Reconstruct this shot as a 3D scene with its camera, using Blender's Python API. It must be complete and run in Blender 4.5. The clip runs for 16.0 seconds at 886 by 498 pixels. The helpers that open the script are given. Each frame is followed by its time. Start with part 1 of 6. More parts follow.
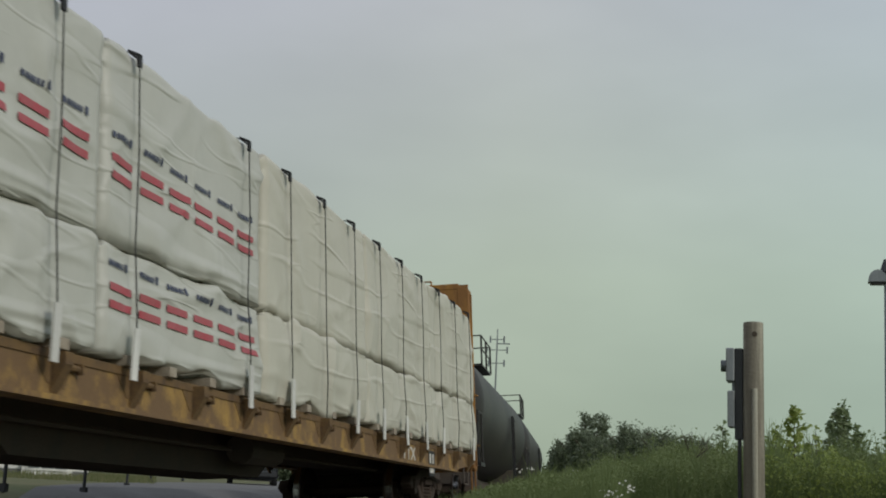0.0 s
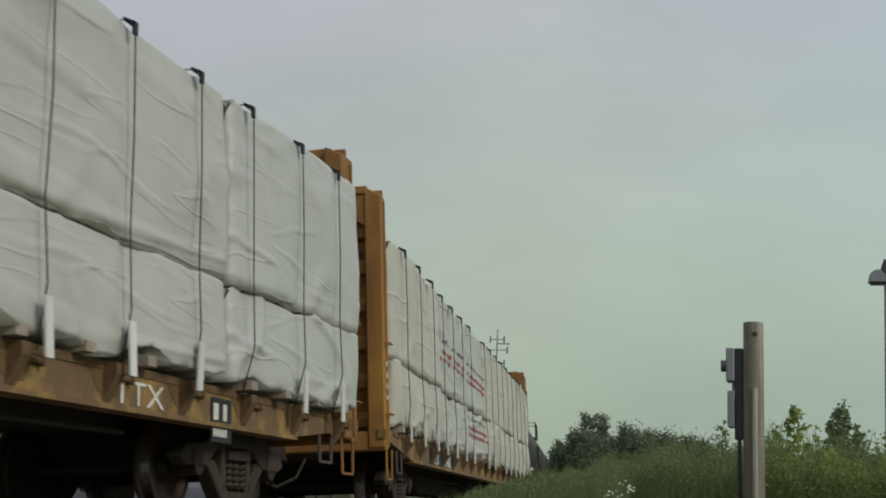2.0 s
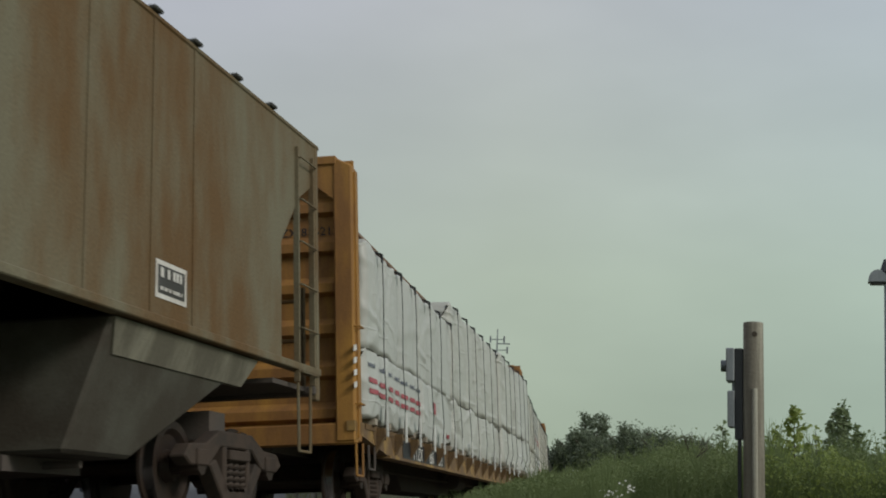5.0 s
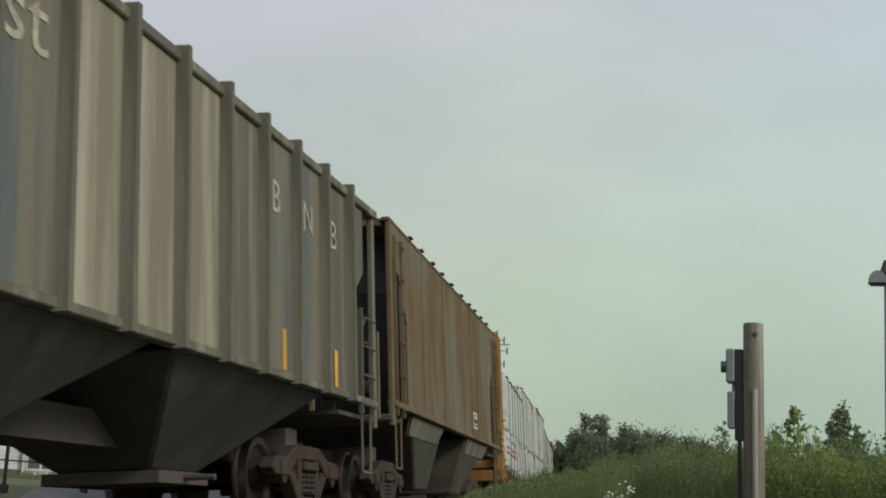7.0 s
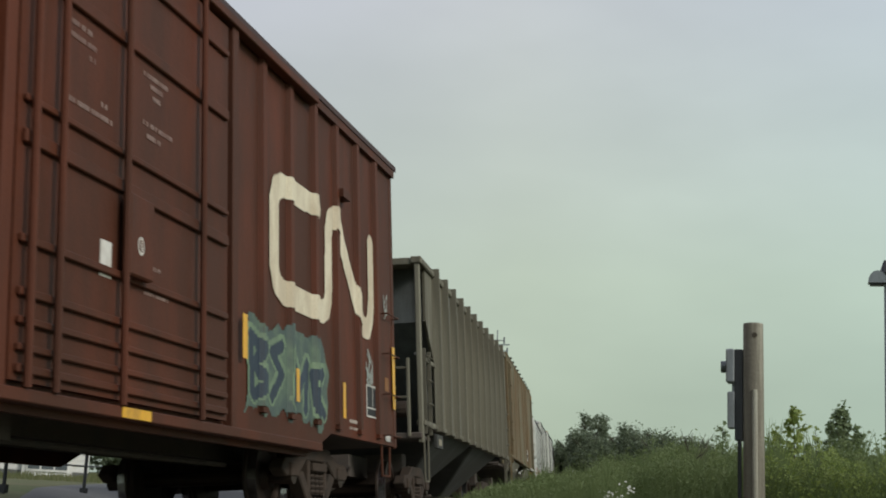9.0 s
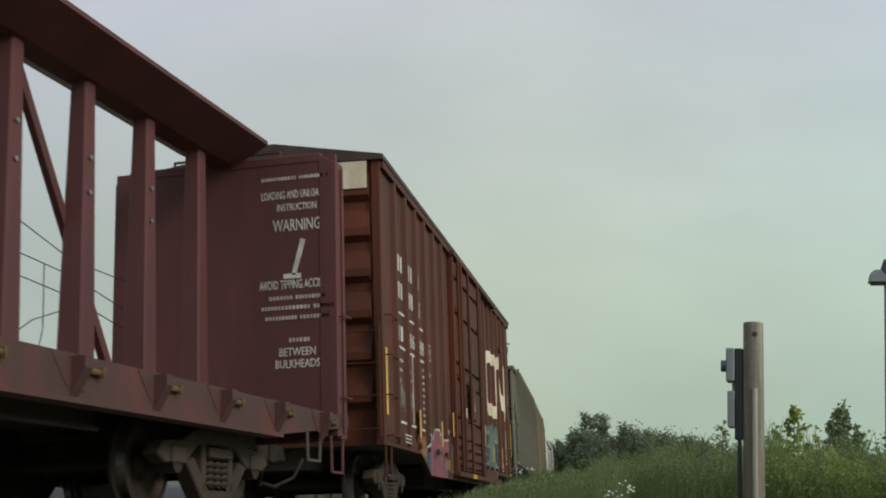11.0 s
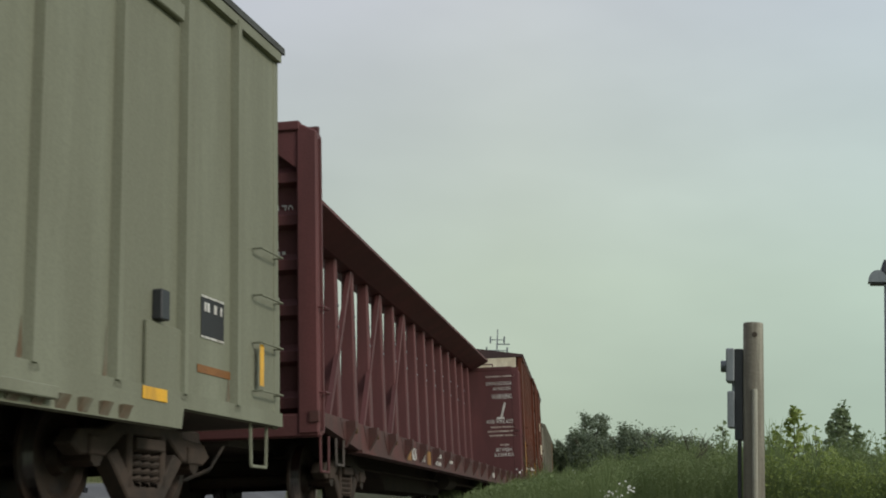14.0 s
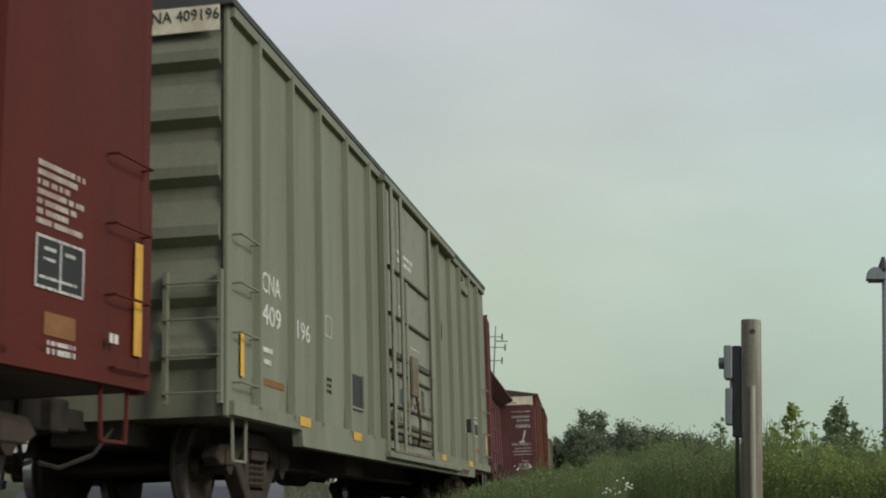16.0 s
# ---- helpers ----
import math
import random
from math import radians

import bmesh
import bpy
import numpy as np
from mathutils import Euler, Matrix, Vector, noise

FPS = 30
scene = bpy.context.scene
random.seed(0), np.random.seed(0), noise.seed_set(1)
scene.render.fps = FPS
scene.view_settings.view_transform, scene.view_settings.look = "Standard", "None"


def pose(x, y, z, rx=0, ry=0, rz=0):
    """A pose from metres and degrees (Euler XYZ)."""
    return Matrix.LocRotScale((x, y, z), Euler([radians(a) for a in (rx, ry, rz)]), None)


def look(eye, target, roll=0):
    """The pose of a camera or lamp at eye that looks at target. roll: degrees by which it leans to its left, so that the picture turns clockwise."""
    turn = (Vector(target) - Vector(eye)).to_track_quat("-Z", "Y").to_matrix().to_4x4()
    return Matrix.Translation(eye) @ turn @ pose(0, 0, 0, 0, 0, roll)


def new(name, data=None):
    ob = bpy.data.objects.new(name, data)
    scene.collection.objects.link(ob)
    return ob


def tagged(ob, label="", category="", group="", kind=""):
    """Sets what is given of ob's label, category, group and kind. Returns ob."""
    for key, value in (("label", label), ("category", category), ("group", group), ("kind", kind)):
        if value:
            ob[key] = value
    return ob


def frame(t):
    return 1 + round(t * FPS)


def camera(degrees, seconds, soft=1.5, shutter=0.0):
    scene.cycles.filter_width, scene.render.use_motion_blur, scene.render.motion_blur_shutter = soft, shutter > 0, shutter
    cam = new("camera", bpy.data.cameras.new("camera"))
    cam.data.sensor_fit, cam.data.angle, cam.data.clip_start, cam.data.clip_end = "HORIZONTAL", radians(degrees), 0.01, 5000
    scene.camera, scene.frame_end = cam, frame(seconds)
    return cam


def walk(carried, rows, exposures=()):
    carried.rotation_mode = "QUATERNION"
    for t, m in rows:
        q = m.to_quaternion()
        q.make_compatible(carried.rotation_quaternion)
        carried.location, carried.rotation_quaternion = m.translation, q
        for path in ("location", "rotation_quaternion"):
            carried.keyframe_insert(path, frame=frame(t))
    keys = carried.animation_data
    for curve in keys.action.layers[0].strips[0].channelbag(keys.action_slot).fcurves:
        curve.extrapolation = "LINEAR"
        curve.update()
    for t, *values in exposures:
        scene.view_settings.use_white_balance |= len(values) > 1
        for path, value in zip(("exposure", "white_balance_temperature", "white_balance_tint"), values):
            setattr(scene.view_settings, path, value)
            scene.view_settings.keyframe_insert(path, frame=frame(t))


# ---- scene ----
cam = camera(36.8, 16.0, soft=1.9, shutter=0.15)
EYE = Vector((0, 0, 0.25))


def aim(yaw, pitch, roll):
    a, b = radians(yaw), radians(pitch)
    way = Vector((-math.sin(a) * math.cos(b), math.cos(a) * math.cos(b), math.sin(b)))
    return look(EYE, EYE + way, roll)


walk(cam, [(0, aim(16.904, 10.92, 2.89)), (5.5, aim(16.904, 10.92, 2.89)), (7.4, aim(16.904, 10.96, 2.89)),
           (9.4, aim(16.904, 10.96, 2.89)), (10.2, aim(16.904, 10.92, 2.89)), (14.1, aim(16.904, 10.94, 2.89)),
           (14.5, aim(16.88, 10.89, 2.89)), (15.0, aim(16.86, 10.82, 2.89)), (15.5, aim(16.82, 10.82, 2.89)),
           (16.0, aim(16.81, 10.81, 2.89))],
     exposures=[(0, 0.0), (5.2, 0.0), (7.3, 0.26), (16, 0.26)])

# ---- sky and sun: high overcast towards evening ----
world = bpy.data.worlds.new("sky")
scene.world = world
world.use_nodes = True
wn, wl = world.node_tree.nodes, world.node_tree.links
wn.clear()
out = wn.new("ShaderNodeOutputWorld")
back = wn.new("ShaderNodeBackground")
back.inputs["Strength"].default_value = 0.1
air = wn.new("ShaderNodeTexSky")
air.sky_type, air.sun_disc = "NISHITA", False
air.sun_elevation, air.sun_rotation, air.air_density, air.dust_density, air.ozone_density = radians(33), radians(110), 1.0, 3.0, 1.5
co = wn.new("ShaderNodeTexCoord")
mp = wn.new("ShaderNodeMapping")
mp.inputs["Scale"].default_value = (1.6, 1.6, 4.0)
nz = wn.new("ShaderNodeTexNoise")
nz.inputs["Scale"].default_value, nz.inputs["Detail"].default_value, nz.inputs["Roughness"].default_value = 1.7, 4.0, 0.5
cloud = wn.new("ShaderNodeMapRange")
cloud.inputs["From Min"].default_value, cloud.inputs["From Max"].default_value = 0.3, 0.7
cloud.inputs["To Min"].default_value, cloud.inputs["To Max"].default_value = 0.9, 1.1
sep = wn.new("ShaderNodeSeparateXYZ")
ramp = wn.new("ShaderNodeValToRGB")
els = ramp.color_ramp.elements
els[0].position, els[0].color = 0.0, (3.35, 4.1, 3.3, 1)
els[1].position, els[1].color = 0.42, (4.95, 5.15, 5.8, 1)
e_ = els.new(0.17)
e_.color = (4.25, 4.95, 4.2, 1)
mul_ = wn.new("ShaderNodeMix")
mul_.data_type, mul_.blend_type = "RGBA", "MULTIPLY"
mul_.inputs[0].default_value = 1.0
across = wn.new("ShaderNodeValToRGB")
across.color_ramp.elements[0].position, across.color_ramp.elements[0].color = 0.05, (0.86, 0.82, 0.93, 1)
across.color_ramp.elements[1].position, across.color_ramp.elements[1].color = 0.62, (1.02, 1.08, 1.08, 1)
mid_ = across.color_ramp.elements.new(0.4)
mid_.color = (1.0, 0.995, 0.95, 1)
shift = wn.new("ShaderNodeMapRange")
shift.inputs["From Min"].default_value, shift.inputs["From Max"].default_value = -0.75, 0.55
mul2 = wn.new("ShaderNodeMix")
mul2.data_type, mul2.blend_type = "RGBA", "MULTIPLY"
mul2.inputs[0].default_value = 1.0
mx = wn.new("ShaderNodeMix")
mx.data_type = "RGBA"
mx.inputs[0].default_value = 0.93
wl.new(co.outputs["Generated"], mp.inputs["Vector"])
wl.new(co.outputs["Generated"], sep.inputs["Vector"])
wl.new(mp.outputs["Vector"], nz.inputs["Vector"])
wl.new(sep.outputs["Z"], ramp.inputs["Fac"])
wl.new(nz.outputs["Fac"], cloud.inputs["Value"])
wl.new(ramp.outputs["Color"], mul_.inputs[6])
wl.new(cloud.outputs["Result"], mul_.inputs[7])
wl.new(air.outputs["Color"], mx.inputs[6])
wl.new(sep.outputs["X"], shift.inputs["Value"])
wl.new(shift.outputs["Result"], across.inputs["Fac"])
wl.new(mul_.outputs[2], mul2.inputs[6])
wl.new(across.outputs["Color"], mul2.inputs[7])
wl.new(mul2.outputs[2], mx.inputs[7])
wl.new(mx.outputs[2], back.inputs["Color"])
wl.new(back.outputs["Background"], out.inputs["Surface"])

sun = new("sun", bpy.data.lights.new("sun", "SUN"))
sun.data.energy, sun.data.angle, sun.data.color = 1.45, radians(16), (1.0, 0.95, 0.86)
sun.matrix_world = look((19.5, -7, 13.5), (0, 0, 0))

# ---- materials ----


def mat(name, col, dirt=None, amount=0.5, rough=0.7, metal=0.0, scale=1.2, streak=0.25, bump=0.15, grain=40.0, seed=0.0, spec=0.4, edge=0.12, axis=2, var=0.07):
    m = bpy.data.materials.new(name)
    m.use_nodes = True
    n, l = m.node_tree.nodes, m.node_tree.links
    b = n["Principled BSDF"]
    b.inputs["Roughness"].default_value, b.inputs["Metallic"].default_value = rough, metal
    b.inputs["Specular IOR Level"].default_value = spec
    tc = n.new("ShaderNodeTexCoord")
    mpn = n.new("ShaderNodeMapping")
    sc = [1.0, 1.0, 1.0]
    sc[axis] = streak
    mpn.inputs["Scale"].default_value = sc
    mpn.inputs["Location"].default_value = (seed, seed * 1.7, seed * 0.6)
    l.new(tc.outputs["Object"], mpn.inputs["Vector"])
    big = n.new("ShaderNodeTexNoise")
    big.inputs["Scale"].default_value, big.inputs["Detail"].default_value, big.inputs["Roughness"].default_value = scale, 6, 0.62
    l.new(mpn.outputs["Vector"], big.inputs["Vector"])
    fine = n.new("ShaderNodeTexNoise")
    fine.inputs["Scale"].default_value, fine.inputs["Detail"].default_value = grain, 4
    l.new(tc.outputs["Object"], fine.inputs["Vector"])
    rp = n.new("ShaderNodeValToRGB")
    rp.color_ramp.elements[0].position, rp.color_ramp.elements[1].position = max(0.0, 0.62 - amount * 0.4 - edge), min(1.0, 0.62 - amount * 0.4 + edge)
    rp.color_ramp.elements[0].color, rp.color_ramp.elements[1].color = (0, 0, 0, 1), (1, 1, 1, 1)
    l.new(big.outputs["Fac"], rp.inputs["Fac"])
    mixn = n.new("ShaderNodeMix")
    mixn.data_type = "RGBA"
    d = dirt or tuple(c * 0.72 for c in col)
    mixn.inputs[6].default_value, mixn.inputs[7].default_value = (*col, 1), (*d, 1)
    l.new(rp.outputs["Color"], mixn.inputs[0])
    mr = n.new("ShaderNodeMapRange")
    mr.inputs["From Min"].default_value, mr.inputs["From Max"].default_value = 0.3, 0.7
    mr.inputs["To Min"].default_value, mr.inputs["To Max"].default_value = 1 - var, 1 + var
    l.new(fine.outputs["Fac"], mr.inputs["Value"])
    mul = n.new("ShaderNodeMix")
    mul.data_type, mul.blend_type = "RGBA", "MULTIPLY"
    mul.inputs[0].default_value = 1.0
    l.new(mixn.outputs[2], mul.inputs[6])
    l.new(mr.outputs["Result"], mul.inputs[7])
    l.new(mul.outputs[2], b.inputs["Base Color"])
    if bump:
        bp = n.new("ShaderNodeBump")
        bp.inputs["Strength"].default_value, bp.inputs["Distance"].default_value = bump, 0.02
        l.new(fine.outputs["Fac"], bp.inputs["Height"])
        l.new(bp.outputs["Normal"], b.inputs["Normal"])
    return m


def wrap_mat(name, col, seed):
    """White woven film, slightly dirty, with sharp slanting creases at two sizes."""
    m = mat(name, col, tuple(c * 0.88 for c in col), 0.45, 0.45, scale=0.8, streak=1.0, bump=0.0, grain=9.0, seed=seed, edge=0.25, var=0.02)
    n, l = m.node_tree.nodes, m.node_tree.links
    tc = n.new("ShaderNodeTexCoord")
    last = None
    for turn, scl, size, wide, deep in ((0.6, (1.0, 0.28, 1.5), 0.8, 0.06, 0.024), (-0.85, (1.0, 0.3, 1.4), 1.1, 0.05, 0.018), (0.95, (1.0, 0.25, 1.8), 2.0, 0.05, 0.007)):
        mpn = n.new("ShaderNodeMapping")
        mpn.inputs["Rotation"].default_value, mpn.inputs["Scale"].default_value = (turn, 0, 0), scl
        mpn.inputs["Location"].default_value = (seed + turn, seed * 2, seed)
        cr = n.new("ShaderNodeTexNoise")
        cr.inputs["Scale"].default_value, cr.inputs["Detail"].default_value, cr.inputs["Distortion"].default_value = size, 1.0, 0.35
        off = n.new("ShaderNodeMath")
        off.operation = "SUBTRACT"
        off.inputs[1].default_value = 0.5
        ab = n.new("ShaderNodeMath")
        ab.operation = "ABSOLUTE"
        rg = n.new("ShaderNodeMapRange")
        rg.interpolation_type = "SMOOTHSTEP"
        rg.inputs["From Min"].default_value, rg.inputs["From Max"].default_value = 0.0, wide
        rg.inputs["To Min"].default_value, rg.inputs["To Max"].default_value = 1.0, 0.0
        bp = n.new("ShaderNodeBump")
        bp.inputs["Strength"].default_value, bp.inputs["Distance"].default_value = 0.8, deep
        l.new(tc.outputs["Object"], mpn.inputs["Vector"])
        l.new(mpn.outputs["Vector"], cr.inputs["Vector"])
        l.new(cr.outputs["Fac"], off.inputs[0])
        l.new(off.outputs[0], ab.inputs[0])
        l.new(ab.outputs[0], rg.inputs["Value"])
        gap = n.new("ShaderNodeTexNoise")
        gap.inputs["Scale"].default_value, gap.inputs["Detail"].default_value = 1.1, 1.0
        gate = n.new("ShaderNodeMapRange")
        gate.interpolation_type = "SMOOTHSTEP"
        gate.inputs["From Min"].default_value, gate.inputs["From Max"].default_value = 0.45, 0.62
        both_ = n.new("ShaderNodeMath")
        both_.operation = "MULTIPLY"
        l.new(mpn.outputs["Vector"], gap.inputs["Vector"])
        l.new(gap.outputs["Fac"], gate.inputs["Value"])
        l.new(rg.outputs["Result"], both_.inputs[0])
        l.new(gate.outputs["Result"], both_.inputs[1])
        l.new(both_.outputs[0], bp.inputs["Height"])
        if last:
            l.new(last.outputs["Normal"], bp.inputs["Normal"])
        last = bp
    l.new(last.outputs["Normal"], n["Principled BSDF"].inputs["Normal"])
    return m


def leaf_mat(name, col, col2):
    m = bpy.data.materials.new(name)
    m.use_nodes = True
    n, l = m.node_tree.nodes, m.node_tree.links
    b = n["Principled BSDF"]
    g = n.new("ShaderNodeNewGeometry")
    mixn = n.new("ShaderNodeMix")
    mixn.data_type = "RGBA"
    mixn.inputs[6].default_value, mixn.inputs[7].default_value = (*col, 1), (*col2, 1)
    l.new(g.outputs["Random Per Island"], mixn.inputs[0])
    l.new(mixn.outputs[2], b.inputs["Base Color"])
    b.inputs["Roughness"].default_value = 0.6
    tr = n.new("ShaderNodeBsdfTranslucent")
    l.new(mixn.outputs[2], tr.inputs["Color"])
    ms = n.new("ShaderNodeMixShader")
    ms.inputs[0].default_value = 0.45
    l.new(b.outputs[0], ms.inputs[1])
    l.new(tr.outputs[0], ms.inputs[2])
    l.new(ms.outputs[0], n["Material Output"].inputs["Surface"])
    return m


YELLOW = mat("yellow_paint", (0.41, 0.215, 0.047), (0.22, 0.11, 0.04), 0.42, 0.65, scale=1.6, seed=3, spec=0.2)
SILLY = mat("dirty_yellow_paint", (0.37, 0.23, 0.062), (0.15, 0.09, 0.042), 0.5, 0.7, scale=3.0, streak=0.8, seed=5)
MAROON = mat("maroon_paint", (0.136, 0.05, 0.049), (0.1, 0.042, 0.041), 0.45, 0.6, scale=1.3, seed=8, spec=0.2)
MAROOND = mat("grimy_maroon_paint", (0.12, 0.036, 0.031), (0.07, 0.034, 0.028), 0.55, 0.7, scale=2.4, streak=0.5, seed=3.3)
CNRED = mat("oxide_red_paint", (0.12, 0.032, 0.0145), (0.066, 0.024, 0.013), 0.5, 0.65, scale=1.0, seed=1, spec=0.24)
NEWRED = mat("dark_red_paint", (0.11, 0.019, 0.013), (0.082, 0.0165, 0.0115), 0.4, 0.62, scale=1.0, seed=5, spec=0.16)
ROOFDK = mat("roof_metal", (0.075, 0.04, 0.035), (0.05, 0.03, 0.03), 0.5, 0.7)
GREY = mat("grey_paint", (0.226, 0.236, 0.173), (0.178, 0.182, 0.13), 0.42, 0.7, scale=1.6, streak=0.12, seed=2, edge=0.14, spec=0.2)
GREYRUST = mat("grey_paint_rusted", (0.225, 0.23, 0.172), (0.13, 0.095, 0.06), -0.1, 0.7, scale=2.6, streak=0.8, seed=6, edge=0.06)
HOPRUST = mat("hopper_rusty_paint", (0.165, 0.15, 0.1), (0.132, 0.08, 0.036), 0.34, 0.8, scale=1.3, streak=0.35, seed=4.3, edge=0.14, var=0.14, spec=0.15)
HOPGREY = mat("hopper_weathered_grey", (0.225, 0.215, 0.165), (0.125, 0.116, 0.088), 0.45, 0.75, scale=3.0, streak=0.06, seed=2.2, edge=0.1, spec=0.15)
HOPLIGHT = mat("hopper_chalky_grey", (0.38, 0.355, 0.265), (0.22, 0.195, 0.14), 0.45, 0.75, scale=3.0, streak=0.06, seed=7.2, edge=0.1, spec=0.15)
HOPBLUE = mat("hopper_blue_grey", (0.115, 0.13, 0.127), (0.185, 0.165, 0.118), 0.36, 0.75, scale=3.4, streak=0.06, seed=9.1, edge=0.08, spec=0.15)
HOPLET = mat("faded_letter_paint", (0.5, 0.46, 0.34), (0.3, 0.27, 0.2), 0.4, 0.8, scale=5, streak=0.3)
HOPDARK = mat("hopper_dark", (0.095, 0.1, 0.095), (0.06, 0.06, 0.054), 0.5, 0.7, scale=1.2, spec=0.15)
TANKBLK = mat("tank_black_paint", (0.022, 0.023, 0.025), (0.04, 0.037, 0.034), 0.35, 0.5, scale=1.0, spec=0.25)
UNDER = mat("underframe_black", (0.09, 0.082, 0.074), (0.105, 0.088, 0.076), 0.45, 0.9, scale=3.0, streak=1.0, spec=0.08)
TRUCK = mat("cast_steel_brown", (0.048, 0.041, 0.035), (0.07, 0.053, 0.042), 0.45, 0.9, scale=4.0, streak=1.0, spec=0.12)
WHEEL = mat("wheel_steel", (0.04, 0.034, 0.031), (0.055, 0.038, 0.028), 0.5, 0.6, metal=0.6, scale=5.0, streak=1.0)
TREAD = mat("polished_tread", (0.55, 0.55, 0.56), (0.4, 0.4, 0.4), 0.3, 0.25, metal=1.0)
WRAPS = [wrap_mat("white_wrap", (0.48, 0.485, 0.435), 0.0), wrap_mat("white_wrap_cream", (0.51, 0.495, 0.415), 3.0), wrap_mat("white_wrap_cool", (0.48, 0.49, 0.45), 6.0)]
REDINK = mat("red_ink", (0.38, 0.055, 0.072), (0.34, 0.08, 0.09), 0.4, 0.55, scale=6, streak=1)
BLUEINK = mat("blue_black_ink", (0.06, 0.07, 0.12), None, 0.4, 0.55, scale=6, streak=1)
CHORD = mat("weathered_chord", (0.26, 0.16, 0.09), (0.15, 0.09, 0.055), 0.5, 0.8, scale=3)
CABLE = mat("cable_black", (0.02, 0.02, 0.021), None, 0.4, 0.6)
STRIP = mat("white_edge_strip", (0.72, 0.72, 0.68), None, 0.4, 0.6)
RUST = mat("bare_rust", (0.13, 0.06, 0.035), (0.06, 0.035, 0.025), 0.5, 0.9, scale=8, streak=1)
WOODN = mat("pale_lumber", (0.42, 0.38, 0.3), (0.26, 0.22, 0.17), 0.5, 0.8, scale=3, streak=1)
WHITE = mat("white_lettering", (0.72, 0.71, 0.66), (0.5, 0.47, 0.42), 0.3, 0.7, scale=4, streak=0.6)
SCRIPT = mat("worn_white_stencil", (0.6, 0.54, 0.47), (0.4, 0.32, 0.27), 0.4, 0.7, scale=6, streak=0.6)
# shadow gaps of the grey car's door rails put into colour; also its dark patches
RAILDK = mat("shaded_grimy_rail", (0.05, 0.047, 0.038), (0.1, 0.085, 0.06), 0.4, 0.8, scale=6, streak=1)
RUSTG = mat("rusty_grey_paint", (0.18, 0.172, 0.125), (0.13, 0.09, 0.055), 0.3, 0.8, scale=5, streak=0.5)
DIM = mat("faded_stencil", (0.3, 0.22, 0.19), (0.2, 0.12, 0.1), 0.4, 0.7, scale=5, streak=0.6)
HOPEND = mat("hopper_end_blue_grey", (0.13, 0.15, 0.158), (0.085, 0.09, 0.088), 0.45, 0.75, scale=1.4, streak=0.3, seed=6, spec=0.2)
# grey darkened to hold the shade on the undercut discharge slopes
HOPSLOPE = mat("shaded_slope_grey", (0.095, 0.093, 0.075), (0.062, 0.054, 0.042), 0.4, 0.55, scale=1.4, streak=1.0, seed=3, spec=0.15)
CREAM = mat("cream_lettering", (0.72, 0.66, 0.5), (0.55, 0.47, 0.34), 0.35, 0.7, scale=3, streak=0.4)
GREASE = mat("greasy_black_iron", (0.026, 0.024, 0.022), (0.045, 0.037, 0.03), 0.4, 0.85, scale=5, streak=1, spec=0.1)
# grease of winches and brackets, and the shade painted on the yellow sills
GRIME_SHADE = mat("shaded_greasy_steel", (0.075, 0.047, 0.027), (0.14, 0.085, 0.035), 0.5, 0.85, scale=7, streak=1)
BLACKP = mat("black_panel", (0.022, 0.022, 0.023), None, 0.4, 0.6)
REFL = mat("yellow_reflector", (0.75, 0.4, 0.02), (0.5, 0.26, 0.03), 0.25, 0.4, scale=5)
GRAFG = mat("green_spray", (0.13, 0.19, 0.12), (0.07, 0.1, 0.09), 0.5, 0.6, scale=3, streak=1)
GRAFL = mat("light_green_spray", (0.2, 0.29, 0.17), (0.14, 0.2, 0.13), 0.5, 0.6, scale=4, streak=1)
GRAFB = mat("blue_spray", (0.04, 0.06, 0.085), None, 0.5, 0.6, scale=3)
GRAFP = mat("pink_spray", (0.26, 0.075, 0.1), (0.2, 0.06, 0.075), 0.5, 0.6, scale=3, streak=1)
GRAFO = mat("orange_spray", (0.28, 0.12, 0.035), None, 0.5, 0.6, scale=3, streak=1)
PALEG = mat("pale_spray", (0.5, 0.55, 0.5), None, 0.4, 0.6, scale=3)
GRASS = mat("grass_ground", (0.07, 0.095, 0.03), (0.11, 0.11, 0.05), 0.5, 0.95, scale=0.4, streak=1.0, bump=0.5, grain=12)
ASPHALT = mat("asphalt", (0.16, 0.165, 0.165), (0.12, 0.122, 0.12), 0.5, 0.9, scale=0.5, streak=1.0, bump=0.3, grain=60)
BALLAST = mat("ballast_stone", (0.2, 0.19, 0.175), (0.12, 0.105, 0.09), 0.5, 0.95, scale=9.0, streak=1.0, bump=0.9, grain=30)
SLEEPER = mat("creosoted_wood", (0.06, 0.045, 0.035), None, 0.5, 0.9)
RAIL = mat("rail_steel", (0.12, 0.085, 0.065), (0.2, 0.19, 0.18), 0.4, 0.5, metal=0.6)
POLEW = mat("weathered_wood", (0.33, 0.315, 0.25), (0.17, 0.155, 0.12), 0.5, 0.9, scale=9.0, streak=0.06, bump=0.4, grain=30, seed=1.4)
PIPEW = mat("weathered_pale_strip", (0.46, 0.45, 0.38), (0.3, 0.285, 0.23), 0.5, 0.85, scale=6.0, streak=0.1)
METALG = mat("galvanised_grey", (0.3, 0.32, 0.34), (0.22, 0.24, 0.25), 0.4, 0.5, metal=0.3)
DARKM = mat("dark_grey_metal", (0.04, 0.042, 0.046), None, 0.4, 0.5)
SIDING = mat("white_siding", (0.72, 0.72, 0.68), None, 0.3, 0.7)
GLASS = mat("window_dark", (0.12, 0.14, 0.15), None, 0.3, 0.12, spec=0.6)
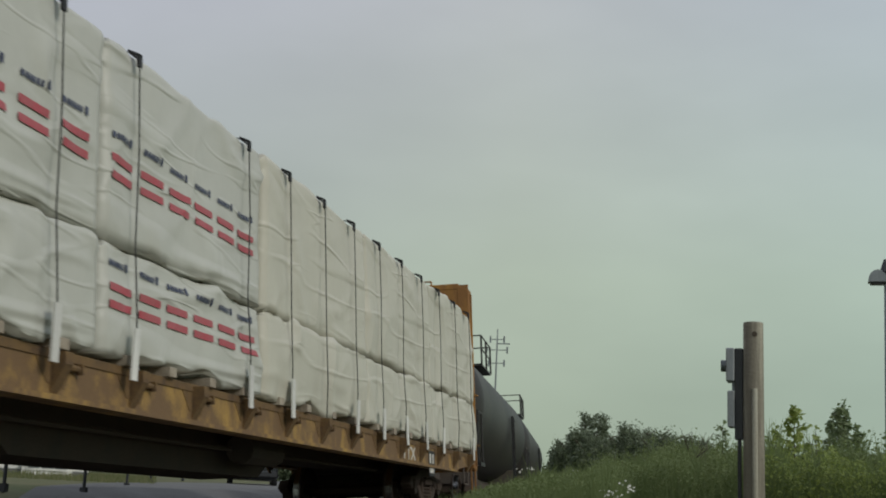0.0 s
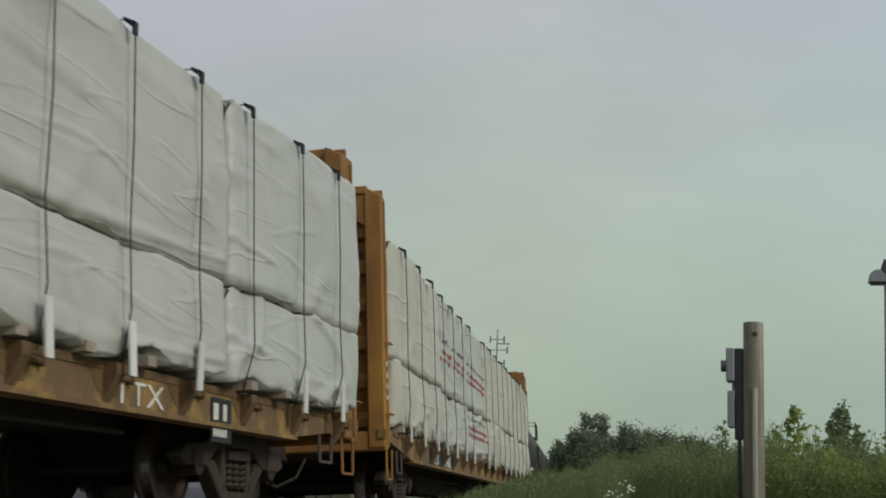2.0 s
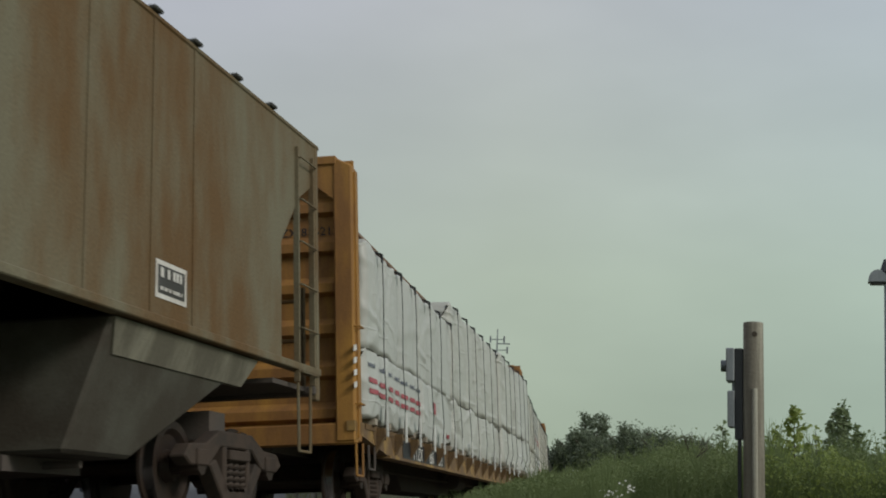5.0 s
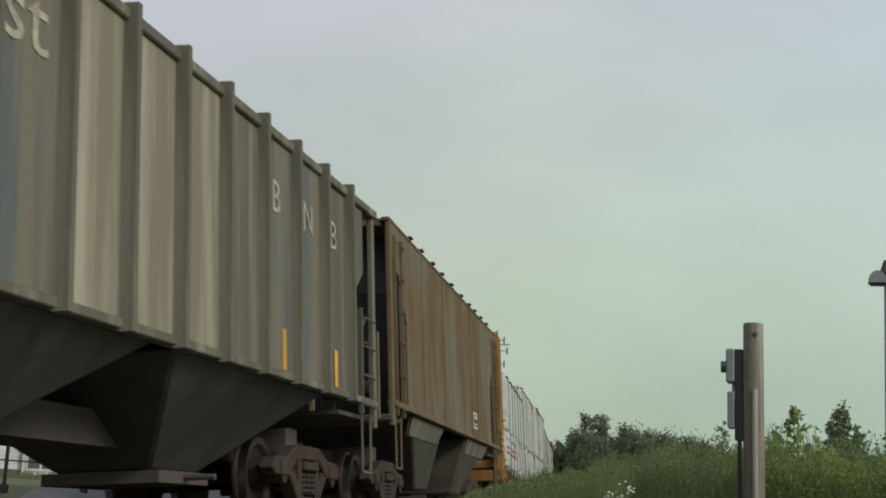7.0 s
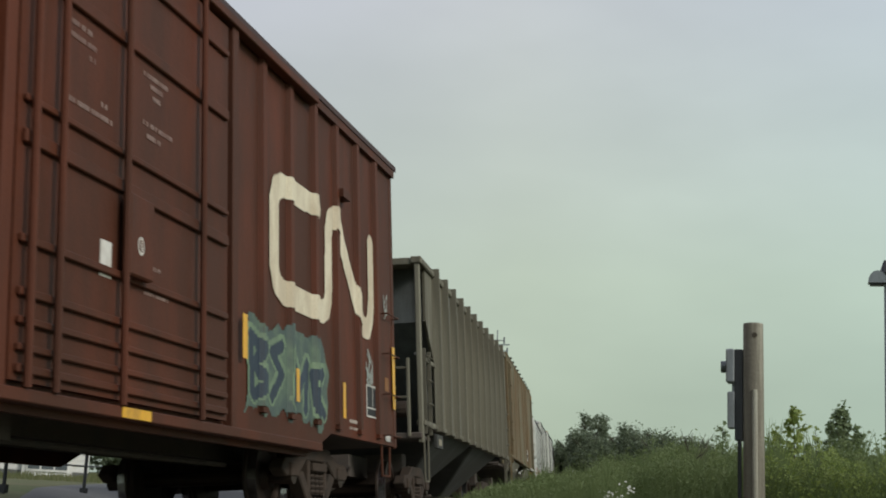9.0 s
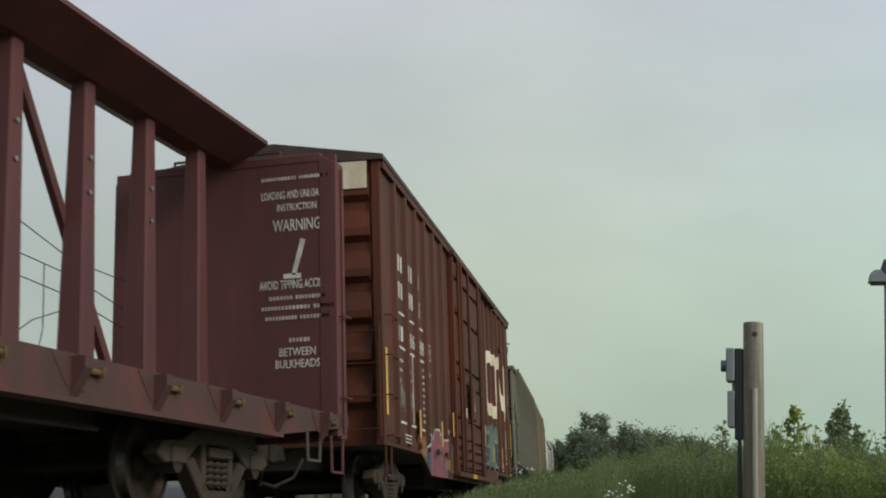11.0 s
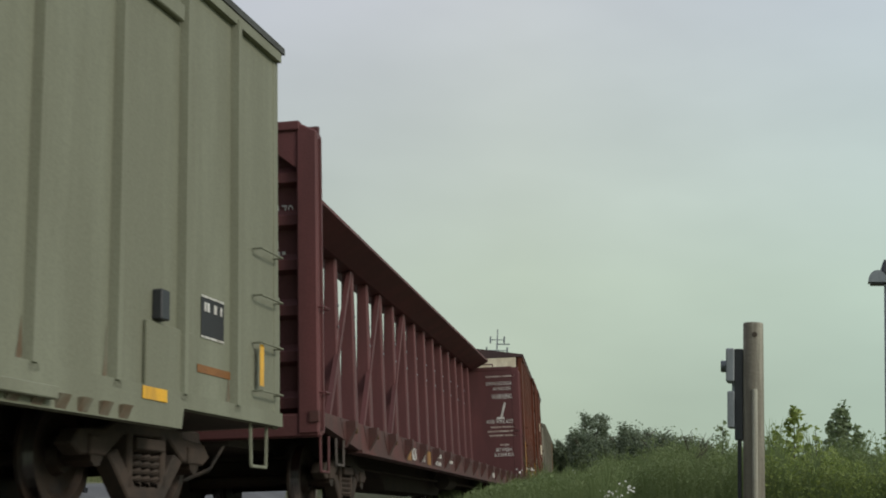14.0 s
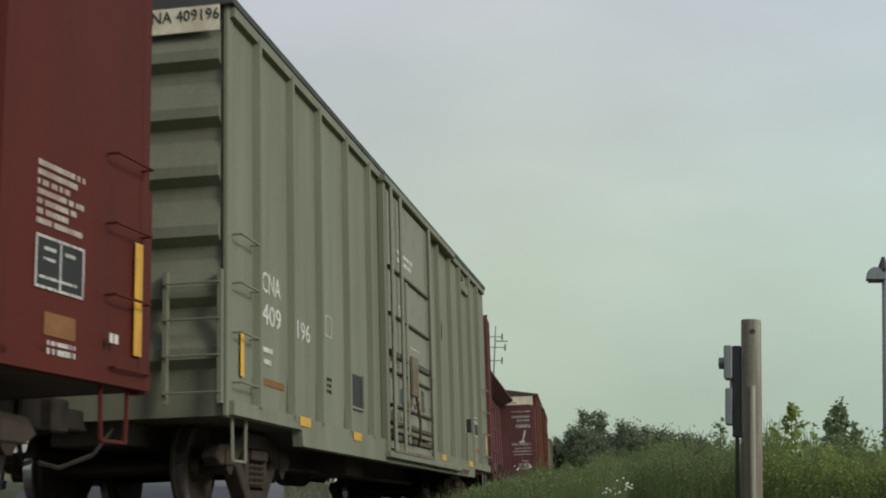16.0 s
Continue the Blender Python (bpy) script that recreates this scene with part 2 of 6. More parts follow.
CARP = mat("car_paint_black", (0.02, 0.022, 0.025), None, 0.3, 0.25, spec=0.6)
SHINGLE = mat("roof_shingle", (0.11, 0.1, 0.095), None, 0.5, 0.9, grain=20)
BARK = mat("bark", (0.1, 0.08, 0.06), None, 0.5, 0.9, scale=6)
LEAFS = [leaf_mat("leaf_dark", (0.14, 0.175, 0.105), (0.17, 0.21, 0.13)), leaf_mat("leaf_fresh", (0.2, 0.27, 0.06), (0.31, 0.37, 0.1)),
         leaf_mat("leaf_mid", (0.15, 0.2, 0.075), (0.19, 0.24, 0.095)), leaf_mat("leaf_straw", (0.14, 0.17, 0.06), (0.28, 0.27, 0.14)), leaf_mat("leaf_pale", (0.18, 0.24, 0.12), (0.24, 0.3, 0.15))]
BIRD = mat("bird_dark", (0.03, 0.03, 0.032), None, 0.4, 0.8)
FLOWER = mat("white_flower", (0.75, 0.75, 0.68), None, 0.3, 0.7)

# ---- mesh tools ----


class Mesh:
    """Collects plain shapes of one part."""

    def __init__(self):
        self.v, self.f = [], []

    def add(self, vs, fs):
        k = len(self.v)
        self.v += [tuple(p) for p in vs]
        self.f += [tuple(i + k for i in q) for q in fs]
        return self

    def box(self, x0, x1, y0, y1, z0, z1):
        return self.add([(x, y, z) for z in (z0, z1) for y in (y0, y1) for x in (x0, x1)],
                        [(0, 2, 3, 1), (4, 5, 7, 6), (0, 1, 5, 4), (2, 6, 7, 3), (0, 4, 6, 2), (1, 3, 7, 5)])

    def rod(self, a, b, r, n=6, r2=None):
        a, b = Vector(a), Vector(b)
        q = (b - a).to_track_quat("Z", "Y")
        r2 = r if r2 is None else r2
        vs = []
        for p, rr in ((a, r), (b, r2)):
            vs += [p + q @ Vector((rr * math.cos(2 * math.pi * i / n), rr * math.sin(2 * math.pi * i / n), 0)) for i in range(n)]
        fs = [(i, (i + 1) % n, n + (i + 1) % n, n + i) for i in range(n)]
        return self.add(vs, fs + [tuple(range(n - 1, -1, -1)), tuple(range(n, 2 * n))])

    def path(self, pts, r, n=5):
        for a, b in zip(pts, pts[1:]):
            self.rod(a, b, r, n)
        return self

    def prism(self, outline, d0, d1, axis="x"):
        """An outline of pairs pushed along an axis: x (pairs y, z), y (pairs x, z), z (pairs x, y)."""
        n = len(outline)

        def put(p, d):
            return {"x": (d, p[0], p[1]), "y": (p[0], d, p[1]), "z": (p[0], p[1], d)}[axis]
        vs = [put(p, d0) for p in outline] + [put(p, d1) for p in outline]
        fs = [(i, (i + 1) % n, n + (i + 1) % n, n + i) for i in range(n)]
        return self.add(vs, fs + [tuple(range(n - 1, -1, -1)), tuple(range(n, 2 * n))])

    def hull(self, lower, upper):
        """Two quads joined: a tapered block."""
        n = len(lower)
        return self.add(list(lower) + list(upper), [(i, (i + 1) % n, n + (i + 1) % n, n + i) for i in range(n)] + [tuple(range(n - 1, -1, -1)), tuple(range(n, 2 * n))])

    def data(self, name, material, bevel=0.0, smooth=False):
        me = bpy.data.meshes.new(name)
        me.from_pydata(self.v, [], self.f)
        bm = bmesh.new()
        bm.from_mesh(me)
        bmesh.ops.recalc_face_normals(bm, faces=bm.faces)
        if bevel:
            bmesh.ops.bevel(bm, geom=[e for e in bm.edges if e.is_manifold and e.calc_face_angle(0) > 0.5], offset=bevel, segments=1, affect="EDGES", clamp_overlap=True)
        bm.to_mesh(me)
        bm.free()
        me.materials.append(material)
        if smooth:
            me.polygons.foreach_set("use_smooth", [True] * len(me.polygons))
        return me


def part(name, mesh, material, parent, label="", bevel=0.0, smooth=False, m=None):
    me = mesh.data(name, material, bevel, smooth) if isinstance(mesh, Mesh) else mesh
    ob = new(name, me)
    ob.parent = parent
    if m is not None:
        ob.matrix_basis = m
    return tagged(ob, label)


def thing(name, label, category, group="", kind="", m=None):
    ob = new(name)
    ob.empty_display_size = 0.2
    if m is not None:
        ob.matrix_basis = m
    return tagged(ob, label, category, group, kind)


def single(name, mesh, material, label, category, group="", kind="", m=None, bevel=0.0, smooth=False):
    ob = new(name, mesh.data(name, material, bevel, smooth) if isinstance(mesh, Mesh) else mesh)
    if m is not None:
        ob.matrix_basis = m
    return tagged(ob, label, category, group, kind)


SIDE = Matrix(((0, 0, 1, 0), (1, 0, 0, 0), (0, 1, 0, 0), (0, 0, 0, 1)))
REAR = Matrix(((1, 0, 0, 0), (0, 0, -1, 0), (0, 1, 0, 0), (0, 0, 0, 1)))


def letters(words, height, width=None, align="LEFT"):
    """The built-in font as a mesh in the xy plane; height is that of a capital."""
    cu = bpy.data.curves.new("letters", "FONT")
    cu.body, cu.size, cu.align_x, cu.extrude, cu.resolution_u = words, height / 0.72, align, 0.002, 2
    ob = new("letters", cu)
    me = bpy.data.meshes.new_from_object(ob.evaluated_get(bpy.context.evaluated_depsgraph_get()))
    bpy.data.objects.remove(ob)
    if width:
        xs = [v.co.x for v in me.vertices]
        me.transform(Matrix.Diagonal((width / max(0.01, max(xs) - min(xs)), 1, 1, 1)))
    return me


def sign(words, height, y, z, x, parent, material=None, width=None, rear=False, align="LEFT"):
    me = letters(words, height, width, align)
    me.materials.clear()
    me.materials.append(material or WHITE)
    m = (Matrix.Translation((y, x, z)) @ REAR) if rear else (Matrix.Translation((x, y, z)) @ SIDE)
    return part("lettering", me, None, parent, m=m)


def bars(spec, x, parent, material, name="stencil", rear=False):
    """Unreadable lines of writing: rows of short flat blocks. spec: (y0, y1, z0, z1) each."""
    mesh = Mesh()
    rnd = random.Random(len(spec) * 7 + 3)
    for y0, y1, z0, z1 in spec:
        y = y0
        w = (z1 - z0)
        while y < y1 - 0.3 * w:
            e = min(y1, y + w * rnd.uniform(0.45, 0.8))
            if rear:
                mesh.box(y, e, x - 0.004, x, z0, z1)
            else:
                mesh.box(x, x + 0.004, y, e, z0, z1)
            y = e + w * (0.32 if rnd.random() < 0.82 else 1.0)
    return tagged(part(name, mesh, material, parent), kind="stuff")


# ---- the track: a curve to the left that straightens, banked ----
D0, K1, K2 = 6.362, 0.0070572, -1.37085e-4
S_END, CANT = 51.48, 4.64
GRID = np.arange(-140.0, 330.0, 0.25)
_gc = np.clip(GRID, 0, S_END)
HEAD = K1 * _gc + K2 * _gc * _gc / 2 + K1 * np.minimum(GRID, 0) * 0.4
_mid = (HEAD[1:] + HEAD[:-1]) / 2
_i0 = int(np.argmin(abs(GRID)))
TX = -np.concatenate([[0], np.cumsum(np.sin(_mid)) * 0.25])
TY = np.concatenate([[0], np.cumsum(np.cos(_mid)) * 0.25])
TX, TY = TX - TX[_i0] - D0, TY - TY[_i0]


def on_track(s):
    return float(np.interp(s, GRID, TX)), float(np.interp(s, GRID, TY)), float(np.interp(s, GRID, HEAD))


def track_pose(s, lat=0.0, z=0.0):
    x, y, h = on_track(s)
    return pose(x, y, 0, 0, -CANT, math.degrees(h)) @ Matrix.Translation((lat, 0, z))


def gone(t):
    """How far the train has rolled, in metres along the track, at t seconds."""
    d = t - 8
    return 7.9 * d - 0.018485 * d * d - 0.0001086 * d ** 3


def car_pose(u, half, t):
    """A car whose centre is at u on the train, its trucks half a wheelbase before and behind it."""
    ax, ay, _ = on_track(u + half + gone(t))
    bx, by, _ = on_track(u - half + gone(t))
    return pose((ax + bx) / 2, (ay + by) / 2, 0, 0, -CANT, math.degrees(math.atan2(-(ax - bx), ay - by)))


# ---- ground ----
def ground_z(x, y):
    tx = float(np.interp(y, TY, TX))
    side = tx - x
    r = math.hypot(x, y)
    if side > 0:
        up = 0.05 + 0.0165 * min(max(0, r - 14), 90)
        k = min(1, max(0, (side - 2.4) / 2.5))
        return -0.5 * (1 - k) + up * k
    k = min(1, max(0, (-side - 2.2) / 2.0))
    return -0.5 - 0.3 * k


def sheet(xs, ys, lift=0.0):
    mesh = Mesh()
    nx = len(xs)
    mesh.v = [(x, y, ground_z(x, y) + lift) for y in ys for x in xs]
    mesh.f = [(j * nx + i, j * nx + i + 1, (j + 1) * nx + i + 1, (j + 1) * nx + i) for j in range(len(ys) - 1) for i in range(nx - 1)]
    return mesh


def spread(fine, far):
    a = list(fine)
    return [-far, -far / 3, -far / 8] + a + [far / 8, far / 3, far]


single("ground", sheet(spread(np.arange(-120, 60.1, 2.0), 2500), spread(np.arange(-60, 240.1, 3.0), 2500)), GRASS, "rough grass beside the railway", "ground", kind="structure", smooth=True)
# the street that leads away beyond the track
road = Mesh()
rd = []
for i in range(40):
    k = i / 39
    r = 9 + 80 * k
    a0, a1 = radians(37 - 13.5 * min(1, k * 1.6)), radians(19.5 + 2.0 * min(1, k * 1.6))
    for a in np.linspace(a0, a1, 9):
        x, y = -r * math.sin(a), r * math.cos(a)
        rd.append((x, y, ground_z(x, y) + 0.03))
road.v = rd
road.f = [(j * 9 + i, j * 9 + i + 1, j * 9 + i + 10, j * 9 + i + 9) for j in range(39) for i in range(8)]
single("road", road, ASPHALT, "worn grey asphalt street rising away from the track", "road", kind="structure")

bed = Mesh()
ss = np.arange(-60, 200, 2.0)
prof = [(-3.1, -0.62), (-1.75, -0.2), (1.75, -0.2), (3.1, -0.72)]
bed.v = [tuple(track_pose(s) @ Vector((px, 0, pz))) for s in ss for px, pz in prof]
bed.f = [(j * 4 + i, j * 4 + i + 1, j * 4 + i + 5, j * 4 + i + 4) for j in range(len(ss) - 1) for i in range(3)]
single("ballast", bed, BALLAST, "grey crushed stone ballast under the track", "ballast", kind="structure")
for lat in (-0.755, 0.755):
    rl = Mesh()
    rp_ = [(-0.065, -0.17), (0.065, -0.17), (0.01, -0.14), (0.012, -0.045), (0.036, -0.035), (0.036, 0), (-0.036, 0), (-0.036, -0.035), (-0.012, -0.045), (-0.01, -0.14)]
    nr = len(rp_)
    rl.v = [tuple(track_pose(s, lat) @ Vector((px, 0, pz))) for s in ss for px, pz in rp_]
    rl.f = [(j * nr + i, j * nr + (i + 1) % nr, (j + 1) * nr + (i + 1) % nr, (j + 1) * nr + i) for j in range(len(ss) - 1) for i in range(nr)]
    single("rail", rl, RAIL, "rusty steel rail with a bright head", "rail", "rails of the track", kind="structure")
tie = Mesh().box(-1.3, 1.3, -0.115, 0.115, -0.33, -0.165).data("sleeper", SLEEPER, 0.012)
for i in range(200):
    single("sleeper", tie, None, "dark creosoted wooden sleeper in ballast", "sleeper", "sleepers under the rails", m=track_pose(-12 + i * 0.55), kind="structure")

# ---- train: parts that all cars share ----
MOVERS, WHEELSETS = [], []


def wheel_mesh():
    m = Mesh()
    n = 28
    for sx in (-1, 1):
        rings = [(0.66, 0.1), (0.665, 0.36), (0.69, 0.4), (0.69, 0.475), (0.72, 0.47), (0.725, 0.43), (0.83, 0.425), (0.83, 0.35), (0.78, 0.3), (0.77, 0.16), (0.85, 0.13), (0.85, 0.0)]
        k = len(m.v)
        m.v += [(sx * x, r * math.cos(2 * math.pi * i / n), r * math.sin(2 * math.pi * i / n)) for x, r in rings for i in range(n)]
        m.f += [(k + j * n + i, k + j * n + (i + 1) % n, k + (j + 1) * n + (i + 1) % n, k + (j + 1) * n + i) for j in range(len(rings) - 1) for i in range(n)]
    m.rod((-0.95, 0, 0), (0.95, 0, 0), 0.08, 10).rod((0.95, 0, 0), (1.13, 0, 0), 0.1, 8).rod((-0.95, 0, 0), (-1.13, 0, 0), 0.1, 8)
    return m


def frame_mesh():
    m = Mesh()
    for sx in (-1, 1):
        x0, x1 = sorted((sx * 0.95, sx * 1.12))
        m.prism([(-1.25, 0.5), (-1.12, 0.62), (-0.75, 0.64), (-0.42, 0.78), (0.42, 0.78), (0.75, 0.64), (1.12, 0.62), (1.25, 0.5), (1.1, 0.42),
                 (0.68, 0.44), (0.4, 0.62), (-0.4, 0.62), (-0.68, 0.44), (-1.1, 0.42)], x0, x1)
        m.prism([(-0.68, 0.44), (-0.52, 0.5), (-0.2, 0.2), (0.2, 0.2), (0.52, 0.5), (0.68, 0.44), (0.32, 0.09), (-0.32, 0.09)], x0, x1)
        for sy in (-1, 1):
            m.box(x0, x1, sy * 0.3 - 0.045, sy * 0.3 + 0.045, 0.18, 0.64)
            m.box(sx * 1.04 - 0.11, sx * 1.04 + 0.11, sy * 0.88 - 0.13, sy * 0.88 + 0.13, 0.42, 0.58)
    m.box(-1.0, 1.0, -0.2, 0.2, 0.5, 0.72)
    return m


def coil_mesh(r=0.068, turns=5):
    m = Mesh()
    pts = [(r * math.cos(a), r * math.sin(a), 0.21 + 0.3 * k / (turns * 10)) for k in range(turns * 10 + 1) for a in (2 * math.pi * k / 10,)]
    n = 5
    for k, p in enumerate(pts):
        a = 2 * math.pi * k / 10
        m.v += [(p[0] + 0.021 * math.cos(b) * math.cos(a), p[1] + 0.021 * math.cos(b) * math.sin(a), p[2] + 0.021 * math.sin(b)) for b in (2 * math.pi * q / n for q in range(n))]
    m.f = [(k * n + q, k * n + (q + 1) % n, (k + 1) * n + (q + 1) % n, (k + 1) * n + q) for k in range(len(pts) - 1) for q in range(n)]
    return m


WM, FM, SM = wheel_mesh().data("wheelset", WHEEL), frame_mesh().data("truck", TRUCK, 0.015), coil_mesh().data("spring", TRUCK)
BE = Mesh().box(-0.1, 0.1, -0.26, 0.26, 0.5, 0.6).data("bolster_end", TRUCK, 0.01)


WM.materials.append(TREAD)
for face in WM.polygons:
    c_ = face.center
    if 0.73 < abs(c_.x) < 0.83 and abs(math.hypot(c_.y, c_.z) - 0.427) < 0.006:
        face.material_index = 1


def add_trucks(car, half):
    for y in (-half, half):
        tr = part("truck", FM, None, car, "rusty cast steel truck frame", m=Matrix.Translation((0, y, 0)))
        for sx in (-1, 1):
            for sy in (-0.16, 0.0, 0.16):
                part("spring", SM, None, tr, m=Matrix.Translation((sx * 1.05, sy, 0)))
            part("bolster_end", BE, None, tr, m=Matrix.Translation((sx * 1.06, 0, 0)))
        for wy in (-0.88, 0.88):
            ws = part("wheelset", WM, None, tr, "dark steel wheels on an axle", m=Matrix.Translation((0, wy, 0.43)))
            WHEELSETS.append((ws, wy))


def add_coupler(car, half_len):
    for sy in (-1, 1):
        m = Mesh().box(-0.1, 0.1, *sorted((sy * (half_len - 0.2), sy * (half_len + 0.5))), 0.72, 0.92)
        m.box(-0.16, 0.16, *sorted((sy * (half_len + 0.4), sy * (half_len + 0.72))), 0.68, 0.98)
        part("coupler", m, GREASE, car, bevel=0.02)
        h = Mesh()
        pts = [(0.35, sy * (half_len - 0.1), 0.75), (0.3, sy * (half_len + 0.2), 0.5), (0.12, sy * (half_len + 0.5), 0.38), (0.05, sy * (half_len + 0.75), 0.42)]
        part("brake_hose", h.path(pts, 0.022), GREASE, car)


def ladder(car, x, y, z0, z1, n, material, width=0.42, rails=True, flip=0, name="ladder"):
    """Rungs on a side of the car; flip=1 puts it on an end that faces along the track."""
    lad = Mesh()
    for i in range(n):
        z = z0 + (z1 - z0) * i / max(1, n - 1)
        if flip:
            lad.path([(x - width / 2, y - flip * 0.0, z), (x - width / 2, y + flip * 0.09, z), (x + width / 2, y + flip * 0.09, z), (x + width / 2, y, z)], 0.011)
        else:
            lad.path([(x, y - width / 2, z), (x + 0.09, y - width / 2, z), (x + 0.09, y + width / 2, z), (x, y + width / 2, z)], 0.011)
    if rails:
        for e in (-1, 1):
            if flip:
                lad.box(x + e * width / 2 - 0.02, x + e * width / 2 + 0.02, *sorted((y, y + flip * 0.07)), z0 - 0.1, z1 + 0.12)
            else:
                lad.box(x, x + 0.06, y + e * width / 2 - 0.02, y + e * width / 2 + 0.02, z0 - 0.1, z1 + 0.12)
    return part(name, lad, material, car)


def stirrup(car, x, y, z, material, drop=0.42):
    m = Mesh().path([(x, y - 0.2, z), (x, y - 0.18, z - drop), (x, y + 0.18, z - drop), (x, y + 0.2, z)], 0.018)
    return part("step_stirrup", m, material, car)


# ---- box cars ----
def boxcar(name, label, u, length, half, eave, low, drop, dropy, paint, roofm, ribs, door, slope=0.45, doorm=None, post_d=0.055, post_w=0.08, sill_d=0.06, rails=None, railm=None, bar_at=(0.02, 0.33, 0.6, 0.98), lock=True, lock_at=(0.3, 0.46, 0.62, 1.4), swells=7, swell0=0.15, post_x=0.12, irons=(0.12, 0.54), rungs=1.5):
    car = thing(name, label, "railway wagon")
    MOVERS.append((car, u, half, Matrix.Identity(4)))
    h, w = length / 2, 1.49
    for sx, nm in ((1, "side_panel"), (-1, "side_panel")):
        x0, x1 = sorted((sx * (w - 0.05), sx * w))
        part(nm, Mesh().prism([(-h, low), (-dropy - slope, low), (-dropy, drop), (dropy, drop), (dropy + slope, low), (h, low), (h, eave), (-h, eave)], x0, x1), paint, car)
    rib = Mesh().prism([(-post_w, 0), (-post_w * 0.65, post_d), (post_w * 0.65, post_d), (post_w, 0)], low + 0.12, eave - 0.09, "z")
    rib.v = [(y, x, z) for x, y, z in rib.v]
    rm = rib.data("side_post", paint)
    for y in ribs:
        part("side_post", rm, None, car, m=Matrix.Translation((w, y, 0)))
        part("side_post", rm, None, car, m=Matrix.Translation((-w, -y, 0)) @ pose(0, 0, 0, 0, 0, 180))
        foot = Mesh().box(w, w + 0.06, y - 0.075, y + 0.075, low + 0.06, low + 0.115)
        part("post_foot", foot, paint, car)
    for sy in (-1, 1):
        part("end_panel", Mesh().box(-w + 0.01, w - 0.01, *sorted((sy * (h - 0.02), sy * (h - 0.08))), low, eave), paint, car)
        n = swells
        step = (eave - low - 0.5) / n
        for i in range(n):
            z = low + swell0 + step * i
            a = Mesh().prism([(sy * (h - 0.03), z), (sy * (h + 0.07), z + step * 0.16), (sy * (h + 0.07), z + step * 0.34), (sy * (h - 0.03), z + step * 0.85)], -w + post_x + 0.02, w - post_x - 0.02)
            part("end_corrugation", a, paint, car)
        for sx in (-1, 1):
            part("corner_post", Mesh().box(*sorted((sx * (w - post_x), sx * (w + 0.012))), *sorted((sy * (h - 0.1), sy * (h + 0.03))), low - 0.02, eave), paint, car, bevel=0.015)
    rf = Mesh().prism([(-w - 0.07, eave - 0.02), (w + 0.07, eave - 0.02), (w + 0.07, eave + 0.05), (0, eave + 0.3), (-w - 0.07, eave + 0.05)], -h - 0.08, h + 0.08, "y")
    roof = part("roof", rf, roofm, car, "dark metal roof")
    part("eave_rail", Mesh().box(w, w + 0.06, -h, h, eave - 0.13, eave - 0.03), paint, car)
    part("side_sill", Mesh().prism([(-h, low), (-dropy - slope, low), (-dropy, drop), (dropy, drop), (dropy + slope, low), (h, low), (h, low + 0.13), (-h, low + 0.13)], w + 0.004, w + sill_d), paint, car)
    part("underframe", Mesh().box(-0.35, 0.35, -h + 0.3, h - 0.3, 0.62, low + 0.05).box(-w + 0.06, w - 0.06, -h + 0.1, h - 0.1, low, low + 0.1).box(-0.9, 0.9, -half - 0.25, -half + 0.25, 0.7, low).box(-0.9, 0.9, half - 0.25, half + 0.25, 0.7, low), UNDER, car)
    # doors with their tracks and locking bars
    for sx in (1, -1):
        d0, d1 = door if sx == 1 else (-door[1], -door[0])
        dz0, dz1 = drop + 0.2, eave - 0.2
        dm = doorm or paint
        dr = part("door", Mesh().box(*sorted((sx * (w + 0.01), sx * (w + 0.07))), d0, d1, dz0, dz1), dm, car, "closed sliding door")
        x0, x1 = sorted((sx * (w + 0.07), sx * (w + 0.11)))
        for z, e in rails or [(dz0 + (dz1 - dz0) * i / 6, 0.035) for i in range(7)]:
            part("door_rail", Mesh().box(x0, x1, d0 + 0.06, d1 - 0.06, z - e, z + e), railm or dm, dr, bevel=0.008)
        for k in bar_at:
            y = d0 + (d1 - d0) * k
            part("door_bar", Mesh().rod((sx * (w + 0.15), y, dz0 - 0.05), (sx * (w + 0.15), y, dz1), 0.03, 8), dm, dr)
        for z in (drop + 0.1, eave - 0.12):
            part("door_track", Mesh().box(*sorted((sx * (w + 0.02), sx * (w + 0.14))), d0 - (0.25 if sx == 1 else 2.6), d1 + (2.6 if sx == 1 else 0.25), z - 0.045, z + 0.045), paint, car, bevel=0.008)
        for y in (d0 - 0.14, d1 + 0.14):
            part("door_post", Mesh().box(*sorted((sx * w, sx * (w + 0.1))), y - 0.07, y + 0.07, drop + 0.05, eave - 0.08), paint, car, bevel=0.01)
        if lock or sx < 0:
            part("lock_box", Mesh().box(*sorted((sx * (w + 0.11), sx * (w + 0.19))), d0 + (d1 - d0) * lock_at[0], d0 + (d1 - d0) * lock_at[1], dz0 + lock_at[2], dz0 + lock_at[3]), dm, dr, bevel=0.015)
    for sy in (-1, 1):
        for i in range(4):
            ladder(car, w + 0.01, sy * (h - 0.36), low + irons[0] + irons[1] * i, 0, 1, paint, 0.54, rails=False, name="grab_iron")
        ladder(car, 1.19, sy * (h + 0.06), low + 0.2, low + rungs, 4, paint, 0.52, flip=sy)
        stirrup(car, w - 0.03, sy * (h - 0.4), low, paint, 0.4)
    add_trucks(car, half)
    add_coupler(car, h)
    part("brake_rigging", Mesh().rod((0.5, -half + 1.4, 0.55), (0.5, half - 1.4, 0.55), 0.03).box(0.3, 0.9, -1.6, -0.6, 0.5, 0.85).rod((-0.6, 0.4, 0.62), (-0.6, 1.4, 0.62), 0.17, 10), UNDER, car)
    return car


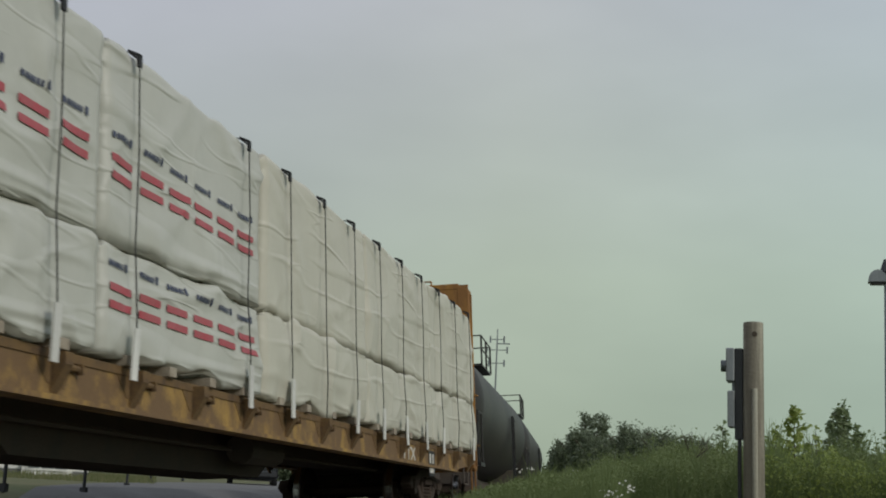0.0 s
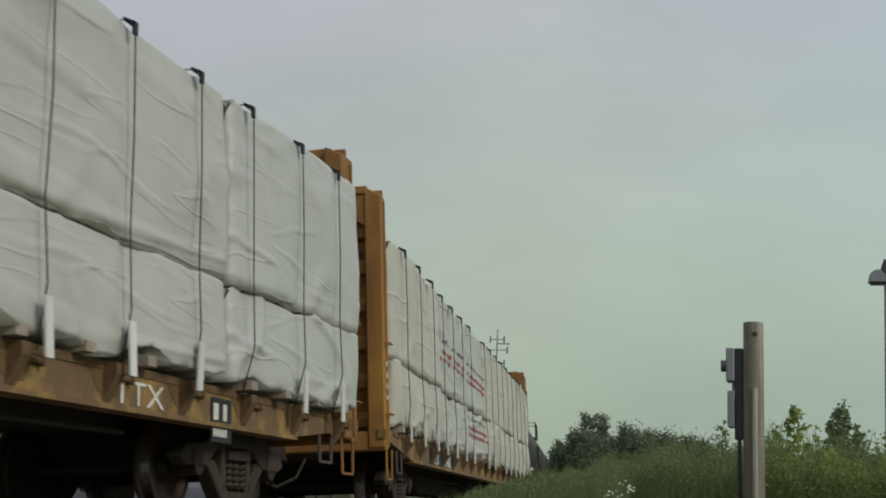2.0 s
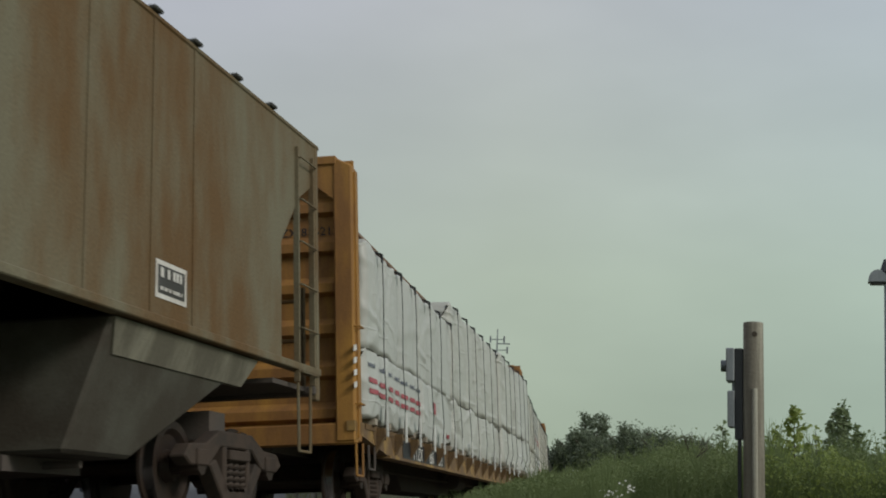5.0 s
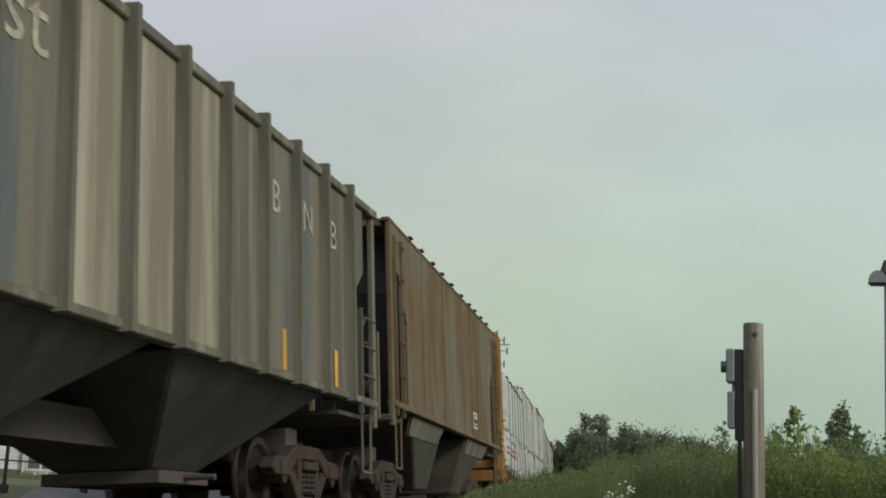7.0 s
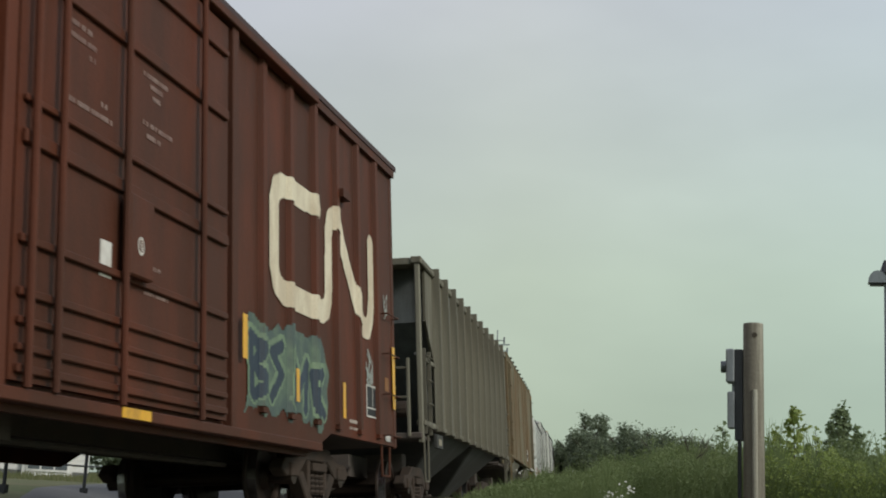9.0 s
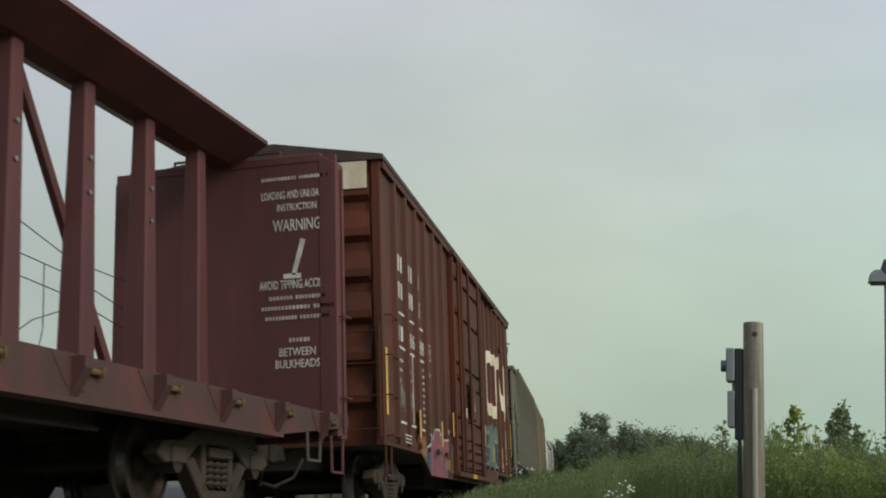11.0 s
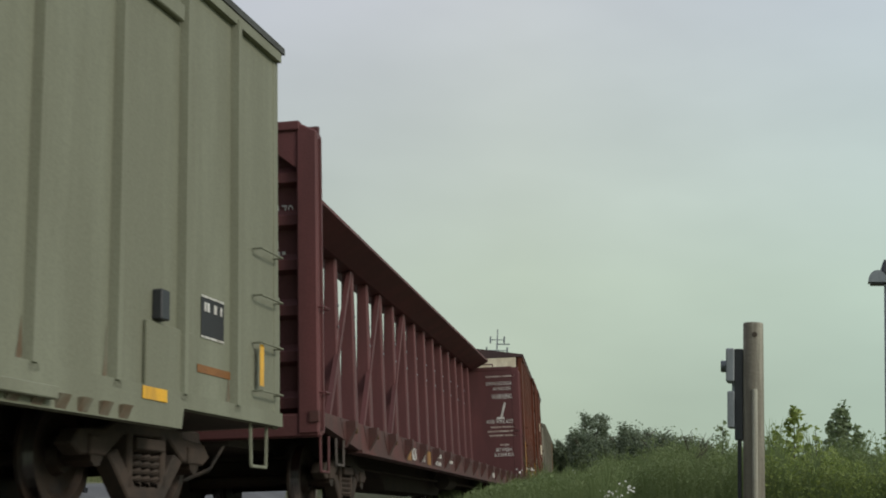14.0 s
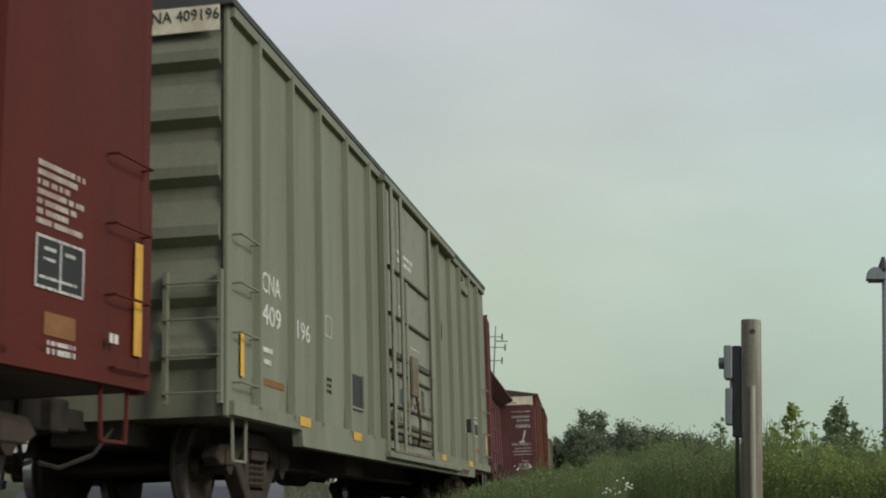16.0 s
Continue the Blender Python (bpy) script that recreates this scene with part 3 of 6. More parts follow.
def reflector(car, y, z, dy, dz, x=1.56):
    return part("reflector", Mesh().box(x, x + 0.004, y - dy / 2, y + dy / 2, z, z + dz), REFL, car, "yellow reflective strip")


# ---- centre beam flat cars ----
def centerbeam(name, label, u, length, paint, chord_top, chordm=None, sillm=None, cw=0.7, front=4.42, thick=0.308):
    car = thing(name, label, "railway wagon")
    half = 9.35
    sillm = sillm or paint
    MOVERS.append((car, u, half, Matrix.Identity(4)))
    h, w, deck, top = length / 2, 1.46, 1.1, 4.42
    for sx in (-1, 1):
        foot = 0.76 if sx == 1 else 0.9
        part("side_sill", Mesh().prism([(-h, 0.98), (-h, deck), (h, deck), (h, 0.98), (h - 2.2, foot), (-h + 2.2, foot)], *sorted((sx * (w - 0.1), sx * w))), sillm, car)
        # the load's shadow on the sill top, laid on as a thin dark strip
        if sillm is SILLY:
            part("deck_edge_shade", Mesh().box(*sorted((sx * (w + 0.006), sx * (w + 0.012))), -h + 0.6, h - 0.6, 1.035, deck + 0.003), GRIME_SHADE, car, "dark strip of painted load shade along the deck edge")
        part("sill_lip", Mesh().box(*sorted((sx * (w - 0.16), sx * (w + 0.035))), -h + 2.1, h - 2.1, foot - 0.025, foot + 0.015), sillm, car)
    part("deck", Mesh().box(-w + 0.1, w - 0.1, -h + 0.05, h - 0.05, deck - 0.09, deck - 0.02), paint, car, "riser deck")
    part("center_sill", Mesh().prism([(-h + 0.2, 0.77), (-3.5, 0.77), (-3.0, 0.46), (3.0, 0.46), (3.6, 0.77), (h - 0.2, 0.77), (h - 0.2, deck - 0.09), (-h + 0.2, deck - 0.09)], -0.38, 0.38).box(-0.9, 0.9, -half - 0.25, -half + 0.25, 0.72, 1.0).box(-0.9, 0.9, half - 0.25, half + 0.25, 0.72, 1.0), UNDER, car)
    # winch brackets: wedge shaped gussets under the deck edge
    gus = Mesh().prism([(0.0, 0.0), (0.13, 0.22), (0.13, 0.31), (0.0, 0.31)], -0.06, 0.06, "y")
    gm = gus.data("winch_bracket", GRIME_SHADE if sillm is SILLY else sillm)
    # flat proud plates; on yellow sills their dark colour stands for recess shade
    rec = Mesh().prism([(-0.34, deck - 0.004), (-0.12, 0.86), (0.16, 0.83), (0.3, deck - 0.004)], -0.003, 0.003).data("winch_recess_plate", GRIME_SHADE if sillm is SILLY else sillm)
    win = Mesh().rod((-0.02, -0.08, 0), (-0.02, 0.08, 0), 0.026, 8).box(-0.04, 0.015, 0.07, 0.1, -0.04, 0.04).data("winch", GRIME_SHADE)
    k = -9
    while k <= 9:
        y = k * 1.3 - 0.4
        if abs(y) < h - 0.7:
            for sx in (1, -1):
                q = Matrix.Translation((sx * (w - 0.01), y, 0.77)) @ pose(0, 0, 0, 0, 0, 0 if sx == 1 else 180)
                part("winch_bracket", gm, None, car, m=q)
                part("winch_recess_plate", rec, None, car, m=Matrix.Translation((sx * (w + 0.002), y, 0)))
                part("winch", win, None, car, m=Matrix.Translation((sx * (w + 0.05), y + 0.24, 0.99)))
        k += 1
    for sy, top in ((-1, 4.42), (1, front)):
        bh = part("bulkhead", Mesh().box(-w + 0.02, w - 0.02, *sorted((sy * (h - 0.24), sy * (h - 0.3))), deck - 0.1, top - 0.02), paint, car, "end bulkhead with ribs")
        for sx in (-1, 1):
            part("corner_post", Mesh().hull([(sx * (w - 0.24), sy * (h - thick), 0.85), (sx * w, sy * (h - thick), 0.85), (sx * w, sy * (h - 0.02), 0.85), (sx * (w - 0.24), sy * (h - 0.02), 0.85)],
                                            [(sx * (w - 0.24), sy * (h - thick), top), (sx * w, sy * (h - thick), top - 0.12), (sx * w, sy * (h - 0.06), top - 0.12), (sx * (w - 0.24), sy * (h - 0.06), top)]), paint, bh, bevel=0.02)
            part("gusset", Mesh().prism([(sx * (w - 0.24), top - 0.05), (sx * (w - 0.24), top - 0.55), (sx * (w - 0.85), top - 0.05)], *sorted((sy * (h - 0.08), sy * (h - 0.12))), "y"), paint, bh)
            part("edge_flange", Mesh().box(*sorted((sx * (w - 0.02), sx * (w + 0.025))), *sorted((sy * (h - 0.2), sy * (h - 0.15))), 0.9, top - 0.2), paint, bh)
        for z in (1.2, 1.72, 2.24, 2.76, 3.28, 3.78):
            part("bulkhead_rib", Mesh().prism([(sy * (h - 0.25), z - 0.1), (sy * (h - 0.15), z - 0.05), (sy * (h - 0.15), z + 0.06), (sy * (h - 0.25), z + 0.16)], -w + 0.25, w - 0.25), paint, bh)
        part("cap", Mesh().box(-w + 0.2, w - 0.2, *sorted((sy * (h - 0.31), sy * (h - 0.05))), top - 0.1, top + 0.01), paint, bh, bevel=0.01)
        part("cap_rail", Mesh().path([(-0.7, sy * (h - 0.2), top), (-0.7, sy * (h - 0.2), top + 0.1), (0.7, sy * (h - 0.2), top + 0.1), (0.7, sy * (h - 0.2), top)], 0.018), paint, bh)
        part("end_sill", Mesh().box(-w, w, *sorted((sy * (h - 0.04), sy * (h - 0.2))), 0.82, deck - 0.02), paint, car, bevel=0.02)
        for i in range(2):
            z = 1.3 + i * 0.95
            part("grab_iron", Mesh().path([(w - 0.02, sy * (h - 0.28), z), (w + 0.07, sy * (h - 0.28), z), (w + 0.07, sy * (h - 0.06), z), (w - 0.02, sy * (h - 0.06), z)], 0.012), paint, bh)
        stirrup(car, w - 0.02, sy * (h - 0.35), 0.85, paint, 0.4)
        stirrup(car, w - 0.02, sy * (h - 1.1), 0.85, UNDER, 0.3)
    # the centre beam
    c = chord_top
    part("top_chord", Mesh().prism([(-cw, c), (cw, c), (cw, c - 0.05), (0.14, c - 0.28), (-0.14, c - 0.28), (-cw, c - 0.05)], -h + 0.3, h - 0.3, "y"), chordm or paint, car, "wide top chord of the beam")
    post = Mesh().hull([(-0.14, -0.14, deck), (0.14, -0.14, deck), (0.14, 0.14, deck), (-0.14, 0.14, deck)], [(-0.09, -0.09, c - 0.25), (0.09, -0.09, c - 0.25), (0.09, 0.09, c - 0.25), (-0.09, 0.09, c - 0.25)]).data("beam_post", paint, 0.02)
    ys = [-0.27 + 1.265 * k for k in range(-8, 10)]
    for k, y in enumerate(ys):
        part("beam_post", post, None, car, m=Matrix.Translation((0, y, 0)))
    z0, z1 = deck, c - 0.27
    for k, up in ((1, 1), (3, 1), (5, 1), (7, 1), (8, -1), (10, -1), (12, -1), (14, -1)):
        a, b = (ys[k] + 0.12, ys[k + 2] - 0.12) if up == 1 else (ys[k + 2] - 0.12, ys[k] + 0.12)
        x0, x1 = (0.09, 0.03) if up == 1 else (-0.2, -0.12)
        part("diagonal", Mesh().hull([(x0, a - 0.065, z0), (x0 + 0.08, a - 0.065, z0), (x0 + 0.08, a + 0.065, z0), (x0, a + 0.065, z0)], [(x1, b - 0.065, z1), (x1 + 0.07, b - 0.065, z1), (x1 + 0.07, b + 0.065, z1), (x1, b + 0.065, z1)]), paint, car)
    add_trucks(car, half)
    add_coupler(car, h)
    part("brake_rigging", Mesh().rod((0.6, -half + 1.4, 0.72), (0.6, half - 1.4, 0.72), 0.03).box(-0.9, -0.4, -2.4, -1.2, 0.5, 0.85).rod((0.7, 1.5, 0.72), (0.7, 2.6, 0.72), 0.17, 10), UNDER, car)
    return car


def cloth(y, z, seed):
    """How far a wrapped pack bulges at a place on its face: soft sags and long slanting folds."""
    a = noise.noise((y * 0.5, z * 0.7, seed)) * 0.06
    v = noise.noise((y * 0.45 + z * 0.95, z * 0.6 - y * 0.3, seed + 9))
    w = noise.noise((y * 0.9 - z * 0.8, z * 0.7 + y * 0.4, seed + 31))
    q = noise.noise((y * 0.4, z * 0.5, seed + 55))
    fold = 0.065 * max(0, 1 - abs(v) / 0.13) ** 1.3 * max(0, 0.3 + q) + 0.045 * max(0, 1 - abs(w) / 0.13) ** 1.5 * max(0, 0.35 - q)
    low = max(0, 0.45 - z) * 0.03 * math.sin(y * 6 + 5 * noise.noise((y * 1.3, seed, 2)))
    return a + fold + low + noise.noise((y * 2.0, z * 1.5, seed + 4)) * 0.008


def strap_pull(y, straps):
    d = min(abs(y - s) for s in straps)
    return -0.016 * math.exp(-(d / 0.12) ** 2) + 0.01 * min(1, d / 0.5)


def pack(u, half, y0, y1, z0, z1, side, straps, seed, wrap, label, group, hem=0.1, stamps=None, squares=(), wide=0.0):
    """One wrapped pack of lumber that lies on a car between y0 and y1, z0 and z1 of it."""
    yc = (y0 + y1) / 2
    base = Matrix.Translation((side * 0.87, yc, z0)) @ pose(0, 0, 0, 0, 0, 0 if side == 1 else 180)
    th = thing("lumber_pack", label, "lumber pack", group)
    MOVERS.append((th, u, half, base))
    ln, ht, wd = (y1 - y0) / 2 - 0.02, z1 - z0, 0.62 + wide
    sp = [(s - yc) * side for s in straps]
    ny = max(14, int(ln * 2 / 0.06))
    prof = []
    nz_ = 18
    for i in range(nz_ + 1):
        prof.append((wd, ht * i / nz_, 1, 0))
    for a in (30, 60):
        prof.append((wd - 0.04 + 0.04 * math.cos(radians(a)), ht - 0.04 + 0.04 * math.sin(radians(a)), math.cos(radians(a)), math.sin(radians(a))))
    prof[nz_] = (wd, ht - 0.04, 1, 0)
    for i in range(1, 5):
        prof.append((wd - 0.04 - (2 * wd - 0.04) * i / 4, ht, 0, 1))
    mesh = Mesh()
    npf = len(prof)

    def surface(y, i, lift=0.0):
        px, pz, nx, nzz = prof[i]
        e = ln - abs(y)
        rr = 0.08
        inset = rr - math.sqrt(max(0, rr * rr - max(0, rr - e) ** 2)) if e < rr else 0
        bulge = 0.02 * math.sin(math.pi * min(1, pz / ht)) if nx > 0.5 else 0
        d = cloth(y + seed * 3.1, pz, seed) + strap_pull(y, sp) + bulge - inset + lift
        z = pz + nzz * d
        if i < 2:
            z += (noise.noise((y * 1.6, seed, 1)) * hem + 0.03 * noise.noise((y * 7, seed, 3)) + (0.15 * hem if hem > 0.1 else -0.4 * hem)) * (1 - i / 2)
        if nzz > 0.5:
            z -= inset
        return (px + nx * d + (0.03 * noise.noise((y * 3, seed, 5)) if i == 0 else 0), y, z)
    for j in range(ny + 1):
        y = -ln + 2 * ln * j / ny
        mesh.v += [surface(y, i) for i in range(npf)]
        mesh.v += [(-wd, y, 0.02)]
    m = npf + 1
    mesh.f = [(j * m + i, j * m + (i + 1) % m, (j + 1) * m + (i + 1) % m, (j + 1) * m + i) for j in range(ny) for i in range(m)]
    mesh.f += [tuple(range(m)), tuple(ny * m + i for i in range(m - 1, -1, -1))]
    part("wrap", mesh, wrap, th, smooth=True)
    for y in (-ln * 0.72, -ln * 0.25, ln * 0.25, ln * 0.72):
        part("bearer", Mesh().box(-wd, wd + (0.03 if hem > 0.1 else -0.06), y - 0.07, y + 0.07, -0.055, 0.03), WOODN, th, bevel=0.004)

    def place(y, z, lift):
        i = min(nz_ - 1, max(0, int(z / ht * nz_)))
        a, b = Vector(surface(y, i, lift)), Vector(surface(y, i + 1, lift))
        k = (z - a.z) / max(0.01, b.z - a.z)
        return a.lerp(b, min(1, max(0, k)))

    def patch(mesh_, ya, yb, za, zb, tilt=0.0):
        k = len(mesh_.v)
        n = 4
        for q in range(n + 1):
            y = ya + (yb - ya) * q / n
            for z in (za, zb):
                mesh_.v.append(tuple(place(y, z + tilt * (y - ya), 0.012)))
        mesh_.f += [(k + 2 * q, k + 2 * q + 2, k + 2 * q + 3, k + 2 * q + 1) for q in range(n)]
    if stamps:
        ink = Mesh()
        for y, z in stamps:
            for dz in (0.0, -0.14):
                red = Mesh()
                patch(red, y, y + 0.44, z + dz, z + dz + 0.064)
                part("printed_stripe", red, REDINK, th, "red printed stripe")
            x = y + 0.02
            for wdt in (0.07, 0.05, 0.04, 0.06, 0.05, 0.04):
                patch(ink, x, x + wdt * 0.7, z + 0.2, z + 0.25)
                x += wdt
            patch(ink, y + 0.36, y + 0.41, z + 0.2, z + 0.27)
        tagged(part("printed_mark", ink, BLUEINK, th, "small blue-black printed marks"), kind="stuff")
    for y, z, a, b in squares:
        sq = Mesh()
        patch(sq, y, y + a, z, z + b)
        part("printed_square", sq, REDINK, th, "red printed square")
    return th


def cables(car, straps, tops, wide, side=1):
    """Tie-down cables over the load, with edge guards at the top and pale strips at the foot."""
    for k, (y, zt) in enumerate(zip(straps, tops)):
        rnd = random.Random(k * 11 + 5)
        x = side * 1.56
        lean = rnd.uniform(-0.04, 0.04)
        x += side * wide(y)
        m = Mesh().path([(side * 0.7, y, zt + 0.1), (x - side * 0.1, y + lean * 0.3, zt + 0.035), (x + side * 0.005, y + lean * 0.3, zt - 0.05), (x + side * 0.012, y, 2.9), (x, y + lean, 2.1), (x + side * 0.02, y, 1.5), (side * 1.53, y + 0.1, 1.05)], 0.007, 5)
        part("tie_cable", m, CABLE, car, "black steel tie-down cable")
        g = Mesh().hull([(x - side * 0.09, y - 0.035, zt + 0.03), (x - side * 0.09, y + 0.035, zt + 0.03), (x - side * 0.01, y + 0.035, zt - 0.02), (x - side * 0.01, y - 0.035, zt - 0.02)],
                        [(x - side * 0.09, y - 0.035, zt + 0.05), (x - side * 0.09, y + 0.035, zt + 0.05), (x + side * 0.015, y + 0.035, zt), (x + side * 0.015, y - 0.035, zt)])
        g.box(*sorted((x - side * 0.01, x + side * 0.015)), y - 0.03, y + 0.03, zt - 0.11, zt - 0.01)
        part("edge_guard", g, CABLE, car, "black edge guard")
        if rnd.random() < 0.85:
            a = rnd.uniform(-0.05, 0.05)
            s = Mesh().hull([(x + side * 0.012, y - 0.05 + a, 0.98), (x + side * 0.03, y - 0.05 + a, 0.98), (x + side * 0.03, y + 0.05 + a, 0.98), (x + side * 0.012, y + 0.05 + a, 0.98)],
                            [(x + side * 0.02, y - 0.05, 1.4), (x + side * 0.038, y - 0.05, 1.4), (x + side * 0.038, y + 0.05, 1.4), (x + side * 0.02, y + 0.05, 1.4)])
            part("edge_strip", s, STRIP, car, "white plastic edge strip")


# ---- hopper cars ----
def hopper(name, label, u, length, half, top, low, sheet0, sheet1, paint, ribs, corner, panels=None, hop_y=(-2.3, 2.3), hopm=None, reach=2.1, slopem=None, lip=0.14, lad=1.05, lean=0.0, bw=0.5):
    car = thing(name, label, "railway wagon")
    MOVERS.append((car, u, half, Matrix.Identity(4)))
    h, w = length / 2, 1.5
    hopm = hopm or paint
    for sx in (-1, 1):
        x0, x1 = sorted((sx * (w - 0.04), sx * w))
        if corner:
            o = [(sheet0, low), (sheet1, low), (sheet1, top - 1.35), (sheet1 + 0.55, top - 0.75), (h - 0.05, top - 0.4), (h - 0.05, top), (-h + 0.05, top), (-h + 0.05, top - 0.4), (sheet0 - 0.55, top - 0.75), (sheet0, top - 1.35)]
        else:
            o = [(sheet0, low), (sheet1, low), (sheet1, top - 1.55), (sheet1 + 0.8, top - 0.92), (sheet1 + 0.8, top), (sheet0 - 0.8, top), (sheet0 - 0.8, top - 0.92), (sheet0, top - 1.55)]
        part("side_panel", Mesh().prism(o, x0, x1), paint, car)
        part("top_rail", Mesh().box(*sorted((sx * (w - 0.12), sx * (w + (0.015 if corner else 0.05)))), -h + 0.03, h - 0.03, top - (0.04 if corner else 0.09), top + 0.02), paint, car, bevel=0.015)
        part("side_sill", Mesh().box(*sorted((sx * (w - 0.1), sx * (w + 0.04))), -h + 0.1, h - 0.1, low - lip, low + 0.05), paint, car, bevel=0.01)
    if panels:
        for y0, y1, pm in panels:
            part("outer_sheet", Mesh().box(w + 0.003, w + 0.008, y0, y1, low + 0.06, top - 0.06), pm, car)
    rib = Mesh().prism([(0.0, -0.055), (0.12, -0.035), (0.12, 0.035), (0.0, 0.055)], low - 0.05, top + 0.06, "z").data("side_post", paint)
    for y in ribs:
        part("side_post", rib, None, car, m=Matrix.Translation((w, y, 0)))
        part("side_post", rib, None, car, m=Matrix.Translation((-w, y, 0)) @ pose(0, 0, 0, 0, 0, 180))
    rf = Mesh().prism([(-w + 0.02, top - 0.02), (w - 0.02, top - 0.02), (w - 0.35, top + 0.13), (-w + 0.35, top + 0.13)], -h + 0.92, h - 0.92, "y")
    part("roof", rf, paint, car)
    for sy in (-1, 1):
        part("end_beam", Mesh().box(-w + 0.13, w - 0.13, *sorted((sy * (h - 0.06), sy * (h - 0.16))), top - 0.1, top + 0.01), paint, car, bevel=0.01)
    for i in range(4):
        y = -h * 0.75 + h * 1.5 * i / 3
        part("hatch", Mesh().box(-0.35, 0.35, y - 0.9, y + 0.9, top + 0.12, top + 0.2), paint, car, bevel=0.02)
    part("running_board", Mesh().box(0.5, 0.95, -h + 1.8, h - 1.8, top + 0.14, top + 0.18).box(-0.95, -0.5, -h + 1.8, h - 1.8, top + 0.14, top + 0.18), hopm, car)
    eo = 0.33 if corner else 0.72
    for sy, sh in ((-1, sheet0), (1, sheet1)):
        part("end_slope", Mesh().hull([(-w + 0.05, sh - sy * 1.2, low), (w - 0.05, sh - sy * 1.2, low), (w - 0.05, sh - sy * 1.14, low), (-w + 0.05, sh - sy * 1.14, low)],
                                      [(-w + 0.05, sh + sy * eo, top - 0.9), (w - 0.05, sh + sy * eo, top - 0.9), (w - 0.05, sh + sy * (eo - 0.06), top - 0.9), (-w + 0.05, sh + sy * (eo - 0.06), top - 0.9)]), HOPEND, car)
        part("end_panel", Mesh().box(-w + 0.05, w - 0.05, *sorted((sh + sy * eo, sh + sy * (eo - 0.06))), top - 0.92, top), HOPEND, car)
        part("end_post", Mesh().box(0.3, 0.37, *sorted((sy * (h - 0.08), sy * (h - 0.15))), low - 0.2, top - 0.1), paint, car, bevel=0.01)
        for sx in (-1, 1):
            part("end_post", Mesh().box(*sorted((sx * (w - 0.07), sx * (w + 0.01))), *sorted((sy * (h - 0.06), sy * (h - 0.17))), low - 0.3, top), paint, car, bevel=0.015)
            if not corner:
                part("brace", Mesh().rod((sx * (w - 0.1), sh, low + 0.1), (sx * (w - 0.1), sy * (h - 0.3), low + 1.1), 0.05, 6), hopm, car)
        part("end_sill", Mesh().box(-w, w, *sorted((sy * (h - 0.02), sy * (h - 0.22))), low - 0.24, low - 0.14), UNDER, car, bevel=0.02)
        part("end_platform", Mesh().box(-w + 0.1, w - 0.1, *sorted((sy * (h - 0.05), sh)), low - 0.2, low - 0.15), UNDER, car)
        part("end_rail", Mesh().path([(-1.3, sy * (h - 0.02), low + 0.85), (1.3, sy * (h - 0.02), low + 0.85)], 0.022).path([(-1.3, sy * (h - 0.02), low + 0.4), (1.3, sy * (h - 0.02), low + 0.4)], 0.022).rod((1.3, sy * (h - 0.02), low - 0.2), (1.3, sy * (h - 0.02), low + 1.0), 0.03).rod((0.1, sy * (h - 0.02), low - 0.2), (0.1, sy * (h - 0.02), low + 0.4), 0.025), paint, car)
        part("brake_cylinder", Mesh().rod((0.35, sy * (h - 0.75), low + 0.28), (1.15, sy * (h - 0.75), low + 0.28), 0.13, 12), TRUCK, car, "grimy brake cylinder on the end platform")
        part("cylinder_stand", Mesh().rod((0.5, sy * (h - 0.75), low - 0.18), (0.5, sy * (h - 0.75), low + 0.2), 0.03), TRUCK, car)
        part("brake_valve", Mesh().box(-0.9, -0.3, *sorted((sy * (h - 0.9), sy * (h - 0.6))), low - 0.15, low + 0.4), TRUCK, car, bevel=0.02)
        part("end_cover", Mesh().box(-w + 0.1, w - 0.1, *sorted((sy * (h - 0.92), sy * (h - 0.12))), top - 0.05, top - 0.01), paint, car)
        ladder(car, w - 0.02, sy * (h - 0.55), low - 0.05, low + lad, max(4, int(lad * 3)), paint, 0.5)
        stirrup(car, w - 0.02, sy * (h - 0.5), low - 0.15, paint, 0.72)
    for y in hop_y:
        sk = lean if y > 0 else -lean
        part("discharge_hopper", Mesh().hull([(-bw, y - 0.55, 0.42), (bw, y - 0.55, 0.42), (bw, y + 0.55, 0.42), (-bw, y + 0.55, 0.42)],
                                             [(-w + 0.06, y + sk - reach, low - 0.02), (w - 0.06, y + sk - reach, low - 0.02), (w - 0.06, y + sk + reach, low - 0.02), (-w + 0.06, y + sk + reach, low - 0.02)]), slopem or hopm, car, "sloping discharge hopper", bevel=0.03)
        part("outlet_gate", Mesh().box(-0.62, 0.62, y - 0.6, y + 0.6, 0.3, 0.42).rod((-0.8, y, 0.36), (0.95, y, 0.36), 0.035), UNDER, car)
    part("center_sill", Mesh().box(-0.33, 0.33, -h + 0.1, h - 0.1, 0.62, 0.95).box(-0.9, 0.9, -half - 0.2, -half + 0.2, 0.72, 1.0).box(-0.9, 0.9, half - 0.2, half + 0.2, 0.72, 1.0), UNDER, car)
    add_trucks(car, half)
    add_coupler(car, h)
    return car


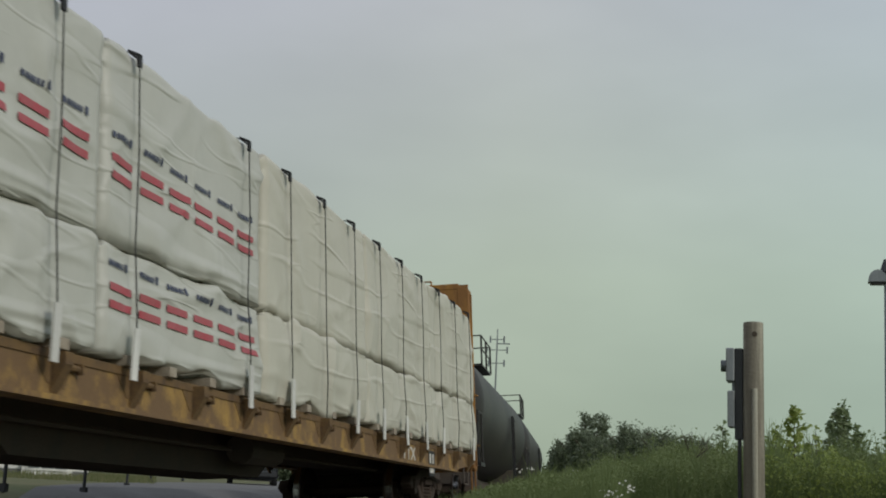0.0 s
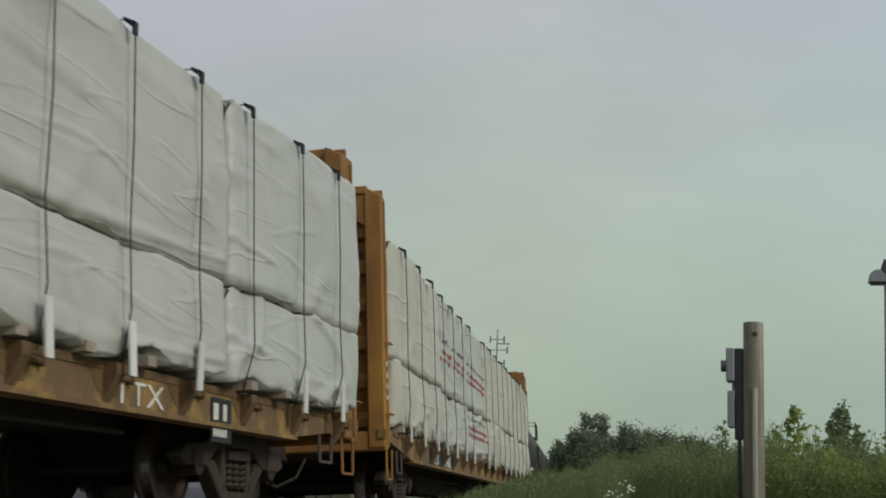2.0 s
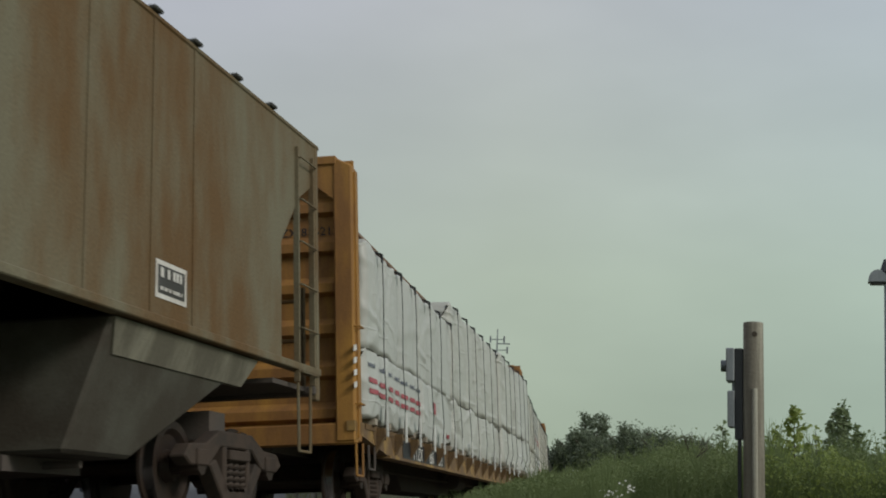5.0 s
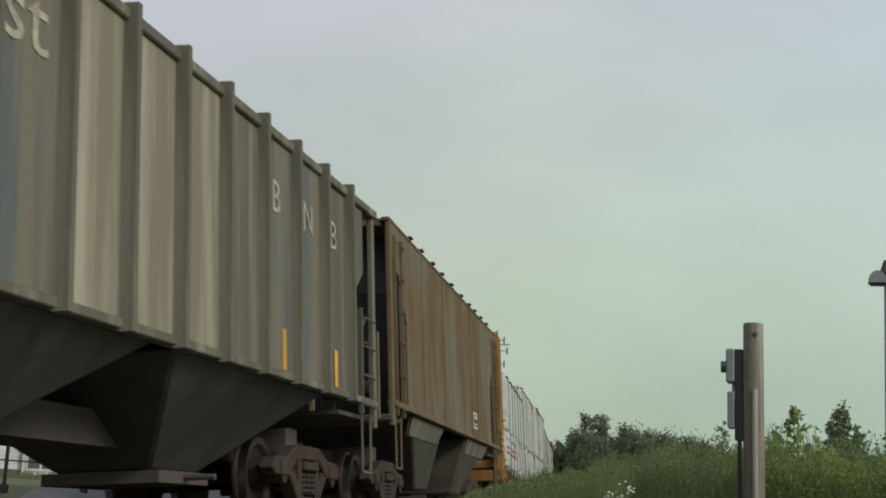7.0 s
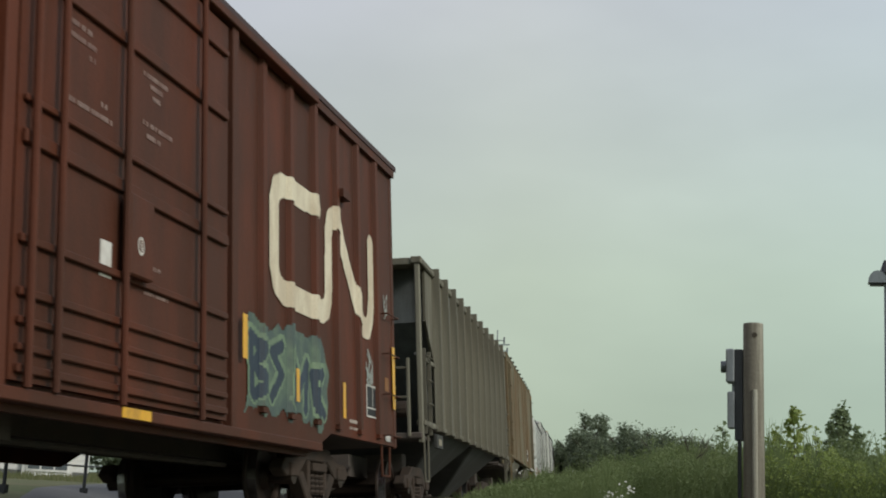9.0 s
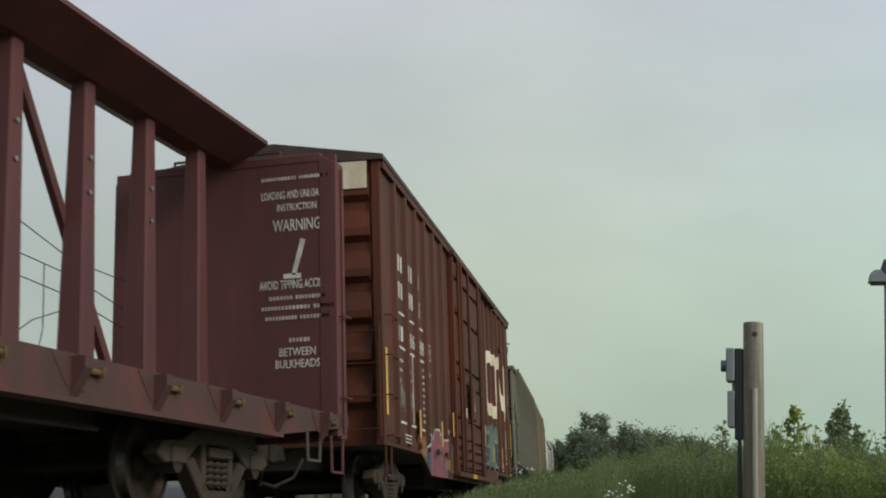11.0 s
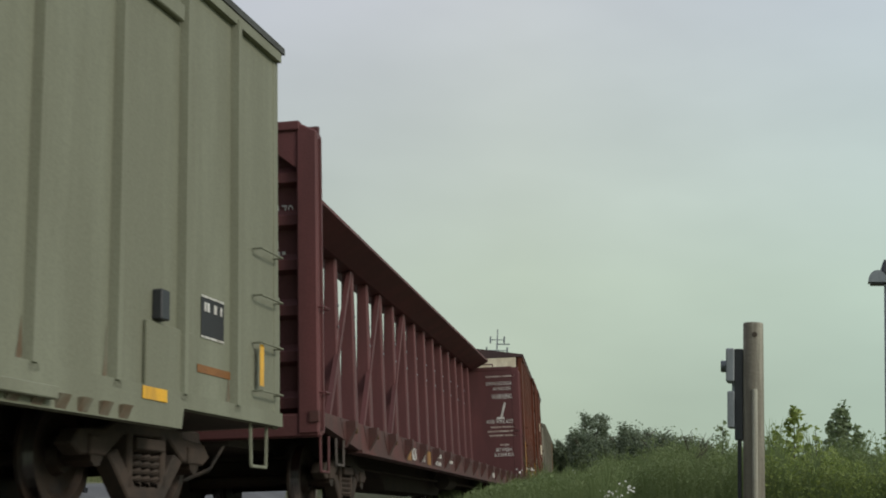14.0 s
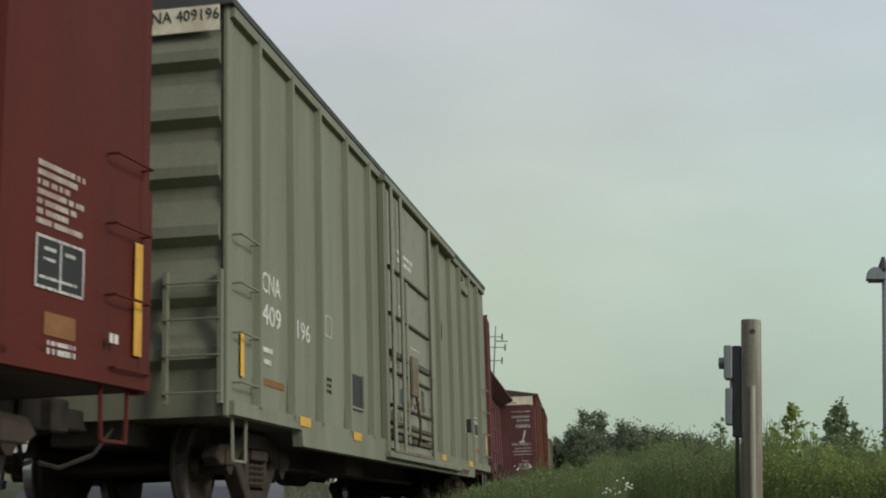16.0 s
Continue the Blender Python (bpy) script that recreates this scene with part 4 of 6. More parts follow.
def tank_car(u, length, half):
    car = thing("tank_wagon", "black tank wagon with a railed top platform", "railway wagon")
    MOVERS.append((car, u, half, Matrix.Identity(4)))
    h, r, zc = length / 2 - 0.5, 1.42, 2.42
    m = Mesh()
    n = 40
    rings = [(-h + 0.0, 0.05), (-h + 0.08, 0.6), (-h + 0.25, 1.05), (-h + 0.5, 1.3), (-h + 0.8, r)] + [(y, r) for y in np.linspace(-h + 1.2, h - 1.2, 12)] + [(h - 0.8, r), (h - 0.5, 1.3), (h - 0.25, 1.05), (h - 0.08, 0.6), (h, 0.05)]
    m.v = [(rr * math.sin(2 * math.pi * i / n), y, zc + rr * math.cos(2 * math.pi * i / n)) for y, rr in rings for i in range(n)]
    m.f = [(j * n + i, j * n + (i + 1) % n, (j + 1) * n + (i + 1) % n, (j + 1) * n + i) for j in range(len(rings) - 1) for i in range(n)]
    part("tank", m, TANKBLK, car, smooth=True)
    for y in (-h * 0.5, 0, h * 0.5):
        b = Mesh()
        b.v = [((r + 0.004) * math.sin(2 * math.pi * i / n), y + e, zc + (r + 0.004) * math.cos(2 * math.pi * i / n)) for e in (-0.06, 0.06) for i in range(n)]
        b.f = [(i, (i + 1) % n, n + (i + 1) % n, n + i) for i in range(n)]
        part("band", b, TANKBLK, car)
    part("dome", Mesh().rod((0, 0, zc + r - 0.1), (0, 0, zc + r + 0.42), 0.42, 20), TANKBLK, car, bevel=0.03)
    pl = Mesh().box(-0.9, 0.9, -1.3, 1.3, zc + r - 0.03, zc + r + 0.02)
    part("platform", pl, TANKBLK, car)
    rail_ = Mesh()
    for x in (-0.9, 0.9):
        for y in (-1.3, 0, 1.3):
            rail_.rod((x, y, zc + r), (x, y, zc + r + 0.75), 0.025)
        for z in (0.4, 0.75):
            rail_.rod((x, -1.3, zc + r + z), (x, 1.3, zc + r + z), 0.02)
    for y in (-1.3, 1.3):
        rail_.rod((-0.9, y, zc + r + 0.75), (0.9, y, zc + r + 0.75), 0.02)
    part("hand_rail", rail_, TANKBLK, car)
    for sy in (-1, 1):
        e = Mesh().box(-1.45, 1.45, *sorted((sy * (h - 0.4), sy * (h + 0.45))), 0.98, 1.06)
        e.path([(1.4, sy * (h + 0.4), 1.0), (1.4, sy * (h + 0.4), 2.1), (1.4, sy * (h - 0.5), 2.1), (1.4, sy * (h - 0.5), 1.0)], 0.022)
        part("end_platform", e, TANKBLK, car)
    part("stub_sill", Mesh().box(-0.33, 0.33, -h - 0.4, h + 0.4, 0.62, 1.0).box(-1.1, 1.1, -half - 0.25, -half + 0.25, 0.7, 1.35).box(-1.1, 1.1, half - 0.25, half + 0.25, 0.7, 1.35), UNDER, car)
    ladder(car, 1.45, 0.9, 0.8, 2.5, 6, TANKBLK, 0.42)
    add_trucks(car, half)
    add_coupler(car, length / 2)
    return car


# ---- the train, from its head to its tail ----
tank_car(98.9, 16.6, 5.9)
tank_car(116.6, 16.6, 5.9)

LOADS = "wrapped lumber packs on the centre beam wagons"


def load(car, cuts, uppers, seeds, stamps, widths, straps, u):
    half = 9.35
    for i, (a, b) in enumerate(zip(cuts, cuts[1:])):
        top = uppers[i]
        for tier, (z0, z1) in enumerate(((1.16, 2.055), (2.085, top))):
            wrap = WRAPS[seeds[i] % 3]
            st, sq = stamps.get((i, tier), (None, ()))
            words = "white plastic wrapped lumber pack " + ("with red stripes" if st else "with creased film") + (" on the wagon deck" if tier == 0 else " on another pack")
            pack(u, half, a, b, z0, z1, 1, straps, seeds[i] * 2.3 + tier * 5.1, wrap, words, LOADS, stamps=st, squares=sq, hem=0.12 if tier == 0 else 0.06, wide=widths[i])
            pack(u, half, a, b, z0, z1, -1, straps, seeds[i] * 1.7 + tier * 3.1 + 40, wrap, "white plastic wrapped lumber pack beyond the beam", LOADS, hem=0.1)

    def which(y):
        return max(0, min(len(uppers) - 1, sum(1 for c in cuts[1:] if c < y)))
    cables(car, straps, [uppers[which(s)] - 0.01 for s in straps], lambda y: widths[which(y)])


def row(y0, n, step, z):
    return [(y0 + step * k, z) for k in range(n)]


cb1 = centerbeam("centerbeam_flatcar", "yellow centre beam flatcar loaded with wrapped lumber", 76.9, 24.6, YELLOW, 4.15, CHORD, SILLY)
load(cb1, [-11.96, -7.6, -3.7, 0.0, 4.1, 8.1, 11.95], [3.74, 3.72, 3.73, 3.74, 3.74, 3.74], [1, 3, 6, 4, 7, 10],
     {(1, 1): (row(-1.85, 6, 0.62, 0.66), ()), (2, 1): (row(-1.75, 6, 0.58, 0.62), ()), (2, 0): (row(-1.75, 6, 0.58, 0.5), ())}, [0.03, 0, 0, 0, 0, 0], [-0.55 + 1.32 * k for k in range(-8, 10) if k != -1], 76.9)
cb2 = centerbeam("centerbeam_flatcar", "yellow centre beam flatcar with black number panels", 50.99, 24.3, YELLOW, 4.33, CHORD, SILLY, thick=0.44)
load(cb2, [-11.68, -7.54, -3.72, 0.25, 4.15, 8.05, 11.75], [3.42, 3.42, 3.86, 3.86, 3.86, 3.86], [2, 5, 0, 9, 12, 11],
     {(0, 0): (row(-1.95, 7, 0.6, 0.46), ()), (1, 0): (None, ((-0.43, 0.46, 0.22, 0.19), (0.98, 0.14, 0.2, 0.06)))}, [0, 0, -0.02, 0, 0.08, 0.12],
     [-10.7, -9.23, -8.03, -6.6, -5.46, -4.08, -2.95, -1.56, -0.29, 0.98, 2.4, 3.64, 4.9, 6.1, 7.35, 8.43, 9.77, 10.92], 50.99)
for car in (cb1, cb2):
    part("number_panel", Mesh().box(1.461, 1.466, -8.9 if car is cb2 else -8.5, -4.75 if car is cb2 else -5.5, 0.78, 1.09), BLACKP, car, "black lettering panel")
    sign("TTZX", 0.2, -8.05 if car is cb2 else -8.25, 0.8, 1.468, car, width=0.92 if car is cb2 else 0.8)
    sign("TTX", 0.2, 6.2, 0.8, 1.468, car, width=0.85)
    part("data_plate", Mesh().box(1.467, 1.471, 7.98, 8.42, 0.6, 1.0), BLACKP, car, "black data plate")
    bars([(8.02, 8.18, 0.8, 0.95), (8.23, 8.38, 0.8, 0.95), (8.02, 8.38, 0.65, 0.72)], 1.472, car, WHITE)
    for k in range(4):
        part("reflector", Mesh().prism([(-12.2, 1.48 + k * 0.15), (-12.03, 1.51 + k * 0.15), (-12.03, 1.58 + k * 0.15), (-12.2, 1.55 + k * 0.15)], 1.47, 1.476), WHITE, car, "white reflective patch")
    sign("TTZX 884882" if car is cb1 else "TTZX 856213", 0.11, 0.3, 3.45, -12.066 if car is cb1 else -11.916, car, BLACKP, rear=True, width=0.93)
sign("856", 0.21, -6.43, 0.8, 1.468, cb2)
sign("213", 0.21, -5.46, 0.8, 1.468, cb2)
sign("884882", 0.2, -6.95, 0.8, 1.468, cb1, width=0.95)

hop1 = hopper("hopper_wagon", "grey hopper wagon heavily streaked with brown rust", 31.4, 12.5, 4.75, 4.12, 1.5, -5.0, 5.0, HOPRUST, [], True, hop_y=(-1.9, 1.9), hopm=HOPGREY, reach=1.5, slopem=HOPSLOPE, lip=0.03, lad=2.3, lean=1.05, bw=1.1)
part("data_panel", Mesh().box(1.503, 1.506, 2.04, 2.64, 1.7, 2.02), WHITE, hop1, "white framed data panel")
part("data_field", Mesh().box(1.507, 1.509, 2.08, 2.6, 1.74, 1.98), HOPDARK, hop1)
bars([(2.12, 2.3, 1.88, 1.96), (2.36, 2.55, 1.88, 1.96), (2.12, 2.55, 1.77, 1.8)], 1.51, hop1, WHITE)
for y in (-4.6, -3.6, -2.5, -1.5, -0.4, 0.85, 1.95, 2.78, 3.75, 4.7):
    part("roof_bracket", Mesh().box(1.46, 1.55, y - 0.08, y + 0.08, 4.135, 4.175), HOPDARK, hop1, bevel=0.01)
for y in (-3.6, -1.5, 0.85, 1.95, 2.78):
    part("weld_seam", Mesh().box(1.5, 1.51, y - 0.02, y + 0.02, 1.55, 4.08), HOPRUST, hop1)
for y in (-2.95, 2.95):
    part("hopper_ledge", Mesh().hull([(1.3, y - 1.35, 1.18), (1.36, y - 1.35, 1.18), (1.36, y + 1.3, 1.18), (1.3, y + 1.3, 1.18)], [(1.4, y - 1.5, 1.45), (1.46, y - 1.5, 1.45), (1.46, y + 1.5, 1.45), (1.4, y + 1.5, 1.45)]), HOPGREY, hop1, "pale upper plate of the discharge hopper")
hr = [-5.0 + 1.01 * k for k in range(11)]
hop2 = hopper("hopper_wagon", "weathered grey ribbed hopper wagon with faded letters", 17.85, 12.9, 4.75, 3.95, 1.38, -5.0, 5.05, HOPGREY, hr, False,
              panels=[(hr[0] + 0.07, hr[1] - 0.07, HOPBLUE), (hr[1] + 0.07, hr[2] - 0.07, HOPBLUE), (hr[2] + 0.07, hr[3] - 0.07, HOPBLUE), (hr[7] + 0.07, hr[8] - 0.07, HOPBLUE), (hr[8] + 0.07, hr[9] - 0.07, HOPBLUE), (hr[3] + 0.07, hr[4] - 0.07, HOPLIGHT), (hr[4] + 0.07, hr[5] - 0.07, HOPLIGHT), (hr[5] + 0.07, hr[6] - 0.07, HOPLIGHT)], hopm=HOPDARK, lip=0.03)

part("letter", letters("B", 0.5), None, hop2, m=Matrix.Translation((1.514, -4.72, 3.14)) @ SIDE).data.materials.append(HOPLET)
part("letter", letters("O", 0.36, 0.24), None, hop2, m=Matrix.Translation((1.514, -3.65, 3.14)) @ SIDE).data.materials.append(HOPLET)
part("letter", letters("st", 0.52, 0.6), None, hop2, m=Matrix.Translation((1.514, -2.84, 3.1)) @ SIDE).data.materials.append(HOPLET)
for y in (2.4, 3.4, 4.4):
    part("letter", letters("B" if y != 3.4 else "N", 0.36), None, hop2, m=Matrix.Translation((1.514, y, 3.08)) @ SIDE).data.materials.append(HOPLET)
part("side_box", Mesh().box(1.5, 1.56, -5.32, -4.72, 1.05, 1.27), HOPDARK, hop2, "grimy box with worn marks", bevel=0.01)
bars([(-5.15, -4.8, 1.1, 1.2)], 1.561, hop2, HOPLET)
part("hand_rail", Mesh().box(1.47, 1.52, -6.14, -5.02, 2.36, 2.43), HOPGREY, hop2, bevel=0.008)
part("reflector", Mesh().box(1.51, 1.514, 2.73, 2.85, 1.45, 1.88), REFL, hop2, "yellow reflective strip")
part("reflector", Mesh().box(1.51, 1.514, 4.55, 4.67, 1.45, 1.88), REFL, hop2, "yellow reflective strip")

b_ribs = [-7.26, -6.39, -5.53, -4.71, -3.8, -2.9, 3.01, 3.85, 4.7, 5.52, 6.4, 7.25]
boxa = boxcar("boxcar", "oxide red boxcar with a cream ribbon logo and graffiti", 1.25, 16.3, 5.9, 4.8, 0.9, 0.6, 4.42, CNRED, ROOFDK, b_ribs, (-1.77, 1.95), slope=0.85, sill_d=0.007, bar_at=(0.03, 0.13, 0.4, 0.8), swells=6, swell0=0.47, lock_at=(0.4, 0.51, 0.95, 1.6), rails=[(4.3, 0.03), (3.68, 0.05), (2.73, 0.025), (2.46, 0.05), (1.75, 0.03), (1.39, 0.03), (1.2, 0.025), (1.02, 0.025), (0.88, 0.03)])


def sprayed(car, ribs, inside, y0, y1, z0, z1, material, name, label, lift=0.011, cell=0.025, foot=1.02):
    """Paint that follows the side and its posts wherever inside(y, z) holds."""
    mesh = Mesh()

    def out_x(y, z):
        d = min(abs(y - r) for r in ribs) if z >= foot - 0.01 else 9
        return 1.49 + lift + (0.055 if d < 0.045 else 0.055 * (0.09 - d) / 0.045 if d < 0.09 else 0)
    ny, nz2 = int((y1 - y0) / cell), int((z1 - z0) / cell)
    for i in range(ny):
        ya, yb = y0 + i * cell, y0 + (i + 1) * cell
        k = None
        for j in range(nz2 + 1):
            on = j < nz2 and inside((ya + yb) / 2, z0 + (j + 0.5) * cell)
            if k is not None and (not on or abs(z0 + j * cell - foot) < cell / 2):
                za, zb = z0 + k * cell, z0 + j * cell
                mesh.add([(out_x(ya, za), ya, za), (out_x(yb, za), yb, za), (out_x(yb, za), yb, zb), (out_x(ya, za), ya, zb)], [(0, 1, 2, 3)])
                k = None
            if on and k is None:
                k = j
    return tagged(part(name, mesh, material, car, label), kind="stuff")


def near_line(pts, width):
    segs = [(Vector(a), Vector(b)) for a, b in zip(pts, pts[1:])]

    def inside(y, z):
        p = Vector((y, z))
        for a, b in segs:
            d = b - a
            k = max(0, min(1, (p - a).dot(d) / max(1e-9, d.dot(d))))
            if (p - a - d * k).length < width / 2:
                return True
        return False
    return inside


RIBBON = [(4.68, 3.42), (3.42, 3.39), (3.24, 3.33), (3.16, 3.18), (3.16, 2.52), (3.26, 2.36), (3.46, 2.3), (4.86, 2.3), (5.02, 2.36), (5.1, 2.5), (5.12, 3.22), (5.2, 3.38), (5.38, 3.45), (5.56, 3.38), (5.68, 3.2),
          (6.42, 2.5), (6.62, 2.36), (6.84, 2.36), (6.96, 2.5), (7.02, 2.7), (7.02, 3.42)]
RIBBON = [(3.38 + 0.945 * (y - 3.16), 2.92 + 1.07 * (z - 2.9)) for y, z in RIBBON]
sprayed(boxa, b_ribs, near_line(RIBBON, 0.27), 3.1, 7.25, 2.1, 3.75, CREAM, "ribbon_logo", "cream painted ribbon logo", cell=0.02)


def ragged(y0, y1, z0, z1, seed, k=0.18):
    def inside(y, z):
        e = min((y - y0), (y1 - y), (z - z0) * 1.3, (z1 - z) * 1.3)
        return e > 0.16 * (0.6 + noise.noise((y * 4.0, z * 4.0, seed)) * 1.6) * k / 0.18
    return inside


sprayed(boxa, b_ribs, ragged(2.5, 5.2, 0.92, 1.97, 3), 2.4, 5.3, 0.85, 2.0, GRAFG, "graffiti", "green sprayed graffiti")
for pts in ([(2.55, 1.15), (2.5, 1.7), (2.8, 1.6), (2.6, 1.42), (2.9, 1.25), (2.6, 1.12)], [(3.4, 1.7), (3.1, 1.6), (3.4, 1.4), (3.1, 1.15)], [(3.7, 1.15), (3.75, 1.65), (3.95, 1.3), (4.2, 1.6), (4.15, 1.1)], [(4.5, 1.1), (4.35, 1.5), (4.75, 1.55), (4.5, 1.3), (4.8, 1.1)]):
    sprayed(boxa, b_ribs, near_line([(y + 0.2, z + 0.02) for y, z in pts], 0.23), 2.4, 5.3, 0.85, 2.0, GRAFL, "graffiti_outline", "light green sprayed outline", lift=0.0125)
    sprayed(boxa, b_ribs, near_line([(y + 0.2, z) for y, z in pts], 0.13), 2.4, 5.3, 0.85, 2.0, GRAFB, "graffiti_stroke", "dark blue sprayed stroke", lift=0.014)
PINK = [(-4.95, 0.82), (-4.71, 1.13), (-4.45, 1.28), (-4.25, 1.17), (-3.97, 1.36), (-3.78, 1.34), (-3.75, 1.2), (-3.6, 1.34), (-3.28, 1.31), (-3.2, 1.22), (-2.62, 1.25), (-2.56, 1.08), (-2.85, 0.95), (-2.82, 0.6)]


def under_line(pts, left, right):
    def inside(y, z):
        if not left < y < right:
            return False
        for (ya, za), (yb, zb) in zip(pts, pts[1:]):
            if ya <= y <= yb:
                return z < za + (zb - za) * (y - ya) / max(1e-6, yb - ya)
        return False
    return inside


def both(f, g):
    return lambda y, z: f(y, z) and g(y, z)


def above_sill(y, z):
    return z > (0.605 if y > -4.42 else 0.605 + (-4.42 - y) * 0.353)


sprayed(boxa, b_ribs, both(under_line(PINK[:11] + [(-2.57, 1.2)], -4.95, -2.85), above_sill), -5.0, -2.5, 0.6, 1.4, GRAFP, "graffiti", "pink sprayed graffiti")
sprayed(boxa, b_ribs, both(under_line(PINK[:11] + [(-2.57, 1.2)], -2.87, -2.57), lambda y, z: z > 0.95 + (y + 2.85) * 0.5), -2.9, -2.5, 0.6, 1.4, GRAFP, "graffiti", "pink sprayed graffiti")
sprayed(boxa, b_ribs, both(under_line(PINK[:3], -4.95, -4.5), above_sill), -5.0, -4.4, 0.6, 1.4, GRAFB, "graffiti_shade", "dark sprayed shading", lift=0.0125)
sprayed(boxa, b_ribs, both(ragged(-5.75, -4.7, 0.72, 1.2, 5), above_sill), -5.8, -4.7, 0.7, 1.2, GRAFO, "graffiti", "orange sprayed graffiti", lift=0.0095)
sprayed(boxa, b_ribs, both(ragged(-2.84, -2.4, 0.6, 0.95, 5), above_sill), -2.9, -2.3, 0.6, 1.0, GRAFO, "graffiti", "orange sprayed graffiti")
for pts in ([(-4.12, 0.62), (-4.12, 1.02), (-3.98, 0.88), (-3.86, 1.02), (-3.86, 0.82)], [(-3.72, 0.98), (-3.5, 0.98), (-3.6, 0.9), (-3.58, 0.74)], [(-3.42, 1.0), (-3.2, 1.0), (-3.2, 0.74)], [(-3.05, 0.98), (-3.0, 0.62)]):
    sprayed(boxa, b_ribs, near_line(pts, 0.055), -4.6, -2.6, 0.6, 1.3, GRAFB, "graffiti_stroke", "dark sprayed stroke", lift=0.014)
sprayed(boxa, b_ribs, near_line(PINK, 0.03), -5.1, -2.5, 0.6, 1.4, PALEG, "graffiti_outline", "pale sprayed outline", lift=0.014, cell=0.012)
sprayed(boxa, b_ribs, ragged(-2.2, -1.98, 0.68, 1.36, 4, 0.07), -2.3, -1.9, 0.65, 1.4, GRAFG, "graffiti", "green sprayed graffiti")
sign("XP", 0.085, -4.46, 2.15, 1.494, boxa, SCRIPT, width=0.22)
sign("50 K1", 0.1, -2.66, 1.35, 1.494, boxa, SCRIPT, width=0.36)
part("mark_ring", Mesh().prism([(-0.115 + 0.055 * math.cos(k * 0.628), 2.0 + 0.075 * math.sin(k * 0.628)) for k in range(10)], 1.6801, 1.683), WHITE, boxa, "round white mark")
part("mark_centre", Mesh().prism([(-0.115 + 0.036 * math.cos(k * 0.628), 2.0 + 0.052 * math.sin(k * 0.628)) for k in range(10)], 1.683, 1.685), CNRED, boxa)
part("mark_bar", Mesh().box(1.685, 1.687, -0.123, -0.107, 1.965, 2.035), WHITE, boxa)
for pts in ([(-6.95, 1.5), (-6.85, 1.8), (-6.8, 1.5), (-6.7, 1.75), (-6.62, 1.45)], [(-7.1, 1.75), (-6.9, 1.9), (-6.95, 1.65)], [(-6.2, 1.75), (-6.1, 1.5), (-6.02, 1.8), (-6.0, 1.55)]):
    sprayed(boxa, b_ribs, near_line(pts, 0.02), -7.2, -5.95, 1.4, 1.95, PALEG, "graffiti_tag", "thin white sprayed tag", lift=0.013, cell=0.012)
for y0, z in ((-7.14, 3.06), (-6.28, 3.03), (-5.45, 3.01), (-7.14, 3.46), (-6.3, 3.45), (-5.47, 3.45)):
    for k in range(3 if y0 < -5.6 else 2):
        part("letter_block", Mesh().box(1.494, 1.497, y0 + k * 0.2, y0 + k * 0.2 + 0.1, z, z + 0.24), WHITE, boxa)
for k in range(2):
    part("letter_block", Mesh().box(1.494, 1.497, -7.05 + k * 0.24, -6.9 + k * 0.24, 2.44, 2.66), WHITE, boxa)
sign("406", 0.23, -6.25, 2.44, 1.494, boxa, width=0.56)
sign("588", 0.23, -5.43, 2.44, 1.494, boxa, width=0.56)
for z in (2.83, 2.33, 1.26):
    for y0, y1 in ((-7.08, -6.5), (-6.24, -5.71), (-5.43, -4.88)):
        part("painted_line", Mesh().box(1.494, 1.497, y0, y1, z, z + 0.032), WHITE, boxa)
part("painted_line", Mesh().box(1.494, 1.497, -5.91, -5.865, 1.3, 2.33), WHITE, boxa)
bars([(-5.36, -5.2, 2.19 - 0.1 * k, 2.22 - 0.1 * k) for k in range(9)] + [(-5.02, -4.86, 2.19 - 0.1 * k, 2.23 - 0.1 * k) for k in range(9)] + [(-7.05, -6.65, 2.14, 2.18), (-7.05, -6.75, 2.0, 2.04), (-6.2, -6.0, 2.05, 2.09), (-6.2, -6.0, 1.92, 1.96)], 1.494, boxa, SCRIPT)
bars([(-7.0, -6.5, 0.98 + 0.05 * k, 1.0 + 0.05 * k) for k in range(3)], 1.56, boxa, WHITE)
for y0, z0_, dy, dz in ((-4.45, 2.44, 0.28, 0.012), (-4.45, 2.68, 0.28, 0.012), (-4.45, 2.44, 0.012, 0.25), (-4.18, 2.44, 0.012, 0.25)):
    part("painted_line", Mesh().box(1.494, 1.497, y0, y0 + dy, z0_, z0_ + dz), WHITE, boxa)
sign("F", 0.12, -4.36, 2.5, 1.494, boxa)
for y, z, dy, dz in ((-5.67, 1.12, 0.12, 0.42), (-3.53, 1.09, 0.12, 0.42), (-2.2, 1.34, 0.12, 0.42), (2.42, 1.43, 0.12, 0.43), (3.95, 1.15, 0.1, 0.35), (5.62, 1.1, 0.1, 0.42), (8.05, 1.4, 0.13, 0.85), (-8.02, 1.3, 0.13, 0.9)):
    reflector(boxa, y, z, dy, dz, 1.555 if abs(y) < 7.5 else 1.512)
reflector(boxa, -0.03, 0.662, 0.5, 0.08, 1.6305)
DOORX = 1.5615
